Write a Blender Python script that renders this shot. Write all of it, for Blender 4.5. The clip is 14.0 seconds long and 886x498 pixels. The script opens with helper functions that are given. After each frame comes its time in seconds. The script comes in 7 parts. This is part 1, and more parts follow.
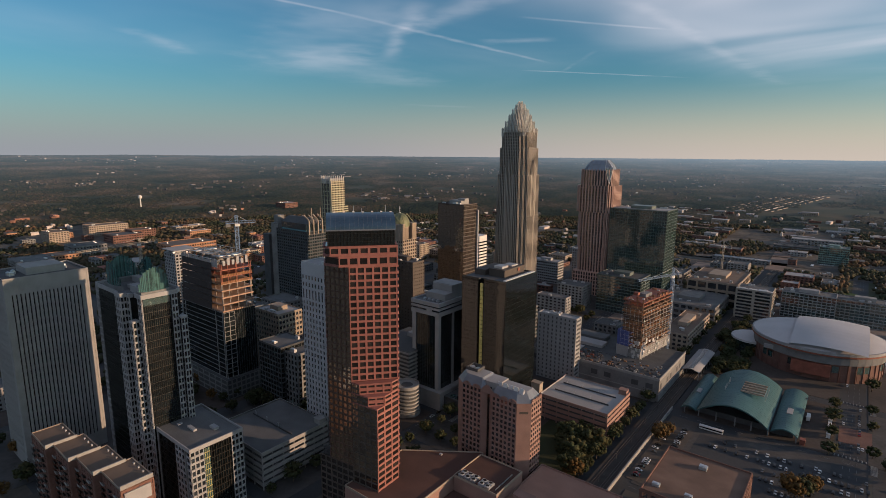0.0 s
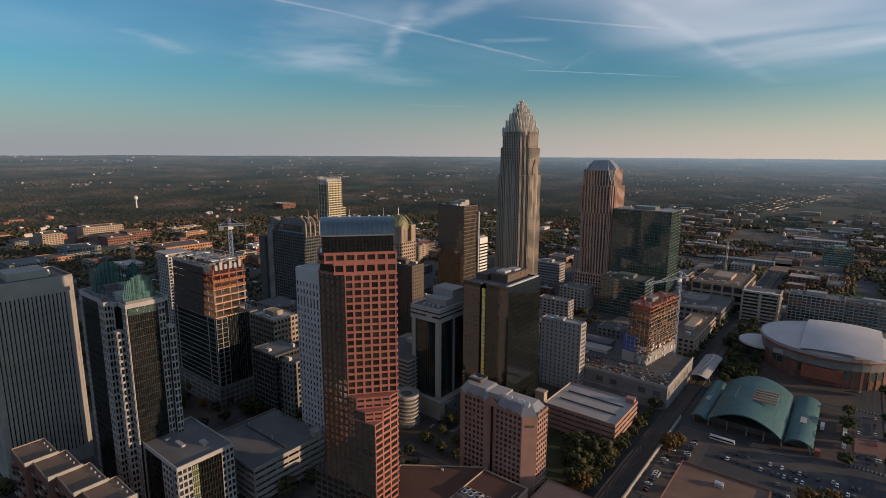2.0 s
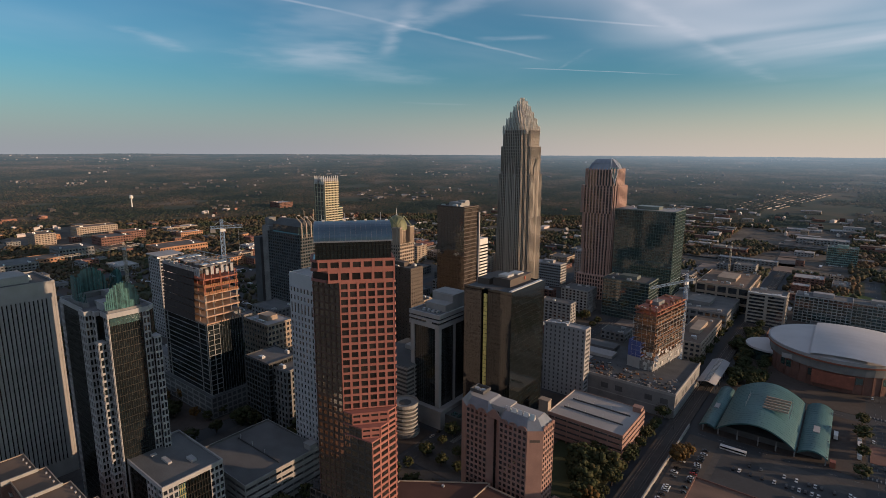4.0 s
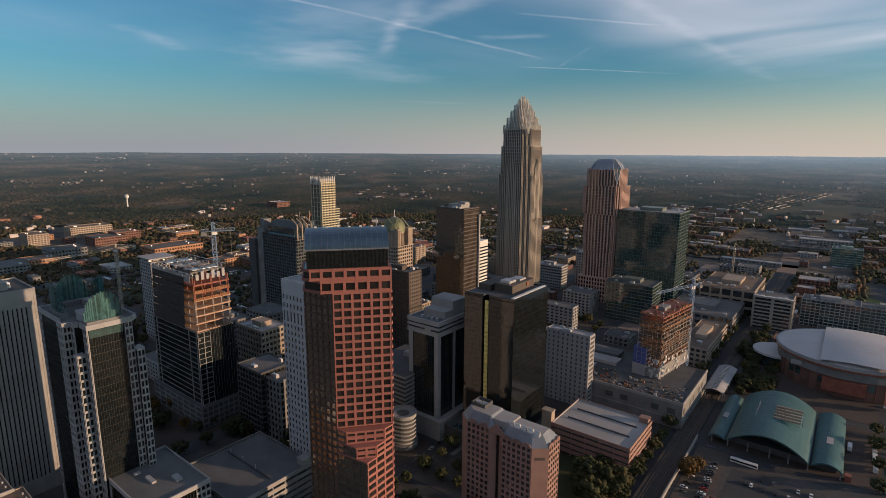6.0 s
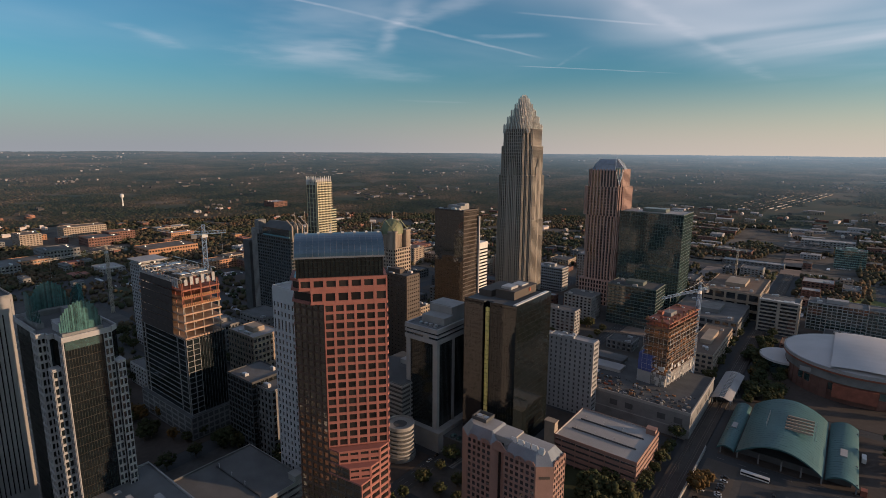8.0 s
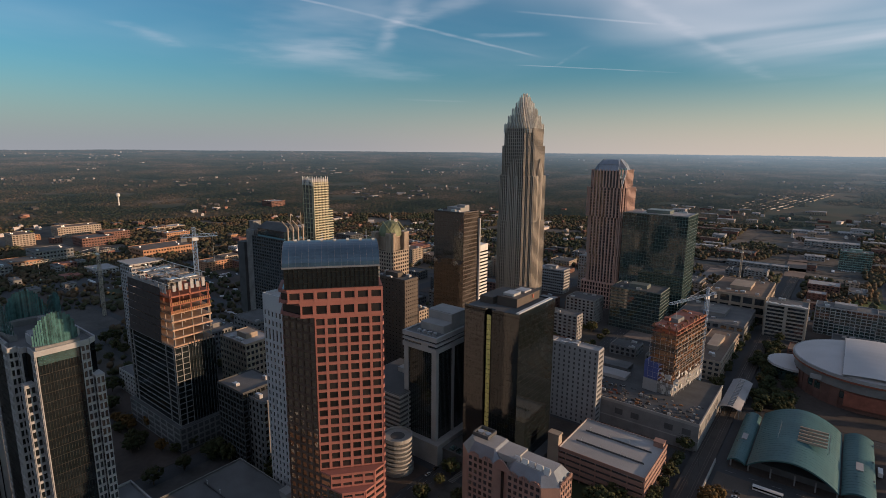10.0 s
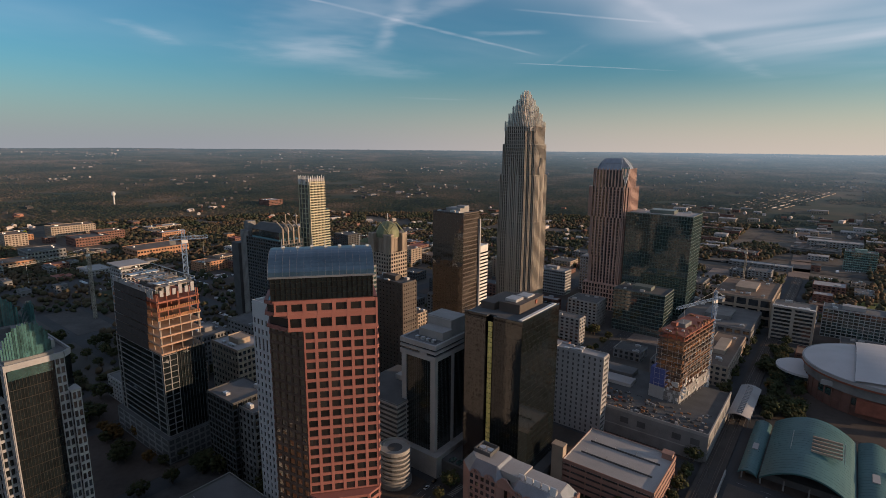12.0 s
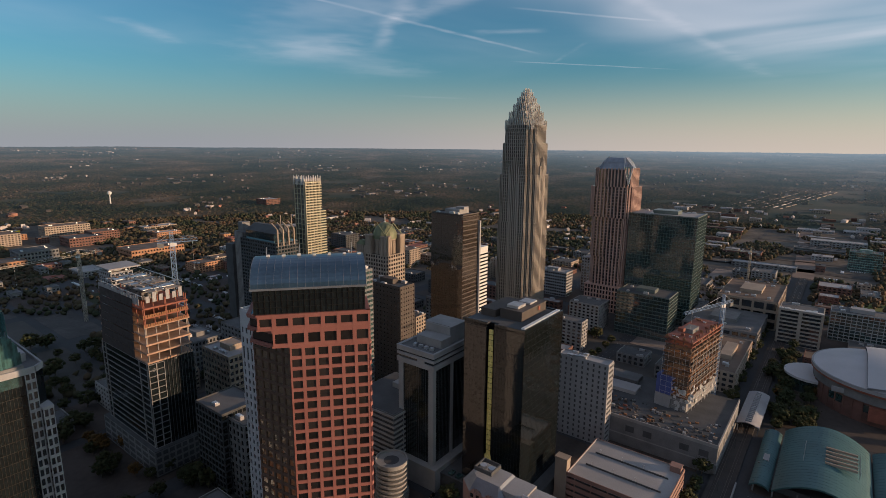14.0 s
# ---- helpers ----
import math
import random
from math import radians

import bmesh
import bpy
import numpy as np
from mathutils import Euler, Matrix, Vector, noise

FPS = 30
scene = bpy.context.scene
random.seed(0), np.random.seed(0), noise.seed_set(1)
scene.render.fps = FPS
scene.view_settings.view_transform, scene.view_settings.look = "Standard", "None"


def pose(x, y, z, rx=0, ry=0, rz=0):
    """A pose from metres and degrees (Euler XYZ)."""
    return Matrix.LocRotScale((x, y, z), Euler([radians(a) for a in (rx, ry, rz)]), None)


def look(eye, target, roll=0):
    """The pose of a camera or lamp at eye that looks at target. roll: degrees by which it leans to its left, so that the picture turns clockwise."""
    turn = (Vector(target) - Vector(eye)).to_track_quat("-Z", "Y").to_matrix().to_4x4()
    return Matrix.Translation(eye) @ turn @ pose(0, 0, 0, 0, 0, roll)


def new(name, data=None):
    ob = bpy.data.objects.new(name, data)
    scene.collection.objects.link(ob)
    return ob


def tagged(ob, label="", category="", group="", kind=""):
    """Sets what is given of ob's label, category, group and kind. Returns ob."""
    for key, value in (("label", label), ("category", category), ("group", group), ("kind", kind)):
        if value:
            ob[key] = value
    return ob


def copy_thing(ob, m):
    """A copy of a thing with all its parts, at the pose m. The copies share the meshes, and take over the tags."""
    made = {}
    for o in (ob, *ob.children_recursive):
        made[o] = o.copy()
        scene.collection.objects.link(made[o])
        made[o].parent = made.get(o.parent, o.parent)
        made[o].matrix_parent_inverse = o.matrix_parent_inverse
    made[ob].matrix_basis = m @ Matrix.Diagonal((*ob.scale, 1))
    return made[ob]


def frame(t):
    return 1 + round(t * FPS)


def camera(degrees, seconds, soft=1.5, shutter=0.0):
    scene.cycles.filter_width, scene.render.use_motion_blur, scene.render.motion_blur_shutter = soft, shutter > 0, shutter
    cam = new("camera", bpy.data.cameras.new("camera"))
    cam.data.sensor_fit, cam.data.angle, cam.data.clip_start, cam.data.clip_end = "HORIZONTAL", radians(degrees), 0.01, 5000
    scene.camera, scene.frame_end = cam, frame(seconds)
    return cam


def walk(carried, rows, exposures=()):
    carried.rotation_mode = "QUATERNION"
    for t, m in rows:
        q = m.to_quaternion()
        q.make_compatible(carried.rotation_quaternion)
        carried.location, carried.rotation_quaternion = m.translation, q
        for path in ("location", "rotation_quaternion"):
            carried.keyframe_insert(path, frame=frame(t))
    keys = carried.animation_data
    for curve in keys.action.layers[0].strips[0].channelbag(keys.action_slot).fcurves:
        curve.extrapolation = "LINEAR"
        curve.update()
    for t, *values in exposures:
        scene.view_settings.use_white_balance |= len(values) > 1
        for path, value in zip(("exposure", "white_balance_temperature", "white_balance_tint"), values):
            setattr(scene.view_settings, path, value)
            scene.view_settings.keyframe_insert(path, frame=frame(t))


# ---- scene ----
cam = camera(80.0, 14.0, soft=0.8)
PATH = [
    (0, (1.722, -2.621, 201.329), (1.709, -0.653, 200.972), 0.4),
    (0.5, (1.467, 1.147, 201.388), (1.455, 3.115, 201.031), 0.3),
    (1, (1.144, 4.919, 201.479), (1.133, 6.886, 201.122), 0.3),
    (1.5, (0.750, 8.689, 201.596), (0.740, 10.656, 201.239), 0.3),
    (2, (0.284, 12.474, 201.726), (0.276, 14.442, 201.368), 0.3),
    (2.5, (-0.208, 16.288, 201.860), (-0.214, 18.256, 201.502), 0.3),
    (3, (-0.619, 20.106, 202.030), (-0.622, 22.073, 201.670), 0.2),
    (5.5, (-1.438, 39.051, 203.867), (-1.436, 41.017, 203.499), 0.4),
    (6, (-1.649, 42.749, 204.047), (-1.645, 44.715, 203.678), 0.3),
    (6.5, (-1.818, 46.409, 204.229), (-1.810, 48.374, 203.859), 0.3),
    (7, (-1.880, 50.104, 204.365), (-1.872, 52.069, 203.995), 0.4),
    (7.5, (-1.921, 53.874, 204.500), (-1.912, 55.839, 204.130), 0.4),
    (8, (-1.989, 57.663, 204.642), (-1.979, 59.628, 204.270), 0.4),
    (10.5, (-2.226, 76.400, 205.726), (-2.212, 78.364, 205.349), 0.5),
    (11, (-2.255, 80.122, 205.806), (-2.241, 82.086, 205.427), 0.4),
    (11.5, (-2.321, 83.811, 205.872), (-2.304, 85.775, 205.492), 0.5),
    (12, (-2.346, 87.479, 205.966), (-2.328, 89.442, 205.584), 0.5),
    (12.5, (-2.308, 91.118, 206.077), (-2.289, 93.081, 205.694), 0.5),
    (13, (-2.210, 94.733, 206.207), (-2.190, 96.695, 205.822), 0.4),
    (13.5, (-2.066, 98.293, 206.336), (-2.045, 100.255, 205.952), 0.4),
    (14, (-1.870, 101.827, 206.433), (-1.849, 103.789, 206.046), 0.5),
]
walk(cam, [(t, look(eye, target, roll)) for t, eye, target, roll in PATH], exposures=[(0.0, 0.2, 6250, 10), (14.0, 0.2, 6250, 10)])

# ---- world, sun, exposure ----
GRID = 38.0                      # the street grid runs 38 degrees clockwise of north (y)
SUN_ELEV, SUN_AZ = 8.0, 104.0   # degrees; azimuth clockwise from +y


def make_world():
    w = bpy.data.worlds.new("sky")
    w.use_nodes = True
    nt = w.node_tree
    nt.nodes.clear()
    N = nt.nodes.new
    L = nt.links.new
    out, bg, sky = N("ShaderNodeOutputWorld"), N("ShaderNodeBackground"), N("ShaderNodeTexSky")
    sky.sky_type, sky.sun_disc = "NISHITA", False
    sky.sun_elevation, sky.sun_rotation = radians(SUN_ELEV), radians(SUN_AZ)
    sky.altitude, sky.air_density, sky.dust_density, sky.ozone_density = 200, 1.0, 1.6, 2.0
    bg.inputs["Strength"].default_value = 0.077
    co, sep = N("ShaderNodeTexCoord"), N("ShaderNodeSeparateXYZ")
    L(co.outputs["Generated"], sep.inputs[0])

    def math_(op, a, b=0.0, c=None):
        n = N("ShaderNodeMath")
        n.operation = op
        for i, q in enumerate((a, b) if c is None else (a, b, c)):
            if isinstance(q, (int, float)):
                n.inputs[i].default_value = q
            else:
                L(q, n.inputs[i])
        return n.outputs[0]

    def smooth(x, lo, hi):
        n = N("ShaderNodeMapRange")
        n.interpolation_type = "SMOOTHSTEP"
        L(x, n.inputs[0])
        n.inputs[1].default_value, n.inputs[2].default_value = lo, hi
        return n.outputs[0]
    # a cloud layer seen on a flat sheet high above: p = (x, y) / z
    z = math_("MAXIMUM", sep.outputs[2], 0.03)
    px, py = math_("DIVIDE", sep.outputs[0], z), math_("DIVIDE", sep.outputs[1], z)
    comb = N("ShaderNodeCombineXYZ")
    L(px, comb.inputs[0]), L(py, comb.inputs[1])

    def noise_(scale, detail, rough, stretch, turn, dist=0.0):
        m = N("ShaderNodeMapping")
        m.inputs["Rotation"].default_value = (0, 0, radians(turn))
        m.inputs["Scale"].default_value = stretch
        L(comb.outputs[0], m.inputs[0])
        n = N("ShaderNodeTexNoise")
        n.inputs["Scale"].default_value, n.inputs["Detail"].default_value = scale, detail
        n.inputs["Roughness"].default_value, n.inputs["Distortion"].default_value = rough, dist
        L(m.outputs[0], n.inputs[0])
        return n.outputs[0]
    big = smooth(noise_(0.22, 2, 0.5, (1, 1, 1), 0), 0.46, 0.70)
    wisp = smooth(noise_(0.5, 3, 0.45, (1.1, 0.75, 1), 38, 0.6), 0.2, 0.95)
    veil = smooth(noise_(0.3, 4, 0.6, (1, 0.6, 1), -20, 0.6), 0.38, 0.85)
    # the bright bank on the right of the sky
    right = smooth(math_("SUBTRACT", math_("MULTIPLY", px, 0.758), math_("MULTIPLY", py, 0.653)), -2.5, -0.9)
    cloud = math_("MULTIPLY", wisp, math_("ADD", math_("MULTIPLY", big, 0.22), math_("MULTIPLY", right, 1.25)))
    cloud = math_("ADD", cloud, math_("MULTIPLY", veil, 0.16))

    def trail(x0, y0, x1, y1, wide, strength):
        """A streak on the sheet from (x0, y0) to (x1, y1)."""
        dx, dy = x1 - x0, y1 - y0
        ln = math.hypot(dx, dy)
        tx, ty = dx / ln, dy / ln
        s = math_("ADD", math_("MULTIPLY", px, tx), math_("MULTIPLY", py, ty))
        o = math_("ADD", math_("MULTIPLY", px, -ty), math_("MULTIPLY", py, tx))
        s0, o0 = x0 * tx + y0 * ty, -x0 * ty + y0 * tx
        wob = math_("MULTIPLY", math_("SUBTRACT", noise_(1.6, 3, 0.6, (1, 1, 1), 0), 0.5), wide * 1.5)
        d = math_("ABSOLUTE", math_("ADD", math_("SUBTRACT", o, o0), wob))
        side = math_("SUBTRACT", 1.0, smooth(d, 0.0, wide))
        ends = math_("MULTIPLY", smooth(s, s0 - 0.05 * ln, s0 + 0.15 * ln), math_("SUBTRACT", 1.0, smooth(s, s0 + 0.75 * ln, s0 + 1.05 * ln)))
        patch = smooth(noise_(2.4 if wide < 0.3 else 0.9, 3, 0.5, (1, 1, 1), 0), 0.22, 0.62)
        return math_("MULTIPLY", math_("MULTIPLY", math_("MULTIPLY", side, ends), patch), strength * 0.62)
    cloud = math_("MULTIPLY", cloud, smooth(sep.outputs[2], 0.07, 0.21))
    for row in TRAILS:
        cloud = math_("ADD", cloud, trail(*row))
    cloud = math_("MINIMUM", math_("MULTIPLY", cloud, smooth(sep.outputs[2], 0.04, 0.14)), 0.8)
    # haze low over the horizon
    haze = math_("SUBTRACT", 1.0, smooth(sep.outputs[2], -0.02, 0.14))
    tint = N("ShaderNodeMix")
    tint.data_type, tint.blend_type = "RGBA", "MULTIPLY"
    tint.inputs[0].default_value = 1.0
    L(sky.outputs[0], tint.inputs[6])
    tint.inputs[7].default_value = SKY_TINT
    m0 = N("ShaderNodeMix")
    m0.data_type = "RGBA"
    L(math_("MULTIPLY", haze, HAZE_MIX), m0.inputs[0])
    L(tint.outputs[2], m0.inputs[6])
    m00 = N("ShaderNodeMix")
    m00.data_type = "RGBA"
    L(smooth(sep.outputs[0], -0.5, 0.75), m00.inputs[0])
    m00.inputs[6].default_value, m00.inputs[7].default_value = HAZE_COOL, HAZE
    L(m00.outputs[2], m0.inputs[7])
    m1 = N("ShaderNodeMix")
    m1.data_type = "RGBA"
    L(cloud, m1.inputs[0])
    L(m0.outputs[2], m1.inputs[6])
    m1.inputs[7].default_value = CLOUD
    # the dusty lower air all round is brighter than the deep blue zenith
    air = N("ShaderNodeMix")
    air.data_type = "RGBA"
    L(smooth(sep.outputs[2], 0.2, 0.6), air.inputs[0])
    air.inputs[6].default_value, air.inputs[7].default_value = (1.5, 1.5, 1.5, 1), (0.90, 0.98, 1.10, 1)
    glow = N("ShaderNodeMix")
    glow.data_type, glow.blend_type = "RGBA", "MULTIPLY"
    glow.inputs[0].default_value = 1.0
    L(m1.outputs[2], glow.inputs[6])
    L(air.outputs[2], glow.inputs[7])
    L(glow.outputs[2], bg.inputs[0])
    L(bg.outputs[0], out.inputs[0])
    scene.world = w


SKY_TINT = (0.51, 0.89, 1.04, 1)
HAZE = (6.2, 5.1, 4.3, 1)
HAZE_COOL = (3.2, 3.15, 3.45, 1)
HAZE_MIX = 0.75
CLOUD = (5.9, 5.7, 6.1, 1)
# contrails: start and end on the cloud sheet, width, strength
TRAILS = (
    (-1.28, 3.62, -0.75, 4.10, 0.045, 0.42),
    (-0.80, 4.05, -0.45, 4.45, 0.05, 0.16),
    (-0.52, 4.38, 1.12, 6.16, 0.06, 0.40),
    (0.55, 4.17, 1.80, 4.56, 0.045, 0.30),
    (0.94, 6.72, 3.15, 7.24, 0.06, 0.40),
    (1.10, 3.62, 3.20, 6.07, 0.12, 0.20),
    (2.90, 5.72, 4.90, 8.05, 0.20, 0.14),
    (-0.19, 3.75, -0.66, 6.05, 0.13, 0.30),
    (0.40, 3.50, -0.55, 4.90, 0.24, 0.30),
    (-0.45, 3.50, -2.10, 7.30, 0.75, 0.26),
    (-1.55, 5.20, -0.55, 8.60, 0.90, 0.20),
    (-2.62, 4.60, -2.74, 5.80, 0.20, 0.24),
    (-1.00, 11.5, 0.70, 12.0, 0.30, 0.24),
    (0.30, 5.12, 0.95, 4.90, 0.16, 0.26),
    (1.41, 6.80, 1.45, 5.45, 0.05, 0.16),
)
make_world()

sun = new("sun", bpy.data.lights.new("sun", "SUN"))
sun.data.energy, sun.data.angle, sun.data.color = 4.8, radians(0.6), (1.0, 0.64, 0.39)
_d = Vector((math.sin(radians(SUN_AZ)) * math.cos(radians(SUN_ELEV)), math.cos(radians(SUN_AZ)) * math.cos(radians(SUN_ELEV)), math.sin(radians(SUN_ELEV))))
sun.matrix_world = look(_d * 3000, (0, 0, 0))

# ---- materials ----
def mat(name, colour, rough=0.8, metal=0.0, vary=0.25, scale=0.15, fine=2.0, bump=0.15, ior=1.45, warm=0.0, island=0.0, coord="Object", spread=0.2):
    """A surface with stains at two scales, a fine relief, and a little difference from piece to piece."""
    m = bpy.data.materials.new(name)
    m.use_nodes = True
    nt = m.node_tree
    N, L = nt.nodes.new, nt.links.new
    b = nt.nodes["Principled BSDF"]
    co = N("ShaderNodeTexCoord")
    src = co.outputs[coord]
    n1, n2 = N("ShaderNodeTexNoise"), N("ShaderNodeTexNoise")
    n1.inputs["Scale"].default_value, n1.inputs["Detail"].default_value = scale, 5
    n2.inputs["Scale"].default_value, n2.inputs["Detail"].default_value = fine, 4
    L(src, n1.inputs[0]), L(src, n2.inputs[0])
    add = N("ShaderNodeMath")
    add.operation = "MULTIPLY_ADD"
    L(n1.outputs[0], add.inputs[0])
    add.inputs[1].default_value = 0.65
    half = N("ShaderNodeMath")
    half.operation = "MULTIPLY"
    L(n2.outputs[0], half.inputs[0])
    half.inputs[1].default_value = 0.35
    L(half.outputs[0], add.inputs[2])
    last = add.outputs[0]
    if island:
        geo, info = N("ShaderNodeNewGeometry"), N("ShaderNodeObjectInfo")
        k = N("ShaderNodeMath")
        k.operation = "MULTIPLY_ADD"
        w = N("ShaderNodeMath")
        w.operation = "ADD"
        L(geo.outputs["Random Per Island"], w.inputs[0]), L(info.outputs["Random"], w.inputs[1])
        L(w.outputs[0], k.inputs[0])
        k.inputs[1].default_value = island * 0.5
        off = N("ShaderNodeMath")
        off.operation = "SUBTRACT"
        L(last, off.inputs[0])
        off.inputs[1].default_value = island * 0.5
        L(off.outputs[0], k.inputs[2])
        last = k.outputs[0]
    ramp = N("ShaderNodeValToRGB")
    c = colour
    lo = tuple(max(0, q * (1 - vary)) for q in c)
    hi = tuple(min(1, q * (1 + vary) + warm * (0.02, 0.01, 0)[i]) for i, q in enumerate(c))
    ramp.color_ramp.elements[0].position, ramp.color_ramp.elements[1].position = 0.5 - spread, 0.5 + spread
    ramp.color_ramp.elements[0].color, ramp.color_ramp.elements[1].color = (*lo, 1), (*hi, 1)
    L(last, ramp.inputs[0])
    L(ramp.outputs[0], b.inputs["Base Color"])
    b.inputs["Roughness"].default_value, b.inputs["Metallic"].default_value, b.inputs["IOR"].default_value = rough, metal, ior
    if bump:
        bp = N("ShaderNodeBump")
        bp.inputs["Strength"].default_value, bp.inputs["Distance"].default_value = bump, 0.1
        L(n2.outputs[0], bp.inputs["Height"])
        L(bp.outputs[0], b.inputs["Normal"])
    return m


def glass_mat(name, colour, rough=0.06, ior=2.0, wave=0.04, wave_scale=0.25, vary=0.5):
    """Coated window glass in front of dark rooms; the panes are slightly out of true, so reflections break."""
    m = mat(name, colour, rough, 0.0, vary, 0.3, 0.6, 0.0, ior, island=0.9)
    nt = m.node_tree
    N, L = nt.nodes.new, nt.links.new
    co, n, bp = N("ShaderNodeTexCoord"), N("ShaderNodeTexNoise"), N("ShaderNodeBump")
    L(co.outputs["Object"], n.inputs[0])
    n.inputs["Scale"].default_value, n.inputs["Detail"].default_value = wave_scale, 2
    bp.inputs["Strength"].default_value, bp.inputs["Distance"].default_value = 1.0, wave
    L(n.outputs[0], bp.inputs["Height"])
    L(bp.outputs[0], nt.nodes["Principled BSDF"].inputs["Normal"])
    return m


def foliage_mat(name, colours, patch=0.012, rough=0.95):
    """Autumn leaves: the hue drifts from crown to crown and, slowly, from stand to stand."""
    m = bpy.data.materials.new(name)
    m.use_nodes = True
    nt = m.node_tree
    N, L = nt.nodes.new, nt.links.new
    b = nt.nodes["Principled BSDF"]
    co, n1, n2, geo, info = N("ShaderNodeTexCoord"), N("ShaderNodeTexNoise"), N("ShaderNodeTexNoise"), N("ShaderNodeNewGeometry"), N("ShaderNodeObjectInfo")
    n1.inputs["Scale"].default_value, n1.inputs["Detail"].default_value = patch, 4
    n2.inputs["Scale"].default_value, n2.inputs["Detail"].default_value = 0.9, 3
    L(co.outputs["Object"], n1.inputs[0]), L(co.outputs["Object"], n2.inputs[0])
    total = None
    for src, k in ((n1.outputs[0], 1.9), (n2.outputs[0], 0.30), (geo.outputs["Random Per Island"], 0.40), (info.outputs["Random"], 0.25)):
        q = N("ShaderNodeMath")
        q.operation = "MULTIPLY_ADD"
        L(src, q.inputs[0])
        q.inputs[1].default_value = k
        if total is None:
            q.inputs[2].default_value = -0.95
        else:
            L(total, q.inputs[2])
        total = q.outputs[0]
    ramp = N("ShaderNodeValToRGB")
    for k, c in enumerate(colours):
        e = ramp.color_ramp.elements[k] if k < 2 else ramp.color_ramp.elements.new(k / (len(colours) - 1))
        e.position, e.color = k / (len(colours) - 1), (*c, 1)
    L(total, ramp.inputs[0])
    L(ramp.outputs[0], b.inputs["Base Color"])
    b.inputs["Roughness"].default_value = rough
    b.inputs["Specular IOR Level"].default_value = 0.2
    return m


RED = mat("red_granite", (0.245, 0.096, 0.077), 0.6, vary=0.18, scale=0.08, fine=3)
RED_GLASS = glass_mat("smoked_glass", (0.018, 0.015, 0.014), ior=1.8)
BRONZE = glass_mat("bronze_glass", (0.040, 0.026, 0.012), ior=3.4, wave=0.14)
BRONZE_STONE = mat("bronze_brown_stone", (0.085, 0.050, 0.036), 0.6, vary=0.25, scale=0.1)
PRECAST = mat("bright_precast", (0.40, 0.40, 0.41), 0.8, vary=0.12, scale=0.1)
VAULT = mat("blue_roof_metal", (0.060, 0.105, 0.155), 0.3, 0.7, 0.3, 0.1, 1.0, 0.05)
WHITE = mat("white_precast", (0.275, 0.274, 0.276), 0.8, vary=0.18, scale=0.1)
WHITE_PAINT = mat("white_paint", (0.561, 0.552, 0.527), 0.6, vary=0.12)
PALE = mat("pale_concrete", (0.245, 0.240, 0.232), 0.85, vary=0.2, scale=0.12)
CONC = mat("grey_concrete", (0.160, 0.160, 0.158), 0.9, vary=0.3, scale=0.12)
DARK_CONC = mat("dark_concrete", (0.066, 0.068, 0.070), 0.9, vary=0.3, scale=0.12)
TAN = mat("tan_stone", (0.285, 0.232, 0.182), 0.85, vary=0.2, scale=0.1)
PINK = mat("pink_brick", (0.250, 0.150, 0.122), 0.85, vary=0.18, scale=0.12)
BRICK = mat("red_brick", (0.150, 0.078, 0.060), 0.9, vary=0.3, scale=0.1)
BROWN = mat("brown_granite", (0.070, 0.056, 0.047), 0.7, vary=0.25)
TERRA = mat("terracotta_roof", (0.082, 0.042, 0.033), 0.9, vary=0.3, scale=0.06)
ROOF_GREY = mat("grey_roofing", (0.108, 0.110, 0.112), 0.92, vary=0.35, scale=0.06)
ROOF_DARK = mat("dark_roofing", (0.072, 0.074, 0.076), 0.92, vary=0.4, scale=0.06)
ROOF_WHITE = mat("white_membrane", (0.30, 0.29, 0.285), 0.8, vary=0.22, scale=0.04)
ROOF_BROWN = mat("gravel_roof", (0.142, 0.103, 0.078), 0.95, vary=0.3, scale=0.08)
METAL = mat("galvanised_metal", (0.50, 0.51, 0.52), 0.4, 0.7, 0.2, 0.3)
STEEL_RED = mat("red_oxide_steel", (0.22, 0.075, 0.048), 0.7, 0.1, 0.3, 0.3)
GLASS = glass_mat("dark_glass", (0.022, 0.028, 0.034), ior=2.1)
GLASS_BLACK = glass_mat("black_glass", (0.007, 0.010, 0.011), ior=1.65, wave=0.05)
GLASS_GREEN = glass_mat("green_glass", (0.028, 0.056, 0.054), ior=2.6)
GLASS_BLUE = glass_mat("blue_glass", (0.013, 0.026, 0.033), ior=2.2)
CROWN_GLASS = glass_mat("crown_glass", (0.038, 0.092, 0.090), rough=0.15, ior=1.6)
TEAL = mat("teal_metal_roof", (0.042, 0.104, 0.108), 0.5, 0.1, 0.25, 0.05, 0.6)
GOLD = mat("gold_panel", (0.36, 0.30, 0.12), 0.5, 0.2, 0.3, 0.3)
COPPER = mat("green_copper", (0.145, 0.16, 0.09), 0.6, 0.2, 0.25, 0.2)
GRANITE = mat("beige_granite", (0.27, 0.243, 0.208), 0.65, vary=0.12, scale=0.06)
CROWN_STEEL = mat("silver_rods", (0.46, 0.44, 0.41), 0.35, 0.45, 0.3, 0.3)
STEEL = mat("bright_steel", (0.74, 0.74, 0.73), 0.32, 0.3, 0.15, 0.3)
NET = mat("orange_netting", (0.24, 0.115, 0.055), 0.9, vary=0.35, scale=0.2)
ASPHALT = mat("asphalt", (0.040, 0.042, 0.045), 0.92, vary=0.3, scale=0.03, fine=0.6)
PAVE = mat("pale_paving", (0.060, 0.056, 0.050), 0.9, vary=0.25, scale=0.05)
PAINT_W = mat("road_paint", (0.20, 0.20, 0.195), 0.7)
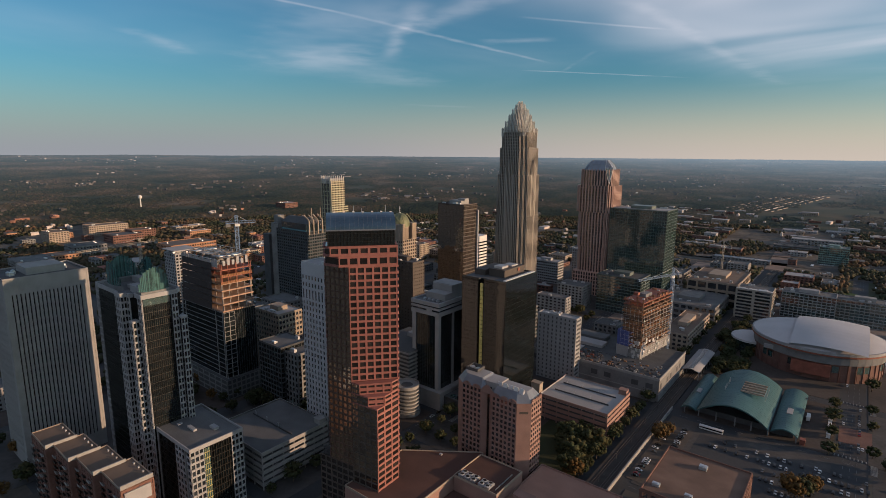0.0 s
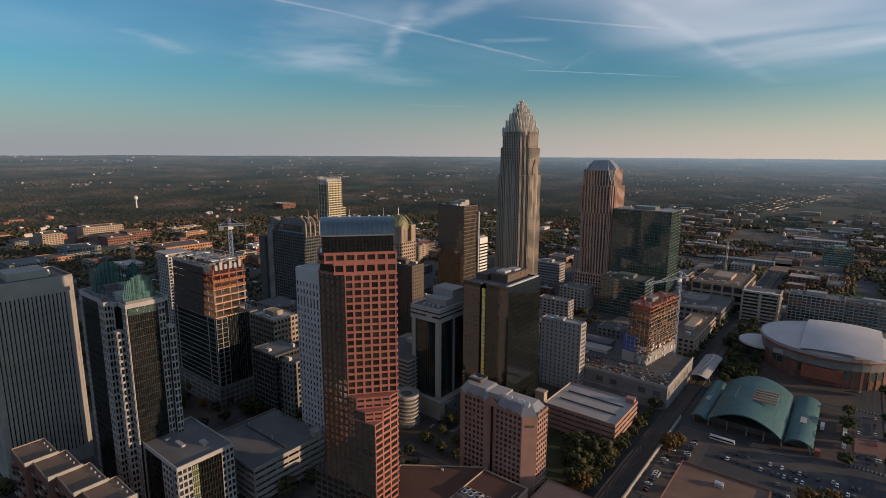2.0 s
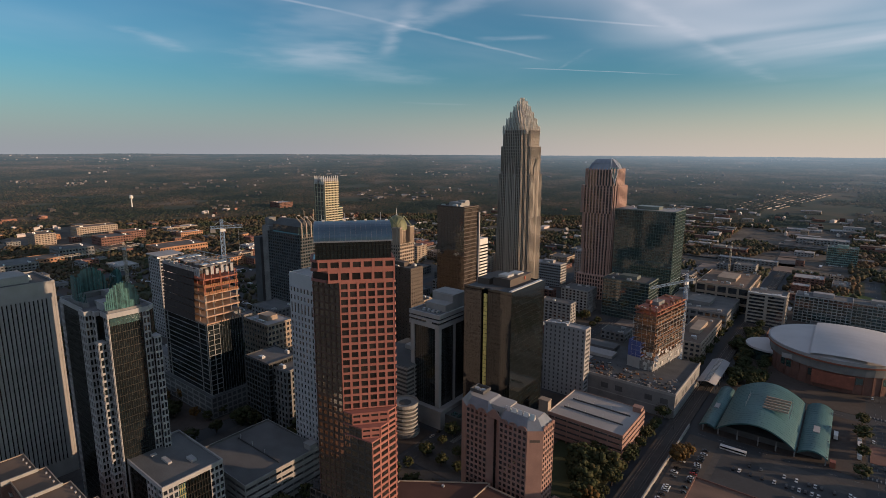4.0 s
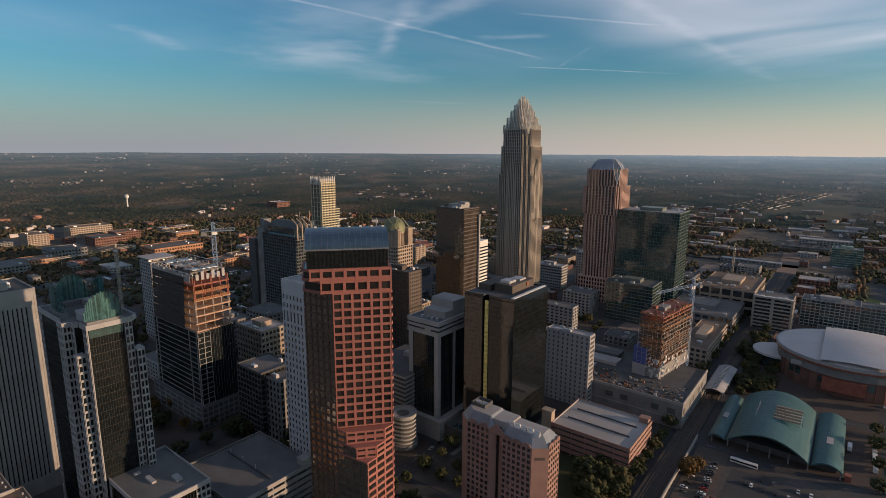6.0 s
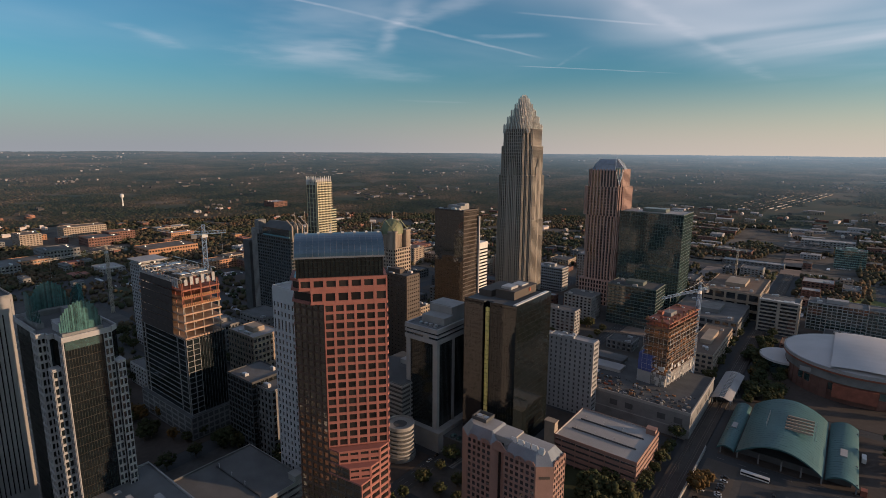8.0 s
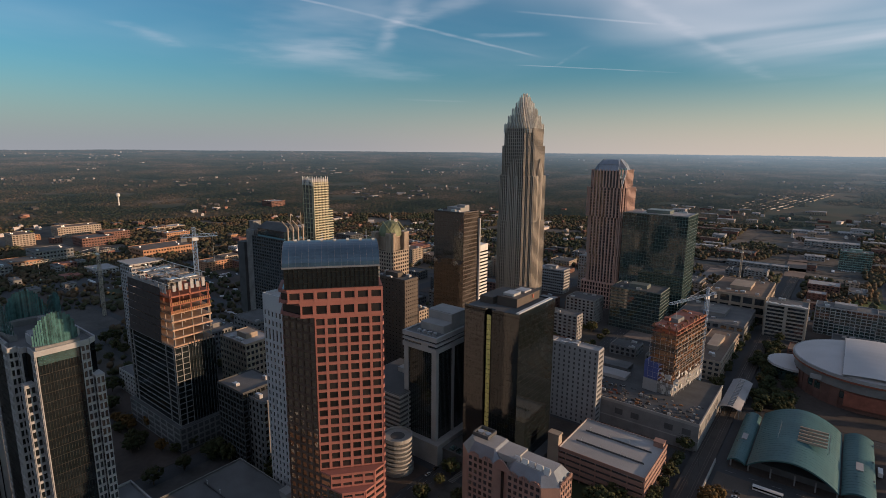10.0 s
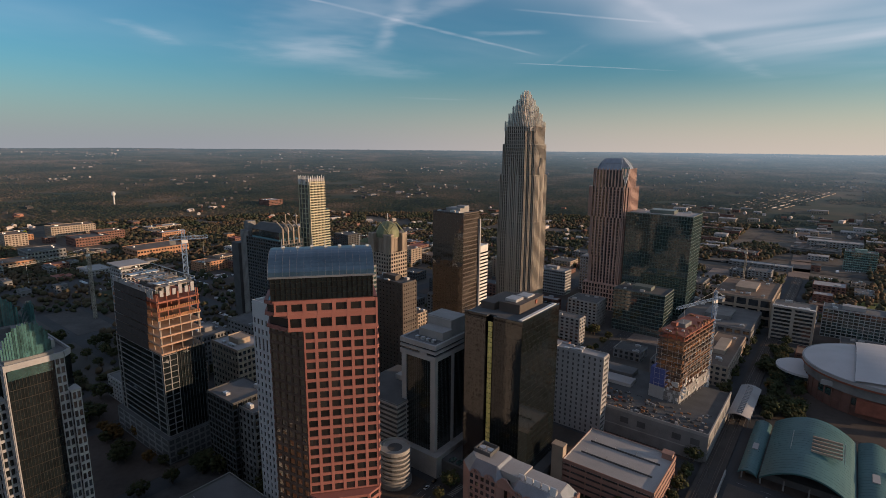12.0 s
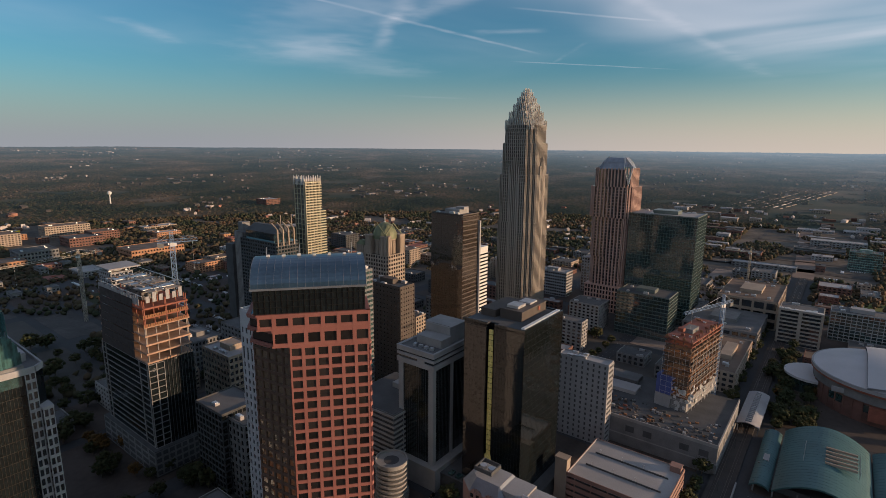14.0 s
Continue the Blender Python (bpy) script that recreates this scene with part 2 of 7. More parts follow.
GRASS = mat("lawn_grass", (0.030, 0.036, 0.014), 0.95, vary=0.35, scale=0.05)
LEAF = foliage_mat("autumn_leaves", ((0.022, 0.030, 0.014), (0.034, 0.042, 0.018), (0.050, 0.048, 0.020), (0.085, 0.058, 0.022)), 0.05)
LEAF_ORANGE = foliage_mat("orange_leaves", ((0.060, 0.045, 0.018), (0.110, 0.062, 0.020), (0.150, 0.070, 0.022)), 0.05)
BARK = mat("bark", (0.10, 0.075, 0.055), 0.95)
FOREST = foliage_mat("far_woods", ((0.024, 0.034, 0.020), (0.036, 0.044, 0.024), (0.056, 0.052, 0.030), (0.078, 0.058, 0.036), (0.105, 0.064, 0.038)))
HOUSES = mat("far_roofs", (0.26, 0.23, 0.21), 0.85, vary=0.85, scale=0.01, fine=0.3, island=1.6, bump=0.0)
BRICK_HOMES = mat("far_brick", (0.20, 0.10, 0.07), 0.9, vary=0.6, scale=0.01, fine=0.3, island=1.4, bump=0.0)
BLUE_TARP = mat("blue_sheeting", (0.06, 0.085, 0.24), 0.7, vary=0.3)
YELLOW = mat("yellow_cladding", (0.75, 0.52, 0.04), 0.7, vary=0.15)
ROSE = mat("rose_granite", (0.40, 0.265, 0.22), 0.7, vary=0.12, scale=0.06)
DARK_METAL = mat("dark_bronze_metal", (0.018, 0.016, 0.014), 0.45, 0.3, 0.3, 0.3)

SLATE = mat("grey_seamed_roof", (0.17, 0.185, 0.21), 0.4, 0.35, 0.2, 0.2)
SALMON = mat("salmon_gravel", (0.30, 0.175, 0.13), 0.95, vary=0.2, scale=0.08)
RUST_ROOF = mat("rust_brown_roof", (0.150, 0.093, 0.068), 0.95, vary=0.35, scale=0.08)
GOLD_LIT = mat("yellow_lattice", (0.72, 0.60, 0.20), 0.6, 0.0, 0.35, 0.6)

# ---- building blocks ----
RNG = random.Random(7)
G0 = pose(0, 0, 0, 0, 0, -GRID)


PLAN_A, PLAN_B = (0.8480, -0.4766), (0.5299, 0.7627)   # the two axes of the oblique survey plan
WIDE, DEEP = 1.0762, 0.8607                             # plan metres to true metres along the streets


def grid_xy(a, b, top=0.0):
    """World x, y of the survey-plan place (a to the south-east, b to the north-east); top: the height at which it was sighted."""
    return PLAN_A[0] * a + PLAN_B[0] * b, PLAN_A[1] * a + PLAN_B[1] * b + 0.0355 * (top - 208.7)


HUB = grid_xy(-40, 450)


def street_xy(a, b):
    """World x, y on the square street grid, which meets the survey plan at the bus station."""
    p = G0 @ Vector((WIDE * (a + 40), DEEP * (b - 450), 0))
    return HUB[0] + p.x, HUB[1] + p.y


def street_ab(x, y):
    """The street-grid place of a point of the world."""
    p = G0.inverted() @ Vector((x - HUB[0], y - HUB[1], 0))
    return p.x / WIDE - 40, p.y / DEEP + 450


class Geo:
    """Collects vertices and faces of one mesh."""

    def __init__(self):
        self.v, self.f = [], []

    def poly8(self, pts):
        k = len(self.v)
        self.v += pts
        self.f += [(k + 3, k + 2, k + 1, k), (k + 4, k + 5, k + 6, k + 7), (k, k + 1, k + 5, k + 4), (k + 1, k + 2, k + 6, k + 5),
                   (k + 2, k + 3, k + 7, k + 6), (k + 3, k, k + 4, k + 7)]
        return self

    def box(self, x0, x1, y0, y1, z0, z1):
        return self.poly8([(x0, y0, z0), (x1, y0, z0), (x1, y1, z0), (x0, y1, z0), (x0, y0, z1), (x1, y0, z1), (x1, y1, z1), (x0, y1, z1)])

    def fbox(self, fr, s0, s1, z0, z1, o0, o1):
        """A box on a facade: s along it, o outward."""
        (px, py), (dx, dy), (nx, ny) = fr
        q = [(px + dx * s + nx * o, py + dy * s + ny * o) for s, o in ((s0, o1), (s1, o1), (s1, o0), (s0, o0))]
        return self.poly8([(x, y, z0) for x, y in q] + [(x, y, z1) for x, y in q])

    def prism(self, poly, z0, z1, top=None):
        """An upright prism over a counter-clockwise outline; top: another outline for its upper end."""
        k, n = len(self.v), len(poly)
        self.v += [(x, y, z0) for x, y in poly] + [(x, y, z1) for x, y in (top or poly)]
        self.f += [tuple(range(k + n - 1, k - 1, -1)), tuple(range(k + n, k + 2 * n))]
        self.f += [(k + i, k + (i + 1) % n, k + n + (i + 1) % n, k + n + i) for i in range(n)]
        return self

    def ring(self, poly, z0, z1, wide):
        """A wall of that thickness along an outline (inside it)."""
        n = len(poly)
        for i in range(n):
            p, q = Vector(poly[i]), Vector(poly[(i + 1) % n])
            d = (q - p)
            ln = d.length
            d /= ln
            self.fbox(((p.x, p.y), (d.x, d.y), (d.y, -d.x)), 0 if i % 2 == 0 else wide, ln if i % 2 == 0 else ln - wide, z0, z1, -wide, 0)
        return self

    def beam(self, p, q, w):
        """A square bar from p to q."""
        p, q = Vector(p), Vector(q)
        d = (q - p).normalized()
        s = d.cross(Vector((0, 0, 1)) if abs(d.z) < 0.9 else Vector((1, 0, 0))).normalized() * (w / 2)
        t = d.cross(s).normalized() * (w / 2)
        r = [s + t, s - t, -s - t, -s + t]
        return self.poly8([tuple(p + c) for c in r] + [tuple(q + c) for c in r])

    def mesh(self, name):
        me = bpy.data.meshes.new(name)
        me.from_pydata(self.v, [], self.f)
        me.update()
        return me


def frames(poly):
    """The facade frames (start, direction, outward normal) and widths of a counter-clockwise outline."""
    out = []
    for i, p in enumerate(poly):
        q = poly[(i + 1) % len(poly)]
        dx, dy = q[0] - p[0], q[1] - p[1]
        ln = math.hypot(dx, dy)
        dx, dy = dx / ln, dy / ln
        out.append(((p, (dx, dy), (dy, -dx)), ln))
    return out


def inset(poly, d):
    """The outline moved inward by d."""
    fr = frames(poly)
    out = []
    for i in range(len(poly)):
        (p0, d0, n0), _ = fr[i - 1]
        (p1, d1, n1), _ = fr[i]
        c = d0[0] * d1[1] - d0[1] * d1[0]
        ax, ay = p0[0] - n0[0] * d, p0[1] - n0[1] * d
        bx, by = p1[0] - n1[0] * d, p1[1] - n1[1] * d
        if abs(c) < 1e-6:
            out.append((bx, by))
            continue
        s = ((bx - ax) * d1[1] - (by - ay) * d1[0]) / c
        out.append((ax + d0[0] * s, ay + d0[1] * s))
    return out


def rect(x0, x1, y0, y1):
    return [(x0, y0), (x1, y0), (x1, y1), (x0, y1)]


def round_poly(rx, ry, n, cx=0.0, cy=0.0, start=0.0):
    return [(cx + rx * math.cos(start + 2 * math.pi * i / n), cy + ry * math.sin(start + 2 * math.pi * i / n)) for i in range(n)]


def part(name, geo, material, parent, label="", kind="", at=None):
    me = geo.mesh(name) if isinstance(geo, Geo) else geo
    if not me.materials:
        me.materials.append(material)
    ob = new(name, me)
    ob.parent = parent
    if at is not None:
        ob.matrix_basis = at
    return tagged(ob, label=label, kind=kind)


def thing(name, label, category, a, b, z=0.0, group="", kind="", turn=0.0, top=60.0, spot=grid_xy, size=None):
    """An empty at the foot of a thing, turned with the street grid."""
    ob = new(name)
    x, y = grid_xy(a, b, top) if spot is grid_xy else spot(a, b)
    ob.matrix_basis = pose(x, y, z, 0, 0, turn - GRID)
    ob.scale = size or ((WIDE, DEEP, 1.0) if turn == 0 else (1, 1, 1))
    ob.empty_display_size = 1.0
    return tagged(ob, label, category, group, kind)


def solid(name, geo, material, label, category="", kind="", group=""):
    me = geo.mesh(name) if isinstance(geo, Geo) else geo
    me.materials.append(material)
    return tagged(new(name, me), label, category, group, kind)


def at_frame(fr, s, z, o):
    (px, py), (dx, dy), (nx, ny) = fr
    return Matrix(((dx, -nx, 0, px + dx * s + nx * o), (dy, -ny, 0, py + dy * s + ny * o), (0, 0, 1, z), (0, 0, 0, 1)))


def facade(parent, wall, fr, width, z0, z1, cols, rows, pier, band, glass, proud=0.35, mode="joined", pane_name="window", store=None, skip=None):
    """Piers and floor bands with recessed glazing between them. wall: the Geo that takes them."""
    cw, rh = width / cols, (z1 - z0) / rows
    for c in range(cols + 1):
        s = c * cw
        wall.fbox(fr, max(0, s - pier / 2), min(width, s + pier / 2), z0, z1, -0.5, proud)
    ow, oh = cw - pier, rh - band
    g = Geo().box(0, ow, 0, 0.12, 0, oh).mesh(pane_name) if mode == "panes" else store
    for r in range(rows):
        zb = z0 + r * rh
        for c in range(cols):
            s = c * cw + pier / 2
            wall.fbox(fr, s, s + ow, zb, zb + band / 2, -0.5, proud - 0.06)
            wall.fbox(fr, s, s + ow, zb + rh - band / 2, zb + rh, -0.5, proud - 0.06)
            if skip and skip(c, r):
                continue
            if mode == "panes":
                part(pane_name, g, glass, parent, at=at_frame(fr, s, zb + band / 2, -0.05))
            elif g is not None:
                g.fbox(fr, s, s + ow, zb + band / 2, zb + rh - band / 2, -0.3, -0.1)


def bands(wall, fr, width, z0, z1, rows, band, proud=0.25):
    rh = (z1 - z0) / rows
    for r in range(rows + 1):
        z = z0 + r * rh
        wall.fbox(fr, 0, width, max(z0, z - band / 2), min(z1, z + band / 2), -0.3, proud)


def mullions(wall, fr, width, z0, z1, cols, wide, proud=0.2, edges=True):
    for c in range(cols + 1):
        if not edges and c in (0, cols):
            continue
        s = c * width / cols
        wall.fbox(fr, max(0, s - wide / 2), min(width, s + wide / 2), z0, z1, -0.3, proud)


def roof_kit(parent, poly, z, mat_roof, mat_metal, seed, units=4, parapet=0.9, wall=None, pent=True):
    """Roof deck, parapet, and air handlers on it."""
    rng = random.Random(seed)
    deck = part("roof", Geo().prism(inset(poly, 0.3), z - 0.5, z + 0.05), mat_roof, parent)
    if parapet:
        part("parapet", Geo().ring(poly, z - 0.4, z + parapet, 0.45), wall or mat_roof, deck)
    xs, ys = [p[0] for p in poly], [p[1] for p in poly]
    x0, x1, y0, y1 = min(xs), max(xs), min(ys), max(ys)
    cx, cy, w, d = (x0 + x1) / 2, (y0 + y1) / 2, (x1 - x0), (y1 - y0)
    if pent:
        part("penthouse", Geo().box(cx - w * .2, cx + w * .17, cy - d * .18, cy + d * .22, z + 0.05, z + 4.2), wall or mat_roof, deck)
    for i in range(units):
        ux, uy = cx + w * rng.uniform(-.38, .38), cy + d * rng.choice((-1, 1)) * rng.uniform(.27, .38)
        sx, sy, sz = rng.uniform(1.2, 2.6), rng.uniform(1.0, 2.0), rng.uniform(1.0, 2.2)
        g = Geo().box(ux - sx, ux + sx, uy - sy, uy + sy, z + 0.05, z + 0.3 + sz).box(ux - sx * .6, ux + sx * .6, uy - sy * .6, uy + sy * .6, z + 0.3 + sz, z + 0.55 + sz)
        part("air_handler", g, mat_metal, deck)

# ---- ground ----
def terrain_z(x, y):
    """Level city ground; the land swells towards the horizon."""
    d = math.hypot(x, y)
    if d < 1500:
        return 0.0
    k = (d - 1500) / 3350
    return 168 * k ** 1.25 + 6 * k * noise.noise((x / 700, y / 700, 0))


def make_ground():
    radii = [0, 150, 350, 600, 900, 1200, 1500] + [1500 + 168 * i for i in range(1, 21)]
    n = 180
    v, f = [], []
    for r in radii:
        for i in range(n):
            t = 2 * math.pi * i / n
            x, y = r * math.sin(t), r * math.cos(t)
            v.append((x, y, terrain_z(x, y)))
    for k in range(len(radii) - 1):
        for i in range(n):
            j = (i + 1) % n
            f.append((k * n + i, k * n + j, (k + 1) * n + j, (k + 1) * n + i) if k else (k * n + i, (k + 1) * n + j, (k + 1) * n + i))
    me = bpy.data.meshes.new("ground")
    me.from_pydata(v, [], [q[::-1] for q in f])
    me.update()
    g = mat("ground_earth", (0.085, 0.072, 0.058), 0.95, vary=0.75, scale=0.010, fine=0.12, bump=0.0)
    me.materials.append(g)
    tagged(new("ground", me), "dark city ground of asphalt, lots and autumn grass", kind="structure")


make_ground()

# ---- the red granite tower with the vaulted roof ----
def red_tower():
    t = thing("office_tower", "red granite tower with blue vaulted roof and bronze glass side", "skyscraper", -176.1, 237.3, -9.2, turn=49.7, top=120, size=(1.046, 0.96, 1.046))
    # outline in the tower's own frame: x along its south face, y to the back
    k = 0.7071
    L = 16.3
    shaft = [(0, 0), (0.6, 1.0), (0.6, 16), (-6, 23), (-26, 23), (-23.3 - L * k, 17), (-23.3 - L * k, L * k), (-23.3, 0)]
    part("core", Geo().prism(inset(shaft, 0.5), 40, 147), RED_GLASS, t)
    wall = Geo()
    fr = frames(shaft)
    south, sw = fr[7], fr[6]
    rows = 17
    facade(t, wall, south[0], south[1], 88.5, 147, 6, rows, 1.0, 1.05, RED_GLASS, 0.35, "panes")
    for i in (0, 1, 2, 3, 4, 5):
        bands(wall, fr[i][0], fr[i][1], 40, 147, 31, 1.3, 0.3)
    part("granite_frame", wall, RED, t)
    # the south-west side: brown stone frame round bronze mirror panes
    g, glass = Geo(), Geo()
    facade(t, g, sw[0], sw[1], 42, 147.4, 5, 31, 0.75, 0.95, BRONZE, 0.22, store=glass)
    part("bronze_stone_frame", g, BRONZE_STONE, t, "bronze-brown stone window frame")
    part("curtain_wall", glass, BRONZE, t, "bronze mirror glass panes", kind="stuff")
    # upper tiers, each wider to the west than the one below
    for i, (ext, z0, z1) in enumerate(((4.6, 147, 152.4), (8.7, 152.4, 157.2))):
        d = ext * k
        p = [(0.5, -0.1), (0.6, 16), (-6, 23), (-26, 23), (-23.3 - L * k, 17), (-23.3 - L * k, max(0.6, L * k - ext)), (-23.3 - ext, -0.1)]
        part("tier", Geo().prism(inset(p, 0.5), z0 + 0.05, z1 - 0.05), RED_GLASS, t)
        wg = Geo()
        f2 = frames(p)
        facade(t, wg, f2[6][0], f2[6][1], z0 + 0.5, z1 - 0.3, 7 if i else 6, 1, 1.2, 1.6, RED_GLASS, 0.4, "panes")
        for j in (4, 5):
            bands(wg, f2[j][0], f2[j][1], z0 + .5, z1 - .3, 1, 1.4, 0.3)
        wg.ring([(x * 1.01, y - 0.35) for x, y in p], z1 - 0.5, z1 + 0.1, 1.2)
        wg.ring([(x * 1.01, y - 0.45) for x, y in p], z0 + 0.05, z0 + 0.5, 1.2)
        part("tier_frame", wg, RED, t)
    # glazed attic under the vault
    W0 = -32.9
    p = rect(W0, -0.9, 0.2, 24)
    part("attic_glazing", Geo().prism(inset(p, 0.2), 157.3, 165), GLASS_BLACK, t, "black glass attic storeys")
    g = Geo()
    for fr1, w1 in frames(p):
        bands(g, fr1, w1, 157.4, 165, 4, 0.10, 0.03)
        mullions(g, fr1, w1, 157.4, 165, max(6, int(w1 / 1.6)), 0.08, 0.04)
    part("attic_mullions", g, DARK_METAL, t, kind="stuff")
    # vault: seamed metal on a half ellipse
    n, x0, x1 = 18, W0 - 0.4, -0.5
    prof = [(12.4 - 13.0 * math.cos(math.pi * i / n), 165.2 + 6.9 * math.sin(math.pi * i / n) ** 0.9) for i in range(n + 1)]
    seams = 15
    for c in range(seams):
        v = Geo()
        a, b = x0 + (x1 - x0) * c / seams, x0 + (x1 - x0) * (c + 1) / seams
        k0 = len(v.v)
        v.v += [(a, y, z) for y, z in prof] + [(b, y, z) for y, z in prof]
        m = n + 1
        v.f += [(k0 + i, k0 + m + i, k0 + m + i + 1, k0 + i + 1) for i in range(n)]
        part("vault_panel", v, VAULT, t, "blue standing-seam vault panel")
    for x in (x0, x1):
        v = Geo()
        k0 = len(v.v)
        v.v += [(x, y, z) for y, z in prof]
        v.f.append(tuple(range(k0, k0 + n + 1)))
        part("vault_end", v, VAULT, t)
    s = Geo()
    for c in range(seams + 1):
        x = x0 + (x1 - x0) * c / seams
        for i in range(n // 2):
            (ya, za), (yb, zb) = prof[i], prof[i + 1]
            s.beam((x, ya - .05, za + .05), (x, yb - .05, zb + .05), 0.08)
    s.box(x0 - .2, x1 + .2, -0.95, -0.45, 164.7, 165.3)
    part("vault_seams", s, SLATE, t, "pale seams and eaves gutter")
    for i in range(7):
        x = x0 + 4 + i * 4.6
        h = RNG.uniform(0.5, 1.4)
        gg = Geo().beam((x, 13, 171.5), (x, 13, 172.2 + h * .6), 0.3).box(x - .5, x + .5, 12.4, 13.6, 171.9 + h * .3, 172.3 + h * .4)
        part("roof_lamp", gg, WHITE_PAINT, t)
    for x, h in ((-30, 5), (-20, 7), (-16, 3), (-4, 8)):
        part("aerial", Geo().beam((x, 16, 171), (x, 16, 173 + h * .3), 0.22), METAL, t)
    # prow: the square corner of the lower storeys, its head stepped
    tip = (-11.65, -11.65)
    for cut, z0, z1 in ((0.0, 40, 77.5), (0.35, 77.5, 82.5), (0.68, 82.5, 88)):
        q = tip[1] * (1 - cut)
        pl = [(-23.3, 0.3), (-23.3, 0.0), (-11.65 - 11.65 * cut - .01, q), (-11.65 + 11.65 * cut + .01, q), (0, 0), (0, 0.3)]
        part("prow_core", Geo().prism(inset(pl, 0.15), z0, z1 - 0.1), RED_GLASS, t)
        wg, sw_g = Geo(), Geo()
        fl = frames(pl)
        rr = max(1, round((z1 - z0) / 3.3))
        n_se = max(1, round(fl[3][1] / 5.2))
        facade(t, wg, fl[3][0], fl[3][1], z0, z1, n_se, rr, 0.9, 1.2, RED_GLASS, 0.3, "panes")
        # brown in place of red granite: the shade of this side, put into the colour
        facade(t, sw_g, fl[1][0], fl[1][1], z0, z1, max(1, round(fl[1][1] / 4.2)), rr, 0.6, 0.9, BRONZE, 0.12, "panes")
        part("bronze_frame", sw_g, BROWN, t, "window frame in brown that paints the south-west side's shade")
        if cut:
            facade(t, wg, fl[2][0], fl[2][1], z0, z1, max(2, round(fl[2][1] / 3.6)), rr, 0.9, 1.6, RED_GLASS, 0.3, "panes")
        wg.prism(inset(pl, -0.25), z1 - 0.5, z1 + 0.15)
        part("prow_frame", wg, RED, t)
    # wide foot of the tower on the west
    pl = [(-23.3, 0.2), (-4, 4), (-4, 24), (-23.3 - 22 * k, 24), (-23.3 - 22 * k, 22 * k)]
    part("foot", Geo().prism(pl, 0, 42), RED_GLASS, t)
    wg, dark, store = Geo(), Geo(), Geo()
    P = [(-23.3 - 24 * k, 24 * k), (-23.3 + 0.2, 0.1)]
    fz = frames([P[0], P[1], (0, 40)])[0]
    # the foot's south-west frames take the same brown as painted shade
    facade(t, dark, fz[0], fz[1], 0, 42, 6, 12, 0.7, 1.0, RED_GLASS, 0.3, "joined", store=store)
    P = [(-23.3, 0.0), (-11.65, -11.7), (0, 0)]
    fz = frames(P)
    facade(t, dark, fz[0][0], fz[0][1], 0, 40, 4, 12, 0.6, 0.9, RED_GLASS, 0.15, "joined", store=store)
    facade(t, wg, fz[1][0], fz[1][1], 0, 40, 3, 12, 0.9, 1.2, RED_GLASS, 0.25, "joined", store=store)
    part("foot_core", Geo().prism(inset([(-23.3, 0), (-11.65, -11.65), (0, 0)], 0.3), 0, 40), RED_GLASS, t)
    part("foot_frame", wg, RED, t)
    part("foot_bronze_frame", dark, BROWN, t, "window frame in brown that paints the south-west side's shade")
    part("foot_glazing", store, RED_GLASS, t, kind="stuff")


red_tower()


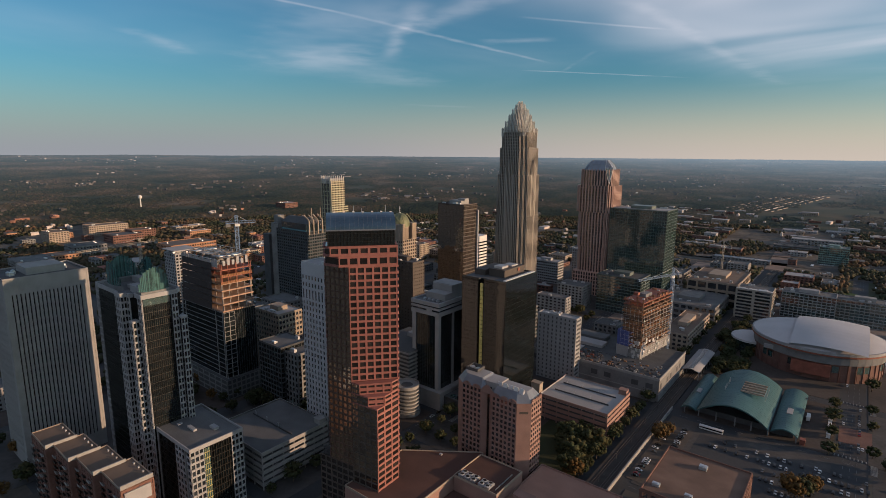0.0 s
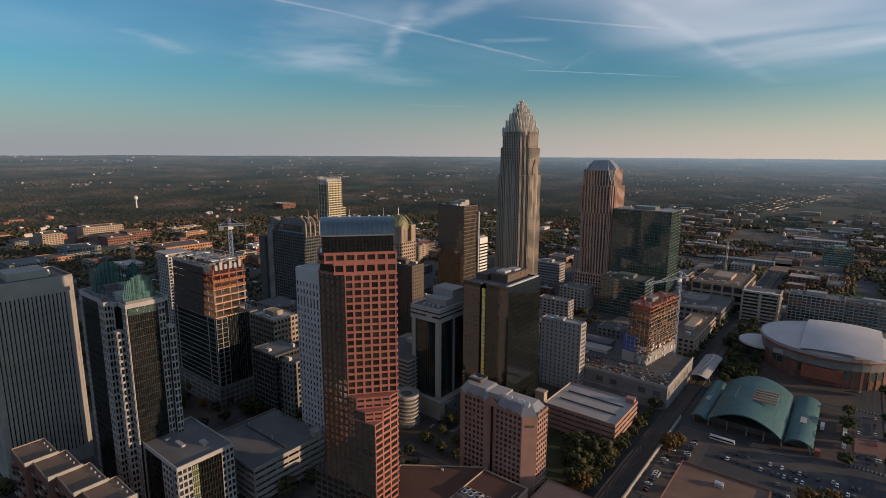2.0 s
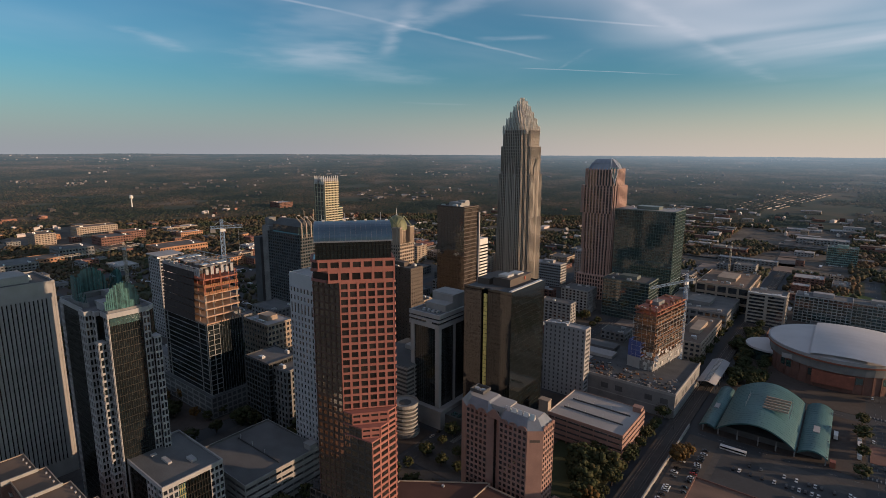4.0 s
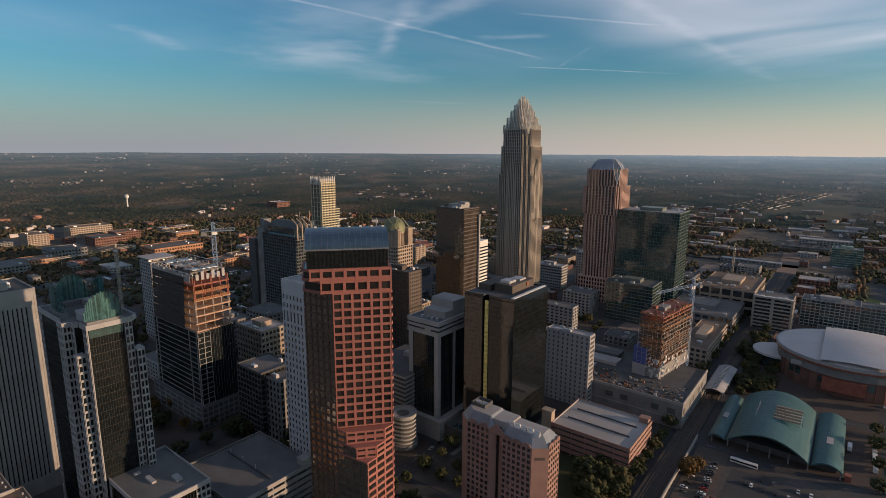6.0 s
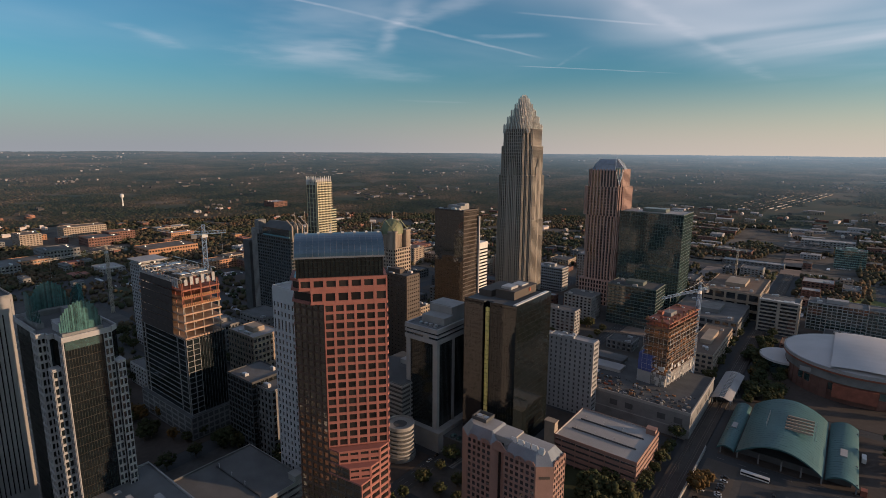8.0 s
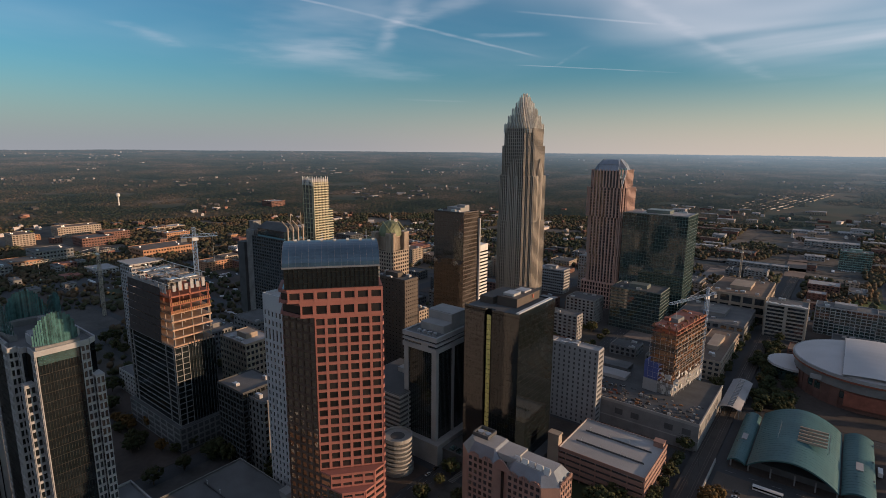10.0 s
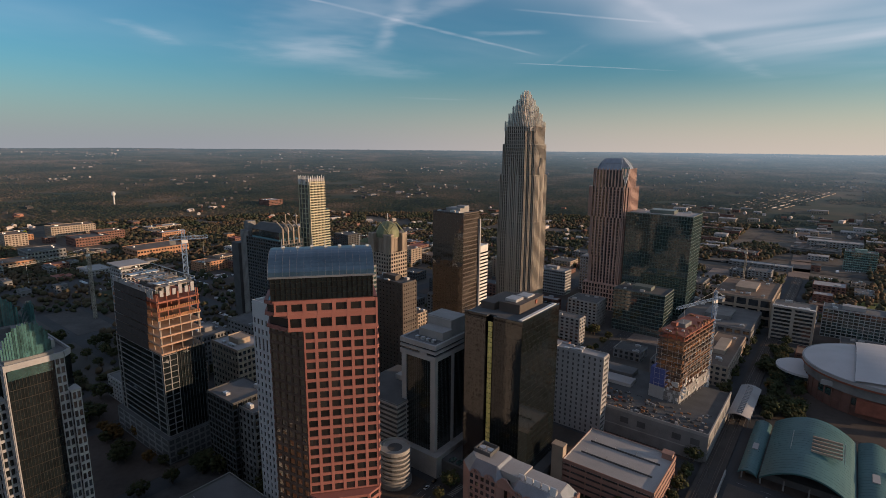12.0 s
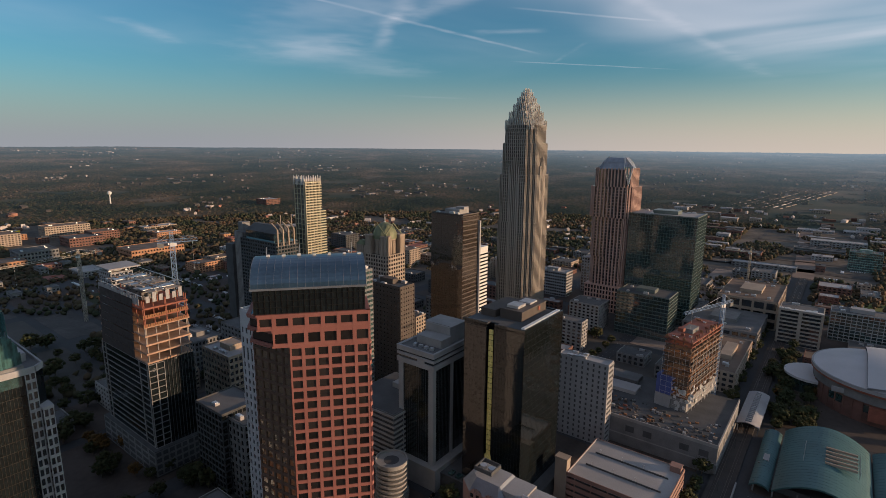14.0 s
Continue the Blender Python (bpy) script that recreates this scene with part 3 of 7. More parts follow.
# ---- the slender tower with the stepped crown ----
def crown_tower():
    t = thing("skyscraper", "tallest beige granite tower with setbacks and a silver spiked crown", "skyscraper", -340.5, 730, top=200, size=(.93, .93, 1))
    # notched square outlines that shrink with height
    def outline(h, c):
        return [(-h + c, -h), (h - c, -h), (h - c, -h + c * .5), (h - c * .5, -h + c * .5), (h - c * .5, -h + c), (h, -h + c), (h, h - c), (h - c * .5, h - c), (h - c * .5, h - c * .5), (h - c, h - c * .5), (h - c, h), (-h + c, h),
                (-h + c, h - c * .5), (-h + c * .5, h - c * .5), (-h + c * .5, h - c), (-h, h - c), (-h, -h + c), (-h + c * .5, -h + c), (-h + c * .5, -h + c * .5), (-h + c, -h + c * .5)]
    tiers = ((25.4, 9, 0, 120), (24.6, 9, 120, 174), (22.6, 8.6, 174, 209), (20.6, 8, 209, 229))
    for h, c, z0, z1 in tiers:
        p = outline(h, c)
        part("shaft", Geo().prism(inset(p, 0.35), z0, z1), GLASS_BLACK, t, "dark glazing between granite ribs")
        w = Geo()
        for fr, wd in frames(p):
            cols = max(2, round(wd / 2.9))
            mullions(w, fr, wd, z0, z1, cols, 1.05, 0.9)
            bands(w, fr, wd, z0, z1, max(1, round((z1 - z0) / 4.0)), 1.2, 0.1)
        w.prism(inset(p, 0.5), z1 - 0.3, z1 + 0.2)
        part("granite_ribs", w, GRANITE, t)
    # bowed middle bay on each side
    for i in range(4):
        rt = Matrix.Rotation(i * math.pi / 2, 4, "Z")
        g = Geo()
        for x in (-6, -3.6, -1.2, 1.2, 3.6, 6):
            g.box(x - .55, x + .55, -26.2 + abs(x) * .12, -22, 0, 196 - abs(x) * 2)
        part("bay_ribs", g, GRANITE, t, at=rt)
    # crown: rings of upright rods that step inward
    for ring, (h, z0, z1, n) in enumerate(((18.8, 229, 238, 16), (15.6, 235, 247, 13), (12.2, 242, 255, 10), (8.8, 250, 262, 7), (5.4, 256, 268, 5), (2.4, 261, 271, 3))):
        g = Geo()
        for fr, wd in frames(rect(-h, h, -h, h)):
            for i in range(n):
                s = wd * (i + .5) / n
                top = z1 - abs(i + .5 - n / 2) / n * 7 - (i % 2) * 1.2
                g.fbox(fr, s - .3, s + .3, z0 - 5, top, -.35, .4)
            g.fbox(fr, 0, wd, z0 - 2, z0 - 1.4, -.2, .1)
        part("crown_ring", g, CROWN_STEEL, t, "silver steel rods")
        if ring < 5:
            part("crown_stage", Geo().prism(round_poly(h * 1.05, h * 1.05, 8, start=math.pi / 8), z0 - 6, z0 + 3), GRANITE, t)


crown_tower()


CROWN_METAL = mat("silver_crown_panels", (0.25, 0.28, 0.32), 0.35, 0.55, 0.25, 0.2)


# ---- rounded-shoulder tower with the folded glass crown ----
def flared_tower():
    t = thing("skyscraper", "pink granite tower with vertical ribs and a faceted glass crown", "skyscraper", -263, 840, top=150, size=(.98, .98, 1))
    def octo(w, d, c):
        return [(-w + c, -d), (w - c, -d), (w, -d + c), (w, d - c), (w - c, d), (-w + c, d), (-w, d - c), (-w, -d + c)]
    for w, d, c, z0, z1 in ((21.0, 19.5, 4, 30, 70), (22.0, 20.5, 4, 70, 120), (25.5, 21.8, 5, 120, 158)):
        p = octo(w, d, c)
        part("shaft", Geo().prism(inset(p, 0.4), z0, z1), GLASS, t)
        g = Geo()
        for fr, wd in frames(p):
            mullions(g, fr, wd, z0, z1, max(2, round(wd / 4.4)), 1.7, 1.5)
            bands(g, fr, wd, z0, z1, round((z1 - z0) / 3.9), 0.45, 0.1)
        part("granite_ribs", g, ROSE, t)
    p = octo(22.6, 20.6, 6)
    part("shoulder", Geo().prism(p, 158, 179), GLASS, t)
    g = Geo()
    for fr, wd in frames(p):
        mullions(g, fr, wd, 158, 180.5, max(2, round(wd / 4.2)), 1.7, 0.6)
    part("shoulder_ribs", g, ROSE, t)
    part("crown", Geo().prism(octo(19.5, 18, 5), 179, 187, octo(16, 14, 4)).prism(octo(16, 14, 4), 187, 193, octo(11, 7, 2)), CROWN_METAL, t, "folded grey-blue metal crown")
    g = Geo()
    a, b, c3 = octo(19.6, 18.1, 5), octo(16.1, 14.1, 4), octo(11, 7, 2)
    for i in range(8):
        g.beam((*a[i], 179), (*b[i], 187), 0.7)
        g.beam((*b[i], 187), (*c3[i], 193.2), 0.6)
        g.beam((*b[i], 187), (*b[(i + 1) % 8], 187), 0.5)
        for k in (0.33, 0.66):
            m0 = Vector((*a[i], 179)).lerp(Vector((*a[(i + 1) % 8], 179)), k)
            m1 = Vector((*b[i], 187)).lerp(Vector((*b[(i + 1) % 8], 187)), k)
            g.beam(m0, m1, 0.35)
    part("crown_ribs", g, CROWN_METAL, t)
    # folded glass plates over the chamfered south corner
    low, p0, p1, apex = Vector((20.6, -18.6, 160)), Vector((15.2, -21.6, 182)), Vector((23.6, -13.2, 182)), Vector((12.4, -11.0, 194.5))
    for name, tri in (("lower_fold", (p0, low, p1)), ("upper_fold", (p0, p1, apex))):
        v = Geo()
        v.v += [tuple(q) for q in tri] + [tuple(q + Vector((-.5, .5, 0))) for q in tri]
        v.f += [(0, 1, 2), (5, 4, 3), (0, 3, 4, 1), (1, 4, 5, 2), (2, 5, 3, 0)]
        fold = part(name, v, GLASS_BLUE if name == "lower_fold" else CROWN_METAL, t, "folded plate of the crown")
        for i in range(6):
            q = tri[0].lerp(tri[2], i / 5) if name == "lower_fold" else tri[0].lerp(tri[1], i / 5)
            part("fold_rib", Geo().beam(q + Vector((.2, -.2, 0)), (low if name == "lower_fold" else apex) + Vector((.2, -.2, 0)), .45), STEEL if i in (0, 5) else CROWN_METAL, fold)
    for i in range(9):
        x = -14 + i * 3.2
        part("roof_rib", Geo().beam((x, -18.1, 179.2), (x * .8, -14.2, 187.2), .4), CROWN_METAL, t)
    base = rect(-25, 23, -23, 23)
    part("base", Geo().prism(inset(base, .45), 0, 33.6), GLASS, t)
    part("base_roof", Geo().prism(inset(base, -.2), 33.2, 34.2), ROSE, t)
    g, s = Geo(), Geo()
    for fr, wd in frames(base):
        facade(t, g, fr, wd, 0, 33.2, 12, 6, 1.7, 1.5, GLASS, 0.5, store=s)
    part("base_frame", g, ROSE, t)
    part("base_glazing", s, GLASS, t, kind="stuff")


flared_tower()


def curtain_tower(name, label, a, b, w, d, z, glass, frame_mat, floors, cols_w, cols_d, band=0.5, mull=0.2, seed=1, roof=ROOF_GREY, category="office building", pent=True, z0=0.0, units=4):
    """A glass block whose near south corner stands at (a, b): w to the north-west, d to the north-east."""
    t = thing(name, label, category, a, b, top=z)
    p = rect(-w, 0, 0, d)
    part("glazing", Geo().prism(p, z0, z - 0.4), glass, t)
    g = Geo()
    for (fr, wd), n in zip(frames(p), (cols_w, cols_d, cols_w, cols_d)):
        bands(g, fr, wd, z0, z, floors, band, 0.16)
        if mull:
            mullions(g, fr, wd, z0, z, n, mull, 0.2)
    part("facade_frame", g, frame_mat, t)
    roof_kit(t, p, z, roof, METAL, seed, units, wall=frame_mat, pent=pent)
    return t


def grid_tower(name, label, a, b, w, d, z, wall_mat, glass, floors, cols_w, cols_d, pier, band, mode="joined", seed=1, roof=ROOF_GREY, proud=0.35, category="office building", pent=True, z0=0.0, units=4, group="", spot=grid_xy):
    """A masonry block with punched windows; near south corner at (a, b)."""
    t = thing(name, label, category, a, b, group=group, top=z, spot=spot)
    p = rect(-w, 0, 0, d)
    part("core", Geo().prism(inset(p, 0.45), z0, z - 0.4), glass, t)
    g, s = Geo(), Geo()
    for i, ((fr, wd), n) in enumerate(zip(frames(p), (cols_w, cols_d, cols_w, cols_d))):
        facade(t, g, fr, wd, z0, z, n, floors, pier, band, glass, proud, mode if i < 2 else "joined", store=s if i < 2 else None)
    part("wall", g, wall_mat, t)
    if s.v:
        part("glazing", s, glass, t, kind="stuff")
    roof_kit(t, p, z, roof, METAL, seed, units, wall=wall_mat, pent=pent)
    return t


# ---- towers of the middle ground ----
curtain_tower("glass_tower", "dark green reflective glass office tower with a flat roof", -160, 803, 71, 56, 128, GLASS_GREEN, mat("green_frame", (0.14, 0.165, 0.15), 0.4, 0.3), 31, 24, 14, 0.35, 0.2, 3, ROOF_WHITE)


def striped_tower():
    t = thing("office_tower", "pale concrete tower with narrow dark vertical window slots", "skyscraper", -402, 148, top=110)
    W, D, Z = 36, 52, 124.5
    p = rect(-W, 0, 0, D)
    part("core", Geo().prism(inset(p, 0.9), 0, Z - 2), GLASS_BLACK, t)
    for (fr, wd), n in zip(frames(p), (13, 18, 13, 18)):
        e = 4.0
        g = Geo().fbox(fr, 0.0, e, 0, Z - 0.1, -1.2, 0.0)
        part("corner_pier", g, PALE, t)
        part("corner_pier", Geo().fbox(fr, wd - e, wd - 1.3, 0, Z - 0.1, -1.2, 0.0), PALE, t)
        step = (wd - 2 * e) / n
        pier = Geo().box(0, step * .70, 0, 1.1, 0, Z - 19.5).mesh("pier")
        for i in range(n):
            part("pier", pier, PALE, t, at=at_frame(fr, e + i * step + step * .30, 10, -0.02))
        part("attic_wall", Geo().fbox(fr, e, wd - e, Z - 9.5, Z - 0.1, -1.2, -0.01), PALE, t)
        part("base_wall", Geo().fbox(fr, e, wd - e, 0, 10, -1.2, -0.01), PALE, t)
    roof_kit(t, p, Z, ROOF_DARK, METAL, 11, 5, 1.0, PALE, pent=False)
    part("penthouse", Geo().box(-28, -8, 16, 40, Z, Z + 4.5), PALE, t)


striped_tower()


def white_grid_tower():
    t = thing("office_tower", "white-framed tower with dark glass bays and green glass crown fins", "skyscraper", -301.5, 166, top=110, size=(.918 * WIDE, .918 * DEEP, 1))
    W, D, Z = 55, 37.5, 123
    body = [(-W, 5), (-50, 4), (-20, 4), (-20, 2), (-13, 2), (-13, 6), (-9.5, 6), (-9.5, 9), (0, 9), (0, 33), (-3, D), (-W, D)]
    part("glazing", Geo().prism(inset(body, 0.4), 0, Z - 0.5), GLASS_BLACK, t, "black glass bays")
    w = Geo()
    # white window grids: the stepped south corner, the ends of the south-east side, the west end
    south, east = ((1, 0), (0, -1)), ((0, 1), (1, 0))
    strips = (((-4.6, 9), south, 4.6, 2, 0, Z, 1), ((-9.3, 4.4), south, 4.7, 2, 0, Z - 14, 1), ((-4.6, 4.4), east, 4.4, 2, 0, Z - 14, 0), ((-13, 6), south, 3.6, 1, 0, Z, 1), ((-20, 2), south, 7.0, 3, 0, Z, 1), ((-13, 2), east, 4.0, 2, 0, Z, 0),
              ((-W, 4.6), south, 5.0, 2, 0, Z, 0), ((0, 29), east, 4.2, 2, 40, Z, 1), ((3.0, 33.2), east, 4.2, 2, 40, Z - 15, 1))
    for p0, (d, n), wd, c, z0, z1, panes in strips:
        facade(t, w, (p0, d, n), wd, z0, z1, c, round((z1 - z0) / 3.9), 0.62, 1.15, GLASS, 0.35, "panes" if panes else "joined")
    w.box(0.0, 0.3, 9, 9.5, 40, Z)
    part("shoulder", Geo().box(-3, 2.6, 33.2, 37.4, 0, Z - 15), GLASS_BLACK, t)
    part("shoulder", Geo().box(-9.2, -4.9, 4.7, 9.2, 0, Z - 14.2), GLASS_BLACK, t)
    w.box(-9.5, -4.6, 4.3, 9, Z - 14.2, Z - 13.4).box(-3, 3.2, 33, 37.6, Z - 15.2, Z - 14.4)
    w.ring([(-W, 4.6), (-50, 3.7), (-20.3, 3.7), (-20.3, 1.6), (-12.7, 1.6), (-12.7, 5.7), (-9.2, 5.7), (-9.2, 8.6), (0.4, 8.6), (0.4, 33), (-3, D), (-W, D)], Z - 1.0, Z + 1.4, 0.8)
    part("white_frame", w, WHITE, t)
    g = Geo()
    fr = ((0, 10), (0, 1), (1, 0))
    mullions(g, fr, 18, 40, Z - 5, 13, 0.16, -0.25)
    bands(g, fr, 19, 40, Z - 5, 19, 0.25, -0.28)
    fr = ((-50, 4), (1, 0), (0, -1))
    mullions(g, fr, 30, 6, Z - 5, 20, 0.16, -0.22)
    bands(g, fr, 30, 6, Z - 5, 27, 0.25, -0.25)
    part("dark_mullions", g, DARK_METAL, t)
    part("attic_band", Geo().box(-0.1, 0.05, 10, 28, Z - 5, Z - 1.2), GLASS_GREEN, t)
    part("roof", Geo().prism(inset(body, 0.6), Z - .6, Z + 0.1), ROOF_GREY, t)
    for b4 in ((-20, -8, 12, 13, 4), (-40, -30, 9, 10, 4), (-46, -12, 26, 34, 3.4), (-30, -22, 15, 22, 2.2)):
        part("roof_wall", Geo().box(*b4[:4], Z + .1, Z + b4[4]), WHITE, t)
    # fans of green glass fins on low roof houses over each side
    for b4 in ((-6.4, -.4, 9.6, 29.4), (-45, -25, 6.4, 10), (-45, -25, 29.6, 33.2), (-50.4, -47, 12, 32)):
        part("fin_plinth", Geo().box(*b4, Z + .1, Z + 2.6), CONC, t)
    for cx, cy, dx, dy in ((0.1, 19.5, 0, 1), (-35, 5.6, 1, 0), (-35, 34.0, -1, 0), (-52, 22, 0, -1)):
        for i in range(21):
            k = (i - 10) / 10
            h = 8.0 + 10.5 * math.sqrt(1 - .96 * k * k) + (i % 2) * .6
            x, y = cx + dx * k * 9.6, cy + dy * k * 9.6
            o = 2.2 * (1 - k * k) - 3.0
            gx, gy = x + dy * o, y - dx * o
            wx, wy = (0.08 + 0.36 * abs(dx)), (0.08 + 0.36 * abs(dy))
            part("crown_fin", Geo().box(gx - wx, gx + wx, gy - wy, gy + wy, Z + 2.6, Z + h - 3), CROWN_GLASS, t, "green glass fin")


white_grid_tower()


def corner_annex():
    t = thing("office_building", "white-framed low office block with dark glass and a grey roof", "office building", -263.4, 171.5, top=46)
    W, D, Z = 51, 35, 46
    p = rect(-W + 8, 0, 0, D)
    part("glazing", Geo().prism(inset(p, 0.5), 0, Z - 0.5), GLASS_BLACK, t, "black glass bays")
    w = Geo()
    for fr, wd, c, mode in ((((-3.6, 0), (1, 0), (0, -1)), 3.6, 1, "panes"), (((-15, 0), (1, 0), (0, -1)), 9.6, 3, "panes"), (((0, 0), (0, 1), (1, 0)), 8.4, 3, "panes"), (((0, 27), (0, 1), (1, 0)), 8.0, 3, "panes"), (((-W + 8, 0), (1, 0), (0, -1)), 8, 3, "joined")):
        facade(t, w, fr, wd, 0, Z - 0.4, c, 12, 0.7, 1.2, GLASS, 0.35, mode)
    w.ring(inset(p, -0.3), Z - 1.4, Z + 0.9, 0.7)
    part("white_frame", w, WHITE, t)
    g = Geo()
    for fr, wd, n in ((((0, 8.4), (0, 1), (1, 0)), 18.6, 11), (((-W + 18, 0), (1, 0), (0, -1)), 18, 12)):
        mullions(g, fr, wd, 0, Z - 2, n, 0.25, -0.1)
        bands(g, fr, wd, 0, Z - 2, 12, 0.3, -0.15)
    part("mullions", g, DARK_METAL, t, "dark bronze mullions")
    part("bay_glazing", Geo().box(-.3, .06, 8.6, 12.6, 2, Z - 2), GLASS_GREEN, t, "narrow green glass bay")
    for i in range(12):
        part("gold_bar", Geo().box(.06, .14, 8.6, 12.6, 4 + i * 3.4, 4.35 + i * 3.4), GOLD, t)
    for y in (9.4, 10.6, 11.8):
        part("gold_bar", Geo().box(.06, .16, y - .12, y + .12, 2, Z - 2), GOLD, t)
    part("roof", Geo().prism(inset(p, 0.7), Z - .5, Z + .1), ROOF_GREY, t)
    for x, y, a, b, h in ((-20, 14, 3.5, 1.2, 1.2), (-34, 22, 1.2, 1.2, 0.8), (-12, 24, 2.6, 1.6, 1.4), (-30, 12, 1.0, 1.6, 0.7)):
        part("roof_hatch", Geo().box(x - a, x + a, y - b, y + b, Z + .1, Z + h), WHITE, t)


corner_annex()


def deck_garage(name, label, a, b, w, d, z, wall_mat, floors, roof=ROOF_GREY, ramps=1, group="parking decks", stair=True):
    t = thing(name, label, "parking garage", a, b, group=group, top=z)
    p = rect(-w, 0, 0, d)
    part("core", Geo().prism(inset(p, 2.2), 0, z - 1.2), DARK_CONC, t)
    rh = z / floors
    for i in range(1, floors + 1):
        g = Geo().ring(p, i * rh - 1.5, i * rh + (1.0 if i < floors else 0.9), 0.4)
        g.prism(inset(p, 0.4), i * rh - 0.5, i * rh - 0.1)
        part("deck_slab", g, wall_mat if i < floors else roof, t)
    part("deck_rail", Geo().ring(inset(p, -0.05), z - 1.3, z + 1.0, 0.4), wall_mat, t)
    for i in range(int(w / 9) + 1):
        part("column", Geo().box(-i * 9 - 0.7, -i * 9 - 0.05, 0.1, 0.7, 0, z - 0.5), wall_mat, t)
    for i in range(1, int(d / 9) + 1):
        part("column", Geo().box(-0.7, -0.1, i * 9 - 0.7, i * 9 - 0.05, 0, z - 0.5), wall_mat, t)
    for i in range(ramps):
        y = d * (i + 1) / (ramps + 1)
        part("ramp_wall", Geo().box(-w + 5, -5, y - .2, y + .2, z - .2, z + .9), DARK_CONC, t)
        for x in range(int(-w + 8), -6, 12):
            part("lamp_post", Geo().beam((x, y, z), (x, y, z + 3.2), 0.2).box(x - .5, x + .5, y - .15, y + .15, z + 3.2, z + 3.4), METAL, t)
    if stair:
        part("stair_house", Geo().box(-6.5, -1, d - 7, d - 1, z - .2, z + 3.4).box(-6.8, -0.7, d - 7.3, d - .7, z + 3.4, z + 3.7), wall_mat, t)
    return t


deck_garage("parking_garage", "grey concrete parking deck with open roof level", -262, 217, 50, 58, 24, PALE, 6)

RAW_SLAB = mat("raw_slab", (0.36, 0.235, 0.165), .9, vary=.25, scale=.2)
MESH = mat("dark_mesh", (0.045, 0.036, 0.034), .9, vary=.4, scale=.3)


def unfinished_tower():
    t = thing("unfinished_tower", "office tower under construction, glass below and bare orange steel floors above", "building site", -390.3, 291, top=90)
    W, D = 64, 33
    p = rect(-W, 0, 0, D)
    part("glazing", Geo().prism(inset(p, 0.3), 18, 73.5), GLASS_BLACK, t)
    g = Geo()
    fr = frames(p)
    for i in range(15):
        z = 18 + i * 55.5 / 14
        part("pale_band", Geo().fbox(fr[0][0], 0, fr[0][1], z - .2, z + .2, -.3, .25).fbox(fr[1][0], 0.01, 11, z - .2, z + .2, -.3, .25), CONC, t)
    for x in (.4, 5, 52, 62):
        g.fbox(fr[0][0], x, x + .5, 18, 73.5, -.3, .3)
    mullions(g, fr[1][0], 11, 18, 73.5, 2, 0.6, 0.3)
    part("pale_mullion", g, PALE, t)
    g = Geo()
    mullions(g, ((0, 11), (0, 1), (1, 0)), D - 11, 18, 76, 9, 0.2, 0.2)
    part("mullions", g, DARK_CONC, t)
    part("base", Geo().prism(rect(-W - 4, 3, -3, D + 2), 0, 18), DARK_CONC, t)
    g, s = Geo(), Geo()
    for f1, w1 in frames(rect(-W - 4, 3, -3, D + 2))[:2]:
        facade(t, g, f1, w1, 1, 17.6, 8, 4, 1.2, 1.2, GLASS, 0.3, store=s)
    part("base_frame", g, CONC, t)
    part("base_glazing", s, GLASS, t, kind="stuff")
    # open floors
    for i in range(7):
        z = 74 + i * 5.6
        inn = 0.4 + 0.35 * i
        part("floor_slab", Geo().prism(rect(-W + inn, -inn * .6, inn * .3, D - .4), z, z + 1.05), RAW_SLAB if i < 5 else STEEL_RED, t, "raw concrete floor slab" if i < 5 else "red primed steel deck")
        if i < 7:
            for x in [-W + 3 + k * 10 for k in range(7)]:
                for y in (1.6, D / 2, D - 2):
                    part("steel_column", Geo().box(x - .25, x + .25, y - .25, y + .25, z + .75, z + 5.6), TAN if i < 4 else STEEL_RED, t)
            for y in (1.6, 9, 17, 25, D - 2):
                part("steel_column", Geo().box(-1.9 - inn * .6, -1.4 - inn * .6, y - .25, y + .25, z + .75, z + 5.6), PALE if i < 4 else STEEL_RED, t)
        if i in (4, 5):
            net = Geo()
            for f1, w1 in frames(rect(-W + inn - .2, .2 - inn * .6, inn * .3 - .2, D - .2))[:2]:
                for k in range(int(w1 / 1.6)):
                    net.fbox(f1, k * 1.6, k * 1.6 + 1.2, z + .6, z + 2.6, -.05, .03)
            part("safety_net", net, NET, t, "orange safety netting")
    # dark weather mesh over most of the south-west side
    for i in range(7):
        z = 74 + i * 5.6
        for k in range(6):
            x = -W + 2.5 + .4 * i + k * 7.6
            part("weather_mesh", Geo().box(x, x + 7.5, .105 * i - .25, .105 * i - .1, z - .2, z + 5.3 - (k * 3 + i) % 3 * .2), MESH, t, "dark weather mesh")
    part("lift_core", Geo().box(-40, -20, 10, 22, 73, 116), CONC, t, "raw concrete lift core")
    # steel crown, roof trusses and white wrap
    z = 112.5
    for x in range(-60, -2, 12):
        g = Geo()
        g.beam((x, 2, z), (x, D - 2, z + 5), 0.4).beam((x, 2, z - 3), (x, 2, z + 3), 0.4).beam((x, D - 2, z - 3), (x, D - 2, z + 6), 0.4).beam((x, 2, z + 3), (x, D - 2, z + 8), 0.35)
        part("roof_truss", g, METAL if x % 4 else DARK_CONC, t)
    for y in (2, 17, 31):
        part("purlin", Geo().beam((-62, y, z + 3 + y * .16), (-3, y, z + 3 + y * .16), 0.4), METAL, t)
    for i in range(18):
        x = -61 + i * 3.1
        part("wall_panel", Geo().box(x, x + 2.5, 0.9, 1.1, z - 2.6, z + 2.4 + (i * 5 % 3)), WHITE, t, "white sheathing panel")
    for i in range(9):
        x = -58 + i * 6
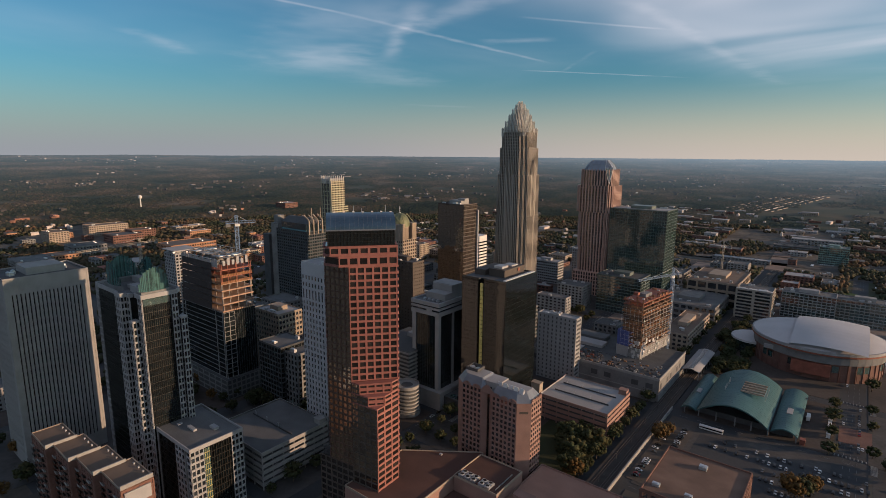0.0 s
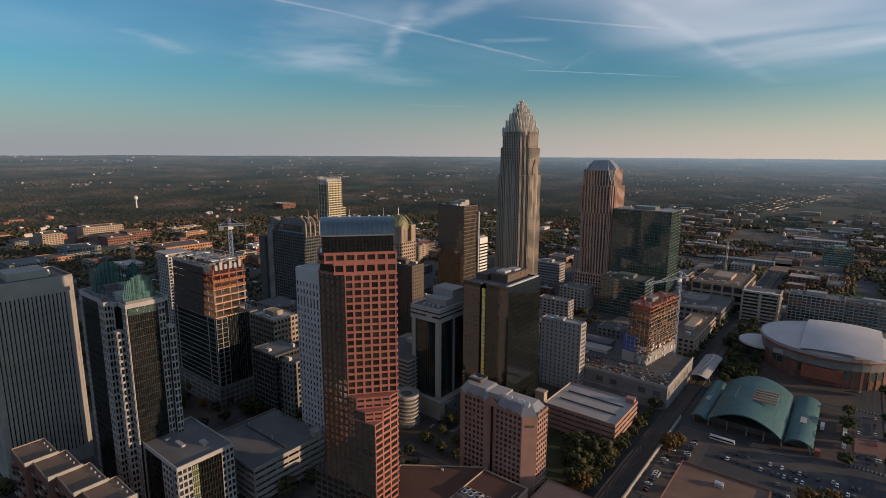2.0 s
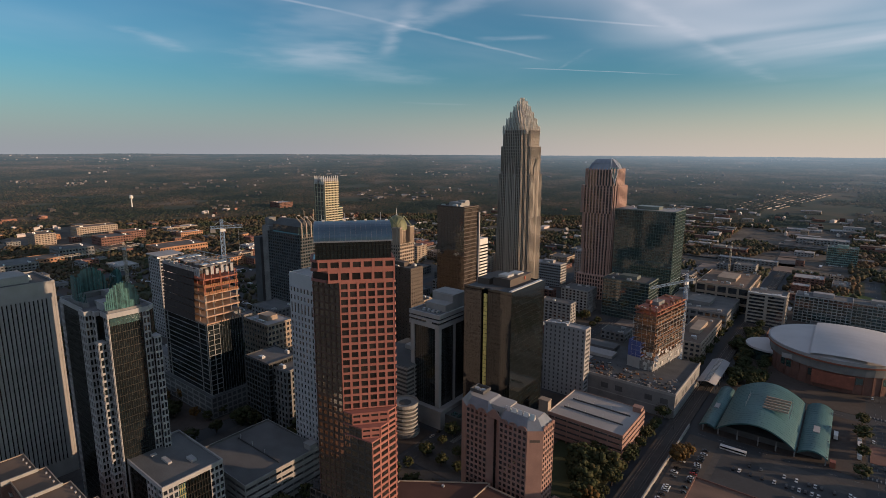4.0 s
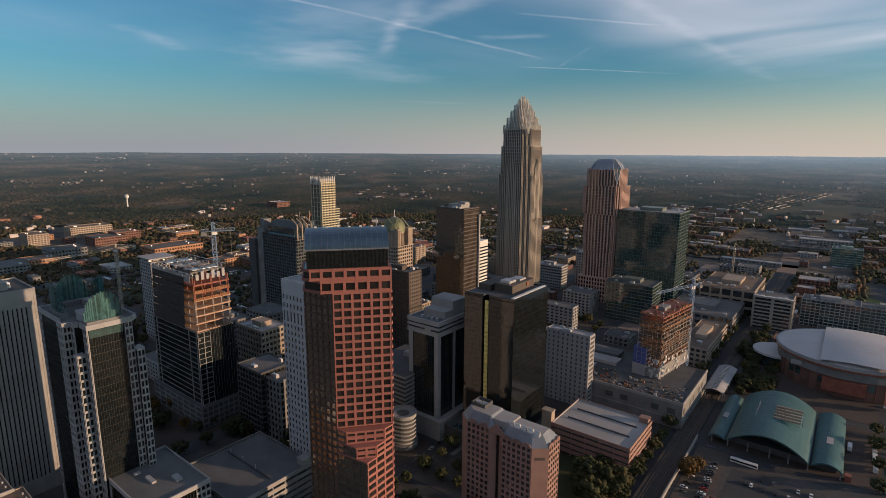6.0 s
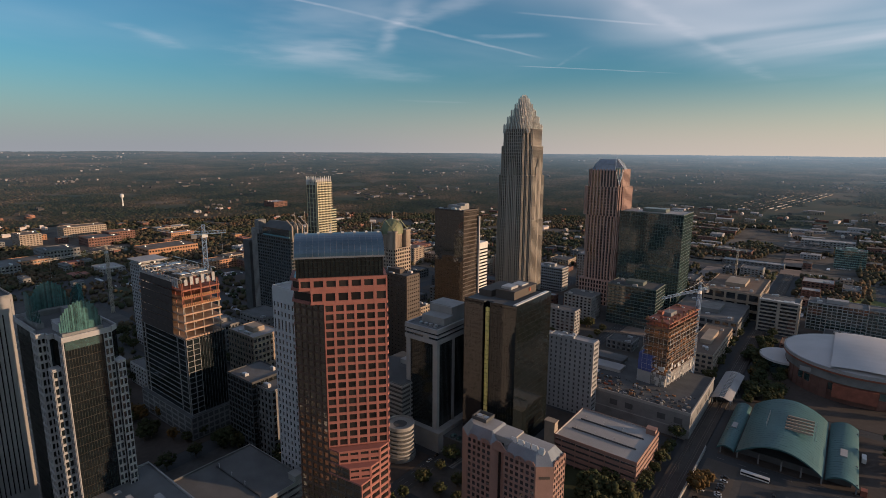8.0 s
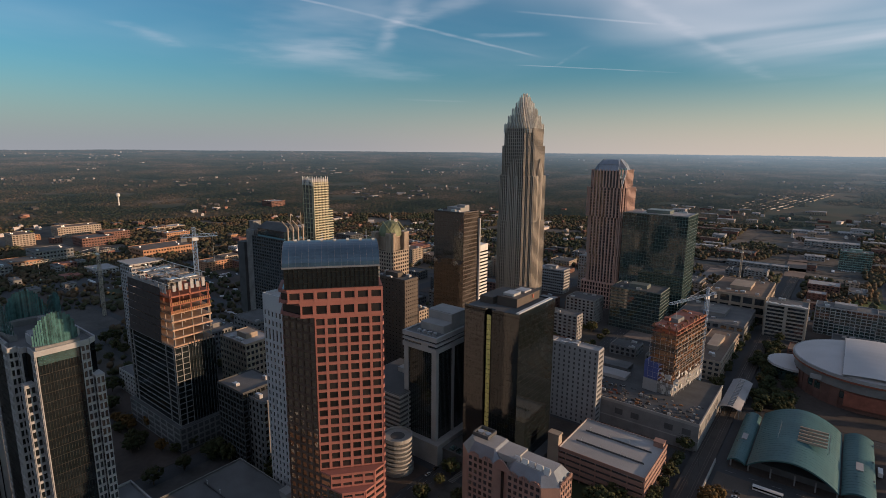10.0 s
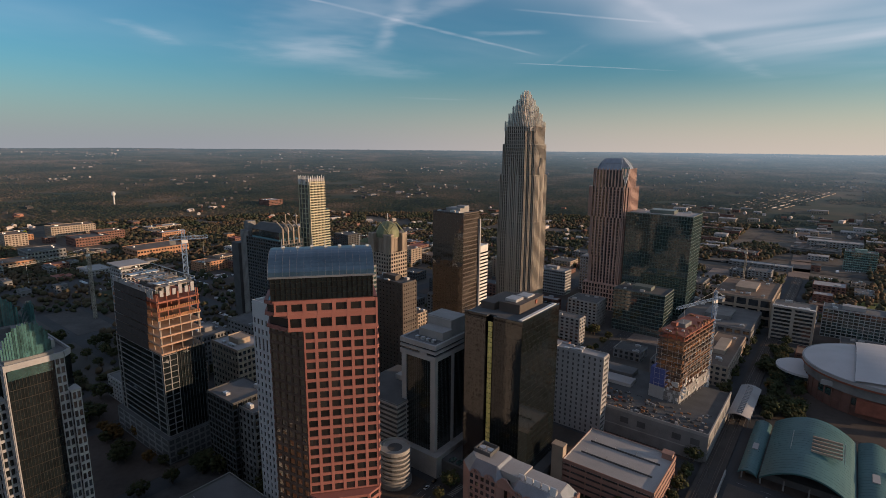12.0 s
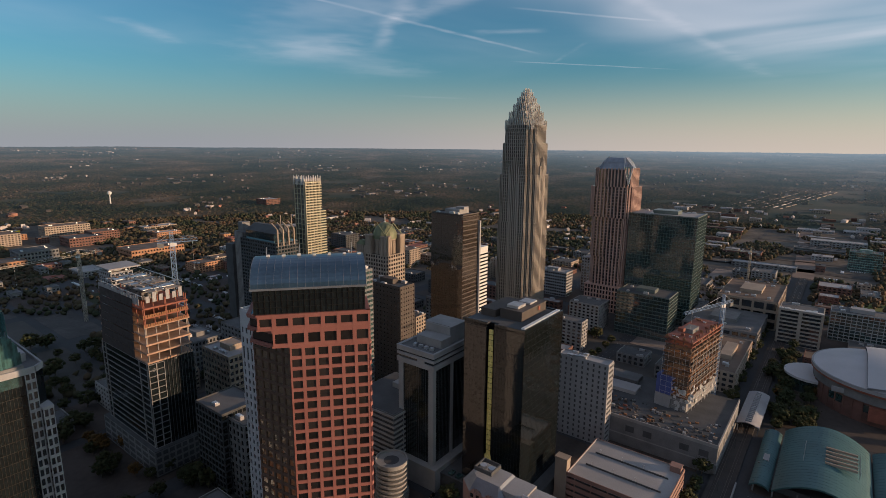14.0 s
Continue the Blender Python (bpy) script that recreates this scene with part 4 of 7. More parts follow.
        part("roof_deck", Geo().prism(rect(x, x + 5.6, 6 + i % 3, D - 2 - i % 2), z + 4.2 + i % 2 * .5, z + 4.6 + i % 2 * .5), (PALE, METAL, TAN)[i % 3], t, "unfinished roof deck sheet")
        part("wall_panel", Geo().box(x, x + 2.6, D - 2.2, D - 1.9, z, z + 5 + i % 3), WHITE, t, "white sheathing panel")
    for i in range(6):
        y = 4 + i * 4.6
        part("wall_panel", Geo().box(-2.6, -2.3, y, y + 2.6, z - 1, z + 3 + i % 2 * 2), WHITE, t, "white sheathing panel")
    for i in range(34):
        x, y = RNG.uniform(-60, -4), RNG.uniform(4, D - 3)
        part("stacked_material", Geo().box(x - 1.6, x + 1.6, y - .7, y + .7, z + 4, z + 4.6 + RNG.random()), RNG.choice((TAN, METAL, NET, WHITE)), t)


unfinished_tower()


def white_fin_tower():
    t = thing("office_tower", "white precast office tower with narrow upright slot windows", "skyscraper", -238, 268, top=128)
    W, D, Z = 42, 40, 129
    p = rect(-W, 0, 0, D)
    part("core", Geo().prism(inset(p, 0.45), 0, Z - 0.4), GLASS_BLACK, t)
    g, st = Geo(), Geo()
    for i, (fr, wd) in enumerate(frames(p)):
        side = st if i in (0, 3) else None
        facade(t, g, fr, wd, 0, 104, 14, 26, 1.75, 1.6, GLASS_BLUE, 0.3, store=side)
        facade(t, g, fr, wd, 104, 112, 14, 1, 1.75, 1.6, GLASS_BLUE, 0.3, store=side)
        facade(t, g, fr, wd, 112, 122, 14, 2, 1.75, 2.2, GLASS_BLUE, 0.3, store=side)
        g.fbox(fr, 0, wd, 122, Z, -.5, .3)
    part("wall", g, PRECAST, t)
    part("glazing", st, GLASS_BLUE, t, kind="stuff")
    roof_kit(t, p, Z, ROOF_WHITE, METAL, 5, 4, wall=PRECAST)


white_fin_tower()


def framed_block():
    t = thing("office_building", "black glass office block framed by white corner piers", "office building", -237.0, 372, top=75, size=(WIDE, DEEP, 1.035))
    W, D, Z = 25.5, 46, 83
    p = rect(-W, 0, 0, D)
    part("glazing", Geo().prism(inset(p, 0.9), 0, 74), GLASS_BLACK, t, "black glass")
    g = Geo()
    for fr, wd in frames(inset(p, 0.9)):
        mullions(g, fr, wd, 12, 73, max(6, int(wd / 1.6)), 0.12, 0.06)
    part("mullions", g, DARK_CONC, t)
    for x0, x1, y0, y1 in ((-3.4, 0, 0, 3.4), (-W, -W + 3.4, 0, 3.4), (-2.4, 0, 21, 23.4), (-3.4, 0, D - 3.4, D), (-W, -W + 3.4, D - 3.4, D)):
        part("pier", Geo().box(x0, x1, y0, y1, 0, 74), WHITE, t, "white precast pier")
    part("window_strip", Geo().prism(inset(p, 0.3), 74.5, 82.5), GLASS, t)
    for z0, z1 in ((73.2, 76.2), (77.8, 79.4), (80.6, 83.6)):
        part("cornice_band", Geo().ring(inset(p, -0.7), z0, z1, 1.3), WHITE, t, "white cornice band")
    part("sign_panel", Geo().box(-11, -6, -0.75, -0.2, 76.3, 77.7), WHITE, t, "small unlettered sign panel")
    part("roof", Geo().prism(inset(p, 0.4), 82.6, 83.1), ROOF_GREY, t)
    part("penthouse", Geo().box(-20, -2, 12, 23.9, 83.1, 88), PALE, t)
    upper = part("penthouse", Geo().box(-21, -3, 24, 44, 83.1, 93), PALE, t)
    part("roof_cap", Geo().box(-22, -2.4, 25, 43, 93, 93.5), PALE, upper)
    part("podium", Geo().box(-W - 6, 4, -4, D + 6, 0, 13).box(-W - 6.3, 4.3, -4.3, D + 6.3, 13, 14), PALE, t)
    for i in range(4):
        part("air_handler", Geo().box(-18 + i * 4, -16 + i * 4, 5, 7.5, 83.1, 84.6), METAL, t)


framed_block()


def notched_tower():
    t = thing("office_tower", "black and bronze mirror glass tower with a notch and gold strip", "skyscraper", -180, 372, top=100)
    D, Z = 54, 109.5
    body = [(-36, 0), (-22, 0), (-22, 5), (-17.5, 5), (-17.5, 0), (0, 0), (0, D), (-36, D)]
    part("glazing", Geo().prism(body, 0, Z - 0.4), GLASS_BLACK, t, "black mirror glass")
    g = Geo()
    for i, (fr, wd) in enumerate(frames(body)):
        if wd < 6:
            continue
        bands(g, fr, wd, 2, Z - 2, 27, 0.10, 0.03)
        mullions(g, fr, wd, 2, Z - 2, max(2, round(wd / 1.8)), 0.07, 0.04)
    part("mullions", g, DARK_METAL, t, "dark bronze mullions")
    part("bronze_face", Geo().box(-35.6, -22.3, -0.35, 0.1, 4, Z - 2), RED_GLASS, t, "bronze mirror glass face")
    for i in range(24):
        part("gold_panel", Geo().box(-21.2, -18.6, 1.0, 1.4, 30 + i * 3.2, 32.7 + i * 3.2).box(-20.1, -19.7, .8, 1.0, 30 + i * 3.2, 33.2 + i * 3.2), GOLD_LIT, t)
    part("lift_window", Geo().box(-21.8, -17.8, .6, 1.4, 20, 30), GOLD_LIT, t)
    part("roof", Geo().prism(inset(body, 0.4), Z - .5, Z + .1), ROOF_DARK, t)
    part("parapet", Geo().box(-0.6, 0.1, 0, D, Z - 1.4, Z + 1.2).box(-17.5, -.6, 0, .6, Z - 1.4, Z + .9).box(-36, -22, 0, .6, Z - 1.4, Z + .9).box(-36, 0, D - .6, D, Z - 1.4, Z + .9), GLASS_BLACK, t)
    part("washing_rail", Geo().box(-3.2, -2.2, 2, D - 2, Z + .9, Z + 1.5).box(-1.8, -1.0, 2, D - 2, Z + 1.0, Z + 1.6), STEEL, t, "bright window-washing rails")
    part("penthouse", Geo().box(-22, -9, 16, 50, Z, Z + 5.6).box(-22.4, -8.6, 15.6, 50.4, Z + 5.6, Z + 6.0), BROWN, t, "grey penthouse with a roof edge")
    part("penthouse", Geo().box(-33, -24, 14, 46, Z, Z + 4.5), BROWN, t)
    part("air_handler", Geo().box(-20, -13, 20, 30, Z + 6.0, Z + 7.6).box(-19, -12, 34, 44, Z + 6.0, Z + 7.0), METAL, t)
    part("emblem", Geo().box(-9.0, -8.5, 38, 40.5, Z + 2.6, Z + 5), STEEL_RED, t, "small round emblem")
    part("podium", Geo().box(-48, 6, -8, D + 4, 0, 10).box(-48.3, 6.3, -8.3, D + 4.3, 10, 11), DARK_CONC, t)
    for i in range(9):
        part("skylight", Geo().box(-42 + i * 5, -39 + i * 5, -7, -2, 11, 12.2), GLASS_GREEN, t)


notched_tower()


def hotel():
    t = thing("hotel", "pink brick hotel tower with arched windows and a sloped silver roof", "hotel", -123.5, 287)
    W, D, Z = 47.5, 20, 62
    c = 6.0
    left = [(-W, c), (-W + c, 0), (-W + 19, 0), (-W + 21.5, 2.5), (-W + 21.5, D), (-W, D)]
    right = [(-W + 23.5, 2.5), (-W + 26, 0), (-c, 0), (0, c), (0, D), (-W + 23.5, D)]
    slot = rect(-W + 21.3, -W + 23.7, 2.6, D - 1)
    part("window_slot", Geo().prism(slot, 18, Z + 3), GLASS_BLACK, t, "dark glazed slot")
    for wing, z1 in ((left, Z + 2.0), (right, Z)):
        part("core", Geo().prism(inset(wing, 0.35), 0, z1), GLASS, t)
        g, s = Geo(), Geo()
        for fr, wd in frames(wing):
            if wd < 3.8 or (abs(fr[2][0]) > .5 and abs(fr[2][1]) > .5):
                g.fbox(fr, 0, wd, 0, z1, -.5, .26)
                continue
            big = fr[2][1] < -0.9 or fr[2][0] > 0.9
            cols = max(1, round(wd / 2.7))
            facade(t, g, fr, wd, 18, z1, cols, 14, 0.95, 1.2, GLASS, 0.25, "panes" if big else "joined", store=None if big else s)
        # arches over the top windows
        for fr, wd in frames(wing):
            if wd >= 3.0 and (fr[2][1] < -0.9 or fr[2][0] > 0.9):
                n = max(2, round(wd / 5.4))
                for i in range(n):
                    s0 = (i + .5) * wd / n
                    for k in range(7):
                        a = math.pi * k / 6
                        g.fbox(fr, s0 + math.cos(a) * 2.1 - .35, s0 + math.cos(a) * 2.1 + .35, z1 - .2, z1 + 0.3 + math.sin(a) * 1.6, -.3, .35)
        part("brick_wall", g, PINK, t)
        if s.v:
            part("glazing", s, GLASS, t, kind="stuff")
        top = inset(wing, 3.6)
        part("roof_slope", Geo().prism(inset(wing, -0.1), z1, z1 + 5.2, top), SLATE, t, "grey standing-seam roof slopes")
        part("roof", Geo().prism(inset(top, 0.05), z1 + 5.0, z1 + 5.35), ROOF_WHITE, t, "white flat roof top")
    part("pediment", Geo().prism([(-W + 17, 0.2), (-W + 28, 0.2), (-W + 28, 1.0), (-W + 17, 1.0)], Z, Z + 5, [(-W + 21.5, .2), (-W + 23.5, .2), (-W + 23.5, 1.0), (-W + 21.5, 1.0)]), PINK, t)
    part("plant_well", Geo().ring(rect(-W + 5, -W + 13, 6, 15), Z + 8.6, Z + 10.4, 0.5), DARK_CONC, t)
    for i in range(2):
        part("fan", Geo().prism(round_poly(1.6, 1.6, 12, -W + 7 + i * 4, 10.5), Z + 8.6, Z + 9.8), METAL, t)
    for i in range(5):
        x = -W + 27 + i * 3.4
        part("dormer", Geo().prism([(x, 4), (x + 2.6, 4), (x + 2.6, 7), (x, 7)], Z + 4.5, Z + 7.4, [(x, 5.2), (x + 2.6, 5.2), (x + 2.6, 5.8), (x, 5.8)]), WHITE_PAINT if i % 2 else METAL, t)
    part("name_sign", Geo().fbox(frames(right)[2][0], 1.6, 6.8, Z - 6.3, Z - 4.9, .26, .36), BROWN, t, "dark unlettered sign bar")
    part("roof", Geo().box(-W + 17, -W + 28, 4, D - 3, Z, Z + 6.2), ROOF_WHITE, t, "white flat roof over the slot")


hotel()

_g = deck_garage("parking_garage", "brick-sided parking deck with pale roof ramps and lamp posts", -108, 393, 50, 53, 19.5, PINK, 5, ROOF_WHITE, 2)
part("stair_tower", Geo().box(-57, -50.2, 0, 6, 0, 27).box(-57.3, -49.9, -.3, 6.3, 27, 27.8), TAN, _g, "tan brick stair tower")


def rotunda_garage():
    t = thing("parking_garage", "pale concrete parking deck with a round spiral ramp", "parking garage", -254.5, 354, group="parking decks", size=(1, 1, 1), top=12)
    part("ramp_plinth", Geo().prism(round_poly(10.4, 10.4, 36), 0, 3.5), CONC, t)
    for i in range(7):
        z = 4.2 + i * 3.0
        part("ramp_ring", Geo().prism(round_poly(9.6, 9.6, 36), z, z + 1.15), PALE, t)
    part("ramp_core", Geo().prism(round_poly(8.4, 8.4, 24), 3.5, 22.6), DARK_CONC, t)
    n = 36
    rim = Geo()
    for i in range(n):
        a0, a1 = 2 * math.pi * i / n, 2 * math.pi * (i + 1) / n
        rim.poly8([(r * math.cos(a), r * math.sin(a), z) for z in (22.2, 24.6) for r, a in ((9.0, a0), (9.7, a0), (9.7, a1), (9.0, a1))])
    part("ramp_rim", rim, PALE, t)
    part("ramp_deck", Geo().prism(round_poly(9.0, 9.0, 36), 22.0, 22.7), ROOF_GREY, t)
    part("ramp_well", Geo().prism(round_poly(4.6, 4.6, 24), 22.7, 23.4), DARK_CONC, t)
    b = rect(-52, -8, 11, 60)
    part("core", Geo().prism(inset(b, 1.5), 0, 44), DARK_CONC, t)
    for i in range(13):
        z = 2.2 + i * 3.3
        part("deck_slab", Geo().ring(b, z, z + 1.4, 0.5).prism(inset(b, .5), z + .2, z + .7), PALE, t)
    part("roof", Geo().prism(inset(b, 0.6), 43.0, 43.8), ROOF_GREY, t)
    part("stair_house", Geo().box(-36, -28, 40, 52, 43.8, 47.5), PALE, t)


rotunda_garage()


def slab_apartments():
    grid_tower("apartment_tower", "white slab apartment tower with a sunlit end wall", -163, 477, 34, 12, 60, WHITE, DARK_CONC, 16, 9, 1, 2.5, 1.7, seed=9, roof=ROOF_WHITE, proud=0.3, category="apartment building", units=5, pent=False)


slab_apartments()


def station_block():
    """The long low block beside the railway, with the unfinished roof terrace."""
    t = thing("retail_block", "long grey concrete podium block beside the railway", "building", -92, 480, top=20)
    p = rect(-112, 0, 0, 92)
    part("wall", Geo().prism(p, 0, 20), CONC, t)
    w = Geo()
    for fr, wd in frames(p)[:2]:
        w.fbox(fr, 0, wd, 19.2, 21.4, -.5, .3)
        w.fbox(fr, 0, wd, 7.6, 8.4, -.1, .25)
    part("cornice", w, PALE, t)
    g = Geo()
    for fr, wd in frames(p)[:2]:
        for i in range(int(wd / 11)):
            if i % 3 != 1:
                g.fbox(fr, i * 11 + 3, i * 11 + 8.4, 11, 15.4, -.2, .1)
    part("window", g, DARK_CONC, t)
    part("roof", Geo().prism(inset(p, .6), 19.8, 20.3), ROOF_DARK, t)
    for i in range(190):
        x, y = RNG.uniform(-72, -3), 2 + 34 * RNG.random() ** 1.5
        s = RNG.uniform(.35, 1.2)
        part("roof_material", Geo().box(x - s, x + s, y - s * .6, y + s * .6, 20.3, 20.6 + s * RNG.uniform(.4, 1.4)), RNG.choice((TAN, DARK_CONC, BROWN, METAL, NET, DARK_CONC)), t)
    for i in range(6):
        x, y = RNG.uniform(-74, -54), RNG.uniform(8, 22)
        part("red_container", Geo().box(x - 1.4, x + 1.4, y - .6, y + .6, 20.3, 21.6), STEEL_RED, t)
    part("light_roof", Geo().box(-92, -74, 2, 40, 20.35, 21.3), ROOF_WHITE, t, "pale flat roof")
    part("light_roof", Geo().box(-98, -60, 46, 62, 20.35, 23), ROOF_WHITE, t)
    part("light_roof", Geo().box(-90, -64, 66, 84, 20.35, 24), ROOF_GREY, t)


station_block()


FORMWORK = mat("brown_formwork", (0.135, 0.085, 0.058), .9, vary=.4, scale=.3)


def condo_frame():
    t = thing("unfinished_tower", "concrete apartment tower under construction with scaffolding and orange netting", "building site", -117.5, 520, z=20, turn=-8)
    W, D = 19, 60
    for i in range(13):
        z = 10 + i * 3.5
        e = 0 if i % 3 else .5
        part("floor_slab", Geo().prism(rect(-W - e, e, -e, D + e), z, z + .8), (FORMWORK, NET, FORMWORK, BROWN)[i % 4] if i < 11 else STEEL_RED, t)
        for x in (-W + 1, -W * .66, -W * .33, -1):
            part("column", Geo().box(x - .3, x + .3, .7, 1.3, z + .5, z + 3.3), FORMWORK, t)
        for y in (8, 15, 22, 29, 36, 43, 51, D - 1):
            part("column", Geo().box(-1.3, -.7, y - .3, y + .3, z + .5, z + 3.3), FORMWORK, t)
        if i > 1:
            g = Geo()
            for fr, wd in frames(rect(-W, 0, 0, D))[:2]:
                for k in range(int(wd / 2)):
                    if RNG.random() < 0.38:
                        g.fbox(fr, k * 2, k * 2 + 1.9, z + .5, z + RNG.choice((1.4, 1.4, 2.6)), -.1, 0.05)
            part("guard_panel", g, NET if i % 3 == 0 else FORMWORK, t, "netting and plywood guards", kind="stuff")
    part("lift_core", Geo().box(-14, -7, 18, 30, 0, 56), CONC, t)
    for i in range(11):
        part("rear_wall", Geo().box(-W + .4, -9, 30.5, 31, 10.5 + i * 3.5, 13.4 + i * 3.5), DARK_CONC, t)
    part("lower_wall", Geo().box(-W, 0, 0, D, 0, 9.5), PALE, t, "pale sheathed lower storeys")
    part("blue_sheet", Geo().box(-W - 3, -W + 8, -1.5, 8, 10, 24), BLUE_TARP, t, "blue wall sheeting")
    part("white_panel", Geo().box(-W - 3.2, -W + 8, -1.8, 8, 0, 9.8), WHITE, t)
    for i in range(26):
        x, z = RNG.uniform(-W * .75, 3), RNG.uniform(0, 16)
        part("sheathing", Geo().box(x, x + 1.8, -.9, -.5, z, z + RNG.uniform(1, 3)), WHITE_PAINT, t, "white sheathing")
    for i in range(22):
        y, z = RNG.uniform(0, D - 4), RNG.uniform(0, 16)
        part("sheathing", Geo().box(.5, .9, y, y + 2.4, z, z + RNG.uniform(1, 3)), WHITE_PAINT, t, "white sheathing")
    g = Geo()
    for i in range(10):
        y = i * 4
        g.beam((1.6, y * 1.58, 0), (1.6, y * 1.58, 46), .2)
    for z in range(4, 46, 4):
        g.beam((1.6, 0, z), (1.6, 57, z), .2)
    for i in range(5):
        x = -W + i * 4
        g.beam((x, -1.6, 0), (x, -1.6, 46), .14)
    for z in range(4, 46, 4):
        g.beam((-W, -1.6, z), (0, -1.6, z), .14)
    part("scaffold", g, METAL, t, kind="stuff")
    for i in range(14):
        x, y = RNG.uniform(-W + 1, -2), RNG.uniform(1, D - 2)
        part("roof_material", Geo().box(x - 1, x + 1, y - .6, y + .6, 53, 53.6 + RNG.random()), RNG.choice((NET, METAL, STEEL_RED)), t)
    part("crane_cab", Geo().box(-14, -10, 8, 12, 56, 58.5), STEEL_RED, t)


condo_frame()


def lattice_mast(t, x, y, z0, z1, w, m, name="mast"):
    g = Geo()
    h = w / 2
    for sx in (-h, h):
        for sy in (-h, h):
            g.beam((x + sx, y + sy, z0), (x + sx, y + sy, z1), w * .14)
    n = max(3, int((z1 - z0) / (w * 1.3)))
    c = [(-h, -h), (h, -h), (h, h), (-h, h)]
    for i in range(n):
        za, zb = z0 + (z1 - z0) * i / n, z0 + (z1 - z0) * (i + 1) / n
        for k in range(4):
            p, q = c[k], c[(k + 1) % 4]
            g.beam((x + p[0], y + p[1], za), (x + q[0], y + q[1], zb), w * .09)
            g.beam((x + p[0], y + p[1], zb), (x + q[0], y + q[1], zb), w * .09)
    part(name, g, m, t)


def lattice_jib(t, p, q, w, m, name="jib"):
    p, q = Vector(p), Vector(q)
    d = (q - p)
    n = max(4, int(d.length / (w * 1.2)))
    side = Vector((-d.y, d.x, 0)).normalized() * (w / 2)
    up = Vector((0, 0, w))
    g = Geo()
    for o in (side, -side, up):
        g.beam(p + o, q + o, w * .13)
    for i in range(n):
        a, b = p + d * (i / n), p + d * ((i + 1) / n)
        g.beam(a + side, b + up, w * .08).beam(b + up, b - side, w * .08).beam(a - side, b + side, w * .08)
    part(name, g, m, t)


def tower_crane(label, a, b, h, jib, back, turn, m, w=2.2, rise=0.0):
    t = thing("tower_crane", label, "crane", a, b, group="tower cranes", turn=turn + 6, top=h)
    lattice_mast(t, 0, 0, 0, h, w, m)
    part("cab", Geo().box(-1.3, 1.3, -1.3, 1.3, h, h + 2.6).box(1.3, 2.9, -.8, .8, h + .2, h + 2.2), WHITE_PAINT, t)
    lattice_mast(t, 0, 0, h + 2.6, h + 10, w * .7, m, "apex")
    lattice_jib(t, (0, 0, h + 2.8), (jib, 0, h + 2.8 + rise), w * .7, m)
    lattice_jib(t, (0, 0, h + 2.8), (-back, 0, h + 2.8), w * .7, m, "counter_jib")
    part("counterweight", Geo().box(-back, -back + 4, -1.2, 1.2, h - .4, h + 2.4), CONC, t)
    g = Geo().beam((0, 0, h + 10), (jib * .65, 0, h + 3.8 + rise * .65), .15).beam((0, 0, h + 10), (-back + 1, 0, h + 3.8), .15)
    part("tie", g, METAL, t)
    part("hook_line", Geo().beam((jib * .8, 0, h + 2.8 + rise * .8), (jib * .8, 0, h - 16), .1).box(jib * .8 - .4, jib * .8 + .4, -.3, .3, h - 17, h - 16), METAL, t)


BLUE_STEEL = mat("blue_crane_paint", (0.16, 0.24, 0.36), 0.6, 0.2, 0.2)
PALE_STEEL = mat("pale_crane_paint", (0.36, 0.32, 0.26), 0.6, 0.2, 0.2)
tower_crane("blue lattice tower crane mast behind the unfinished tower", -431, 340, 136, 16, 9, 60, BLUE_STEEL, 3.0)
tower_crane("pale lattice tower crane with a long level jib", -762, 442, 76, 80, 26, 276, PALE_STEEL, 2.8)
tower_crane("slim lattice tower crane beside the unfinished apartments", -106, 580, 86, 50, 12, 244, BLUE_STEEL, 2.4, 0)
tower_crane("distant lattice tower crane over empty lots", -120, 1060, 52, 40, 12, 170, PALE_STEEL, 2.2)


# ---- more towers ----
def brown_tower():
    t = thing("office_tower", "bronze mirror glass tower with a brown granite side", "skyscraper", -300, 516, top=130)
    W, D, Z = 31, 28, 149
    p = rect(-W, 0, 0, D)
    part("glazing", Geo().prism(p, 0, Z), BRONZE, t, "bronze mirror glass")
    g = Geo()
    for i, (fr, wd) in enumerate(frames(p)):
        bands(g, fr, wd, 0, Z - 1, 38, 0.16 if i != 1 else .9, 0.05 if i != 1 else .12)
        mullions(g, fr, wd, 0, Z - 1, round(wd / 1.7), 0.10 if i != 1 else .5, 0.06 if i != 1 else .16)
    part("granite_frame", g, BROWN, t)
    roof_kit(t, p, Z, ROOF_GREY, METAL, 21, 6, 1.0, BROWN, pent=False)
    part("penthouse", Geo().box(-22, -8, 8, 24, Z, Z + 4).box(-14, -6, 12, 20, Z + 4, Z + 6), PALE, t)
    part("edge_column", Geo().box(.4, 2.0, D - 2, D, 0, Z - 6), WHITE, t, "pale end column")


brown_tower()


def banded_block():
    t = thing("office_building", "white banded office slab with dark ribbon windows", "office building", -356, 652)
    p = rect(-16, 0, 0, 20)
    part("glazing", Geo().prism(inset(p, .3), 0, 94), GLASS_BLACK, t)
    for i in range(23):
        part("floor_band", Geo().ring(p, 2 + i * 4, 4.3 + i * 4, .5), WHITE_PAINT, t)
    part("parapet", Geo().box(-16, 0, 0, 20, 92, 97.5), WHITE_PAINT, t)


banded_block()


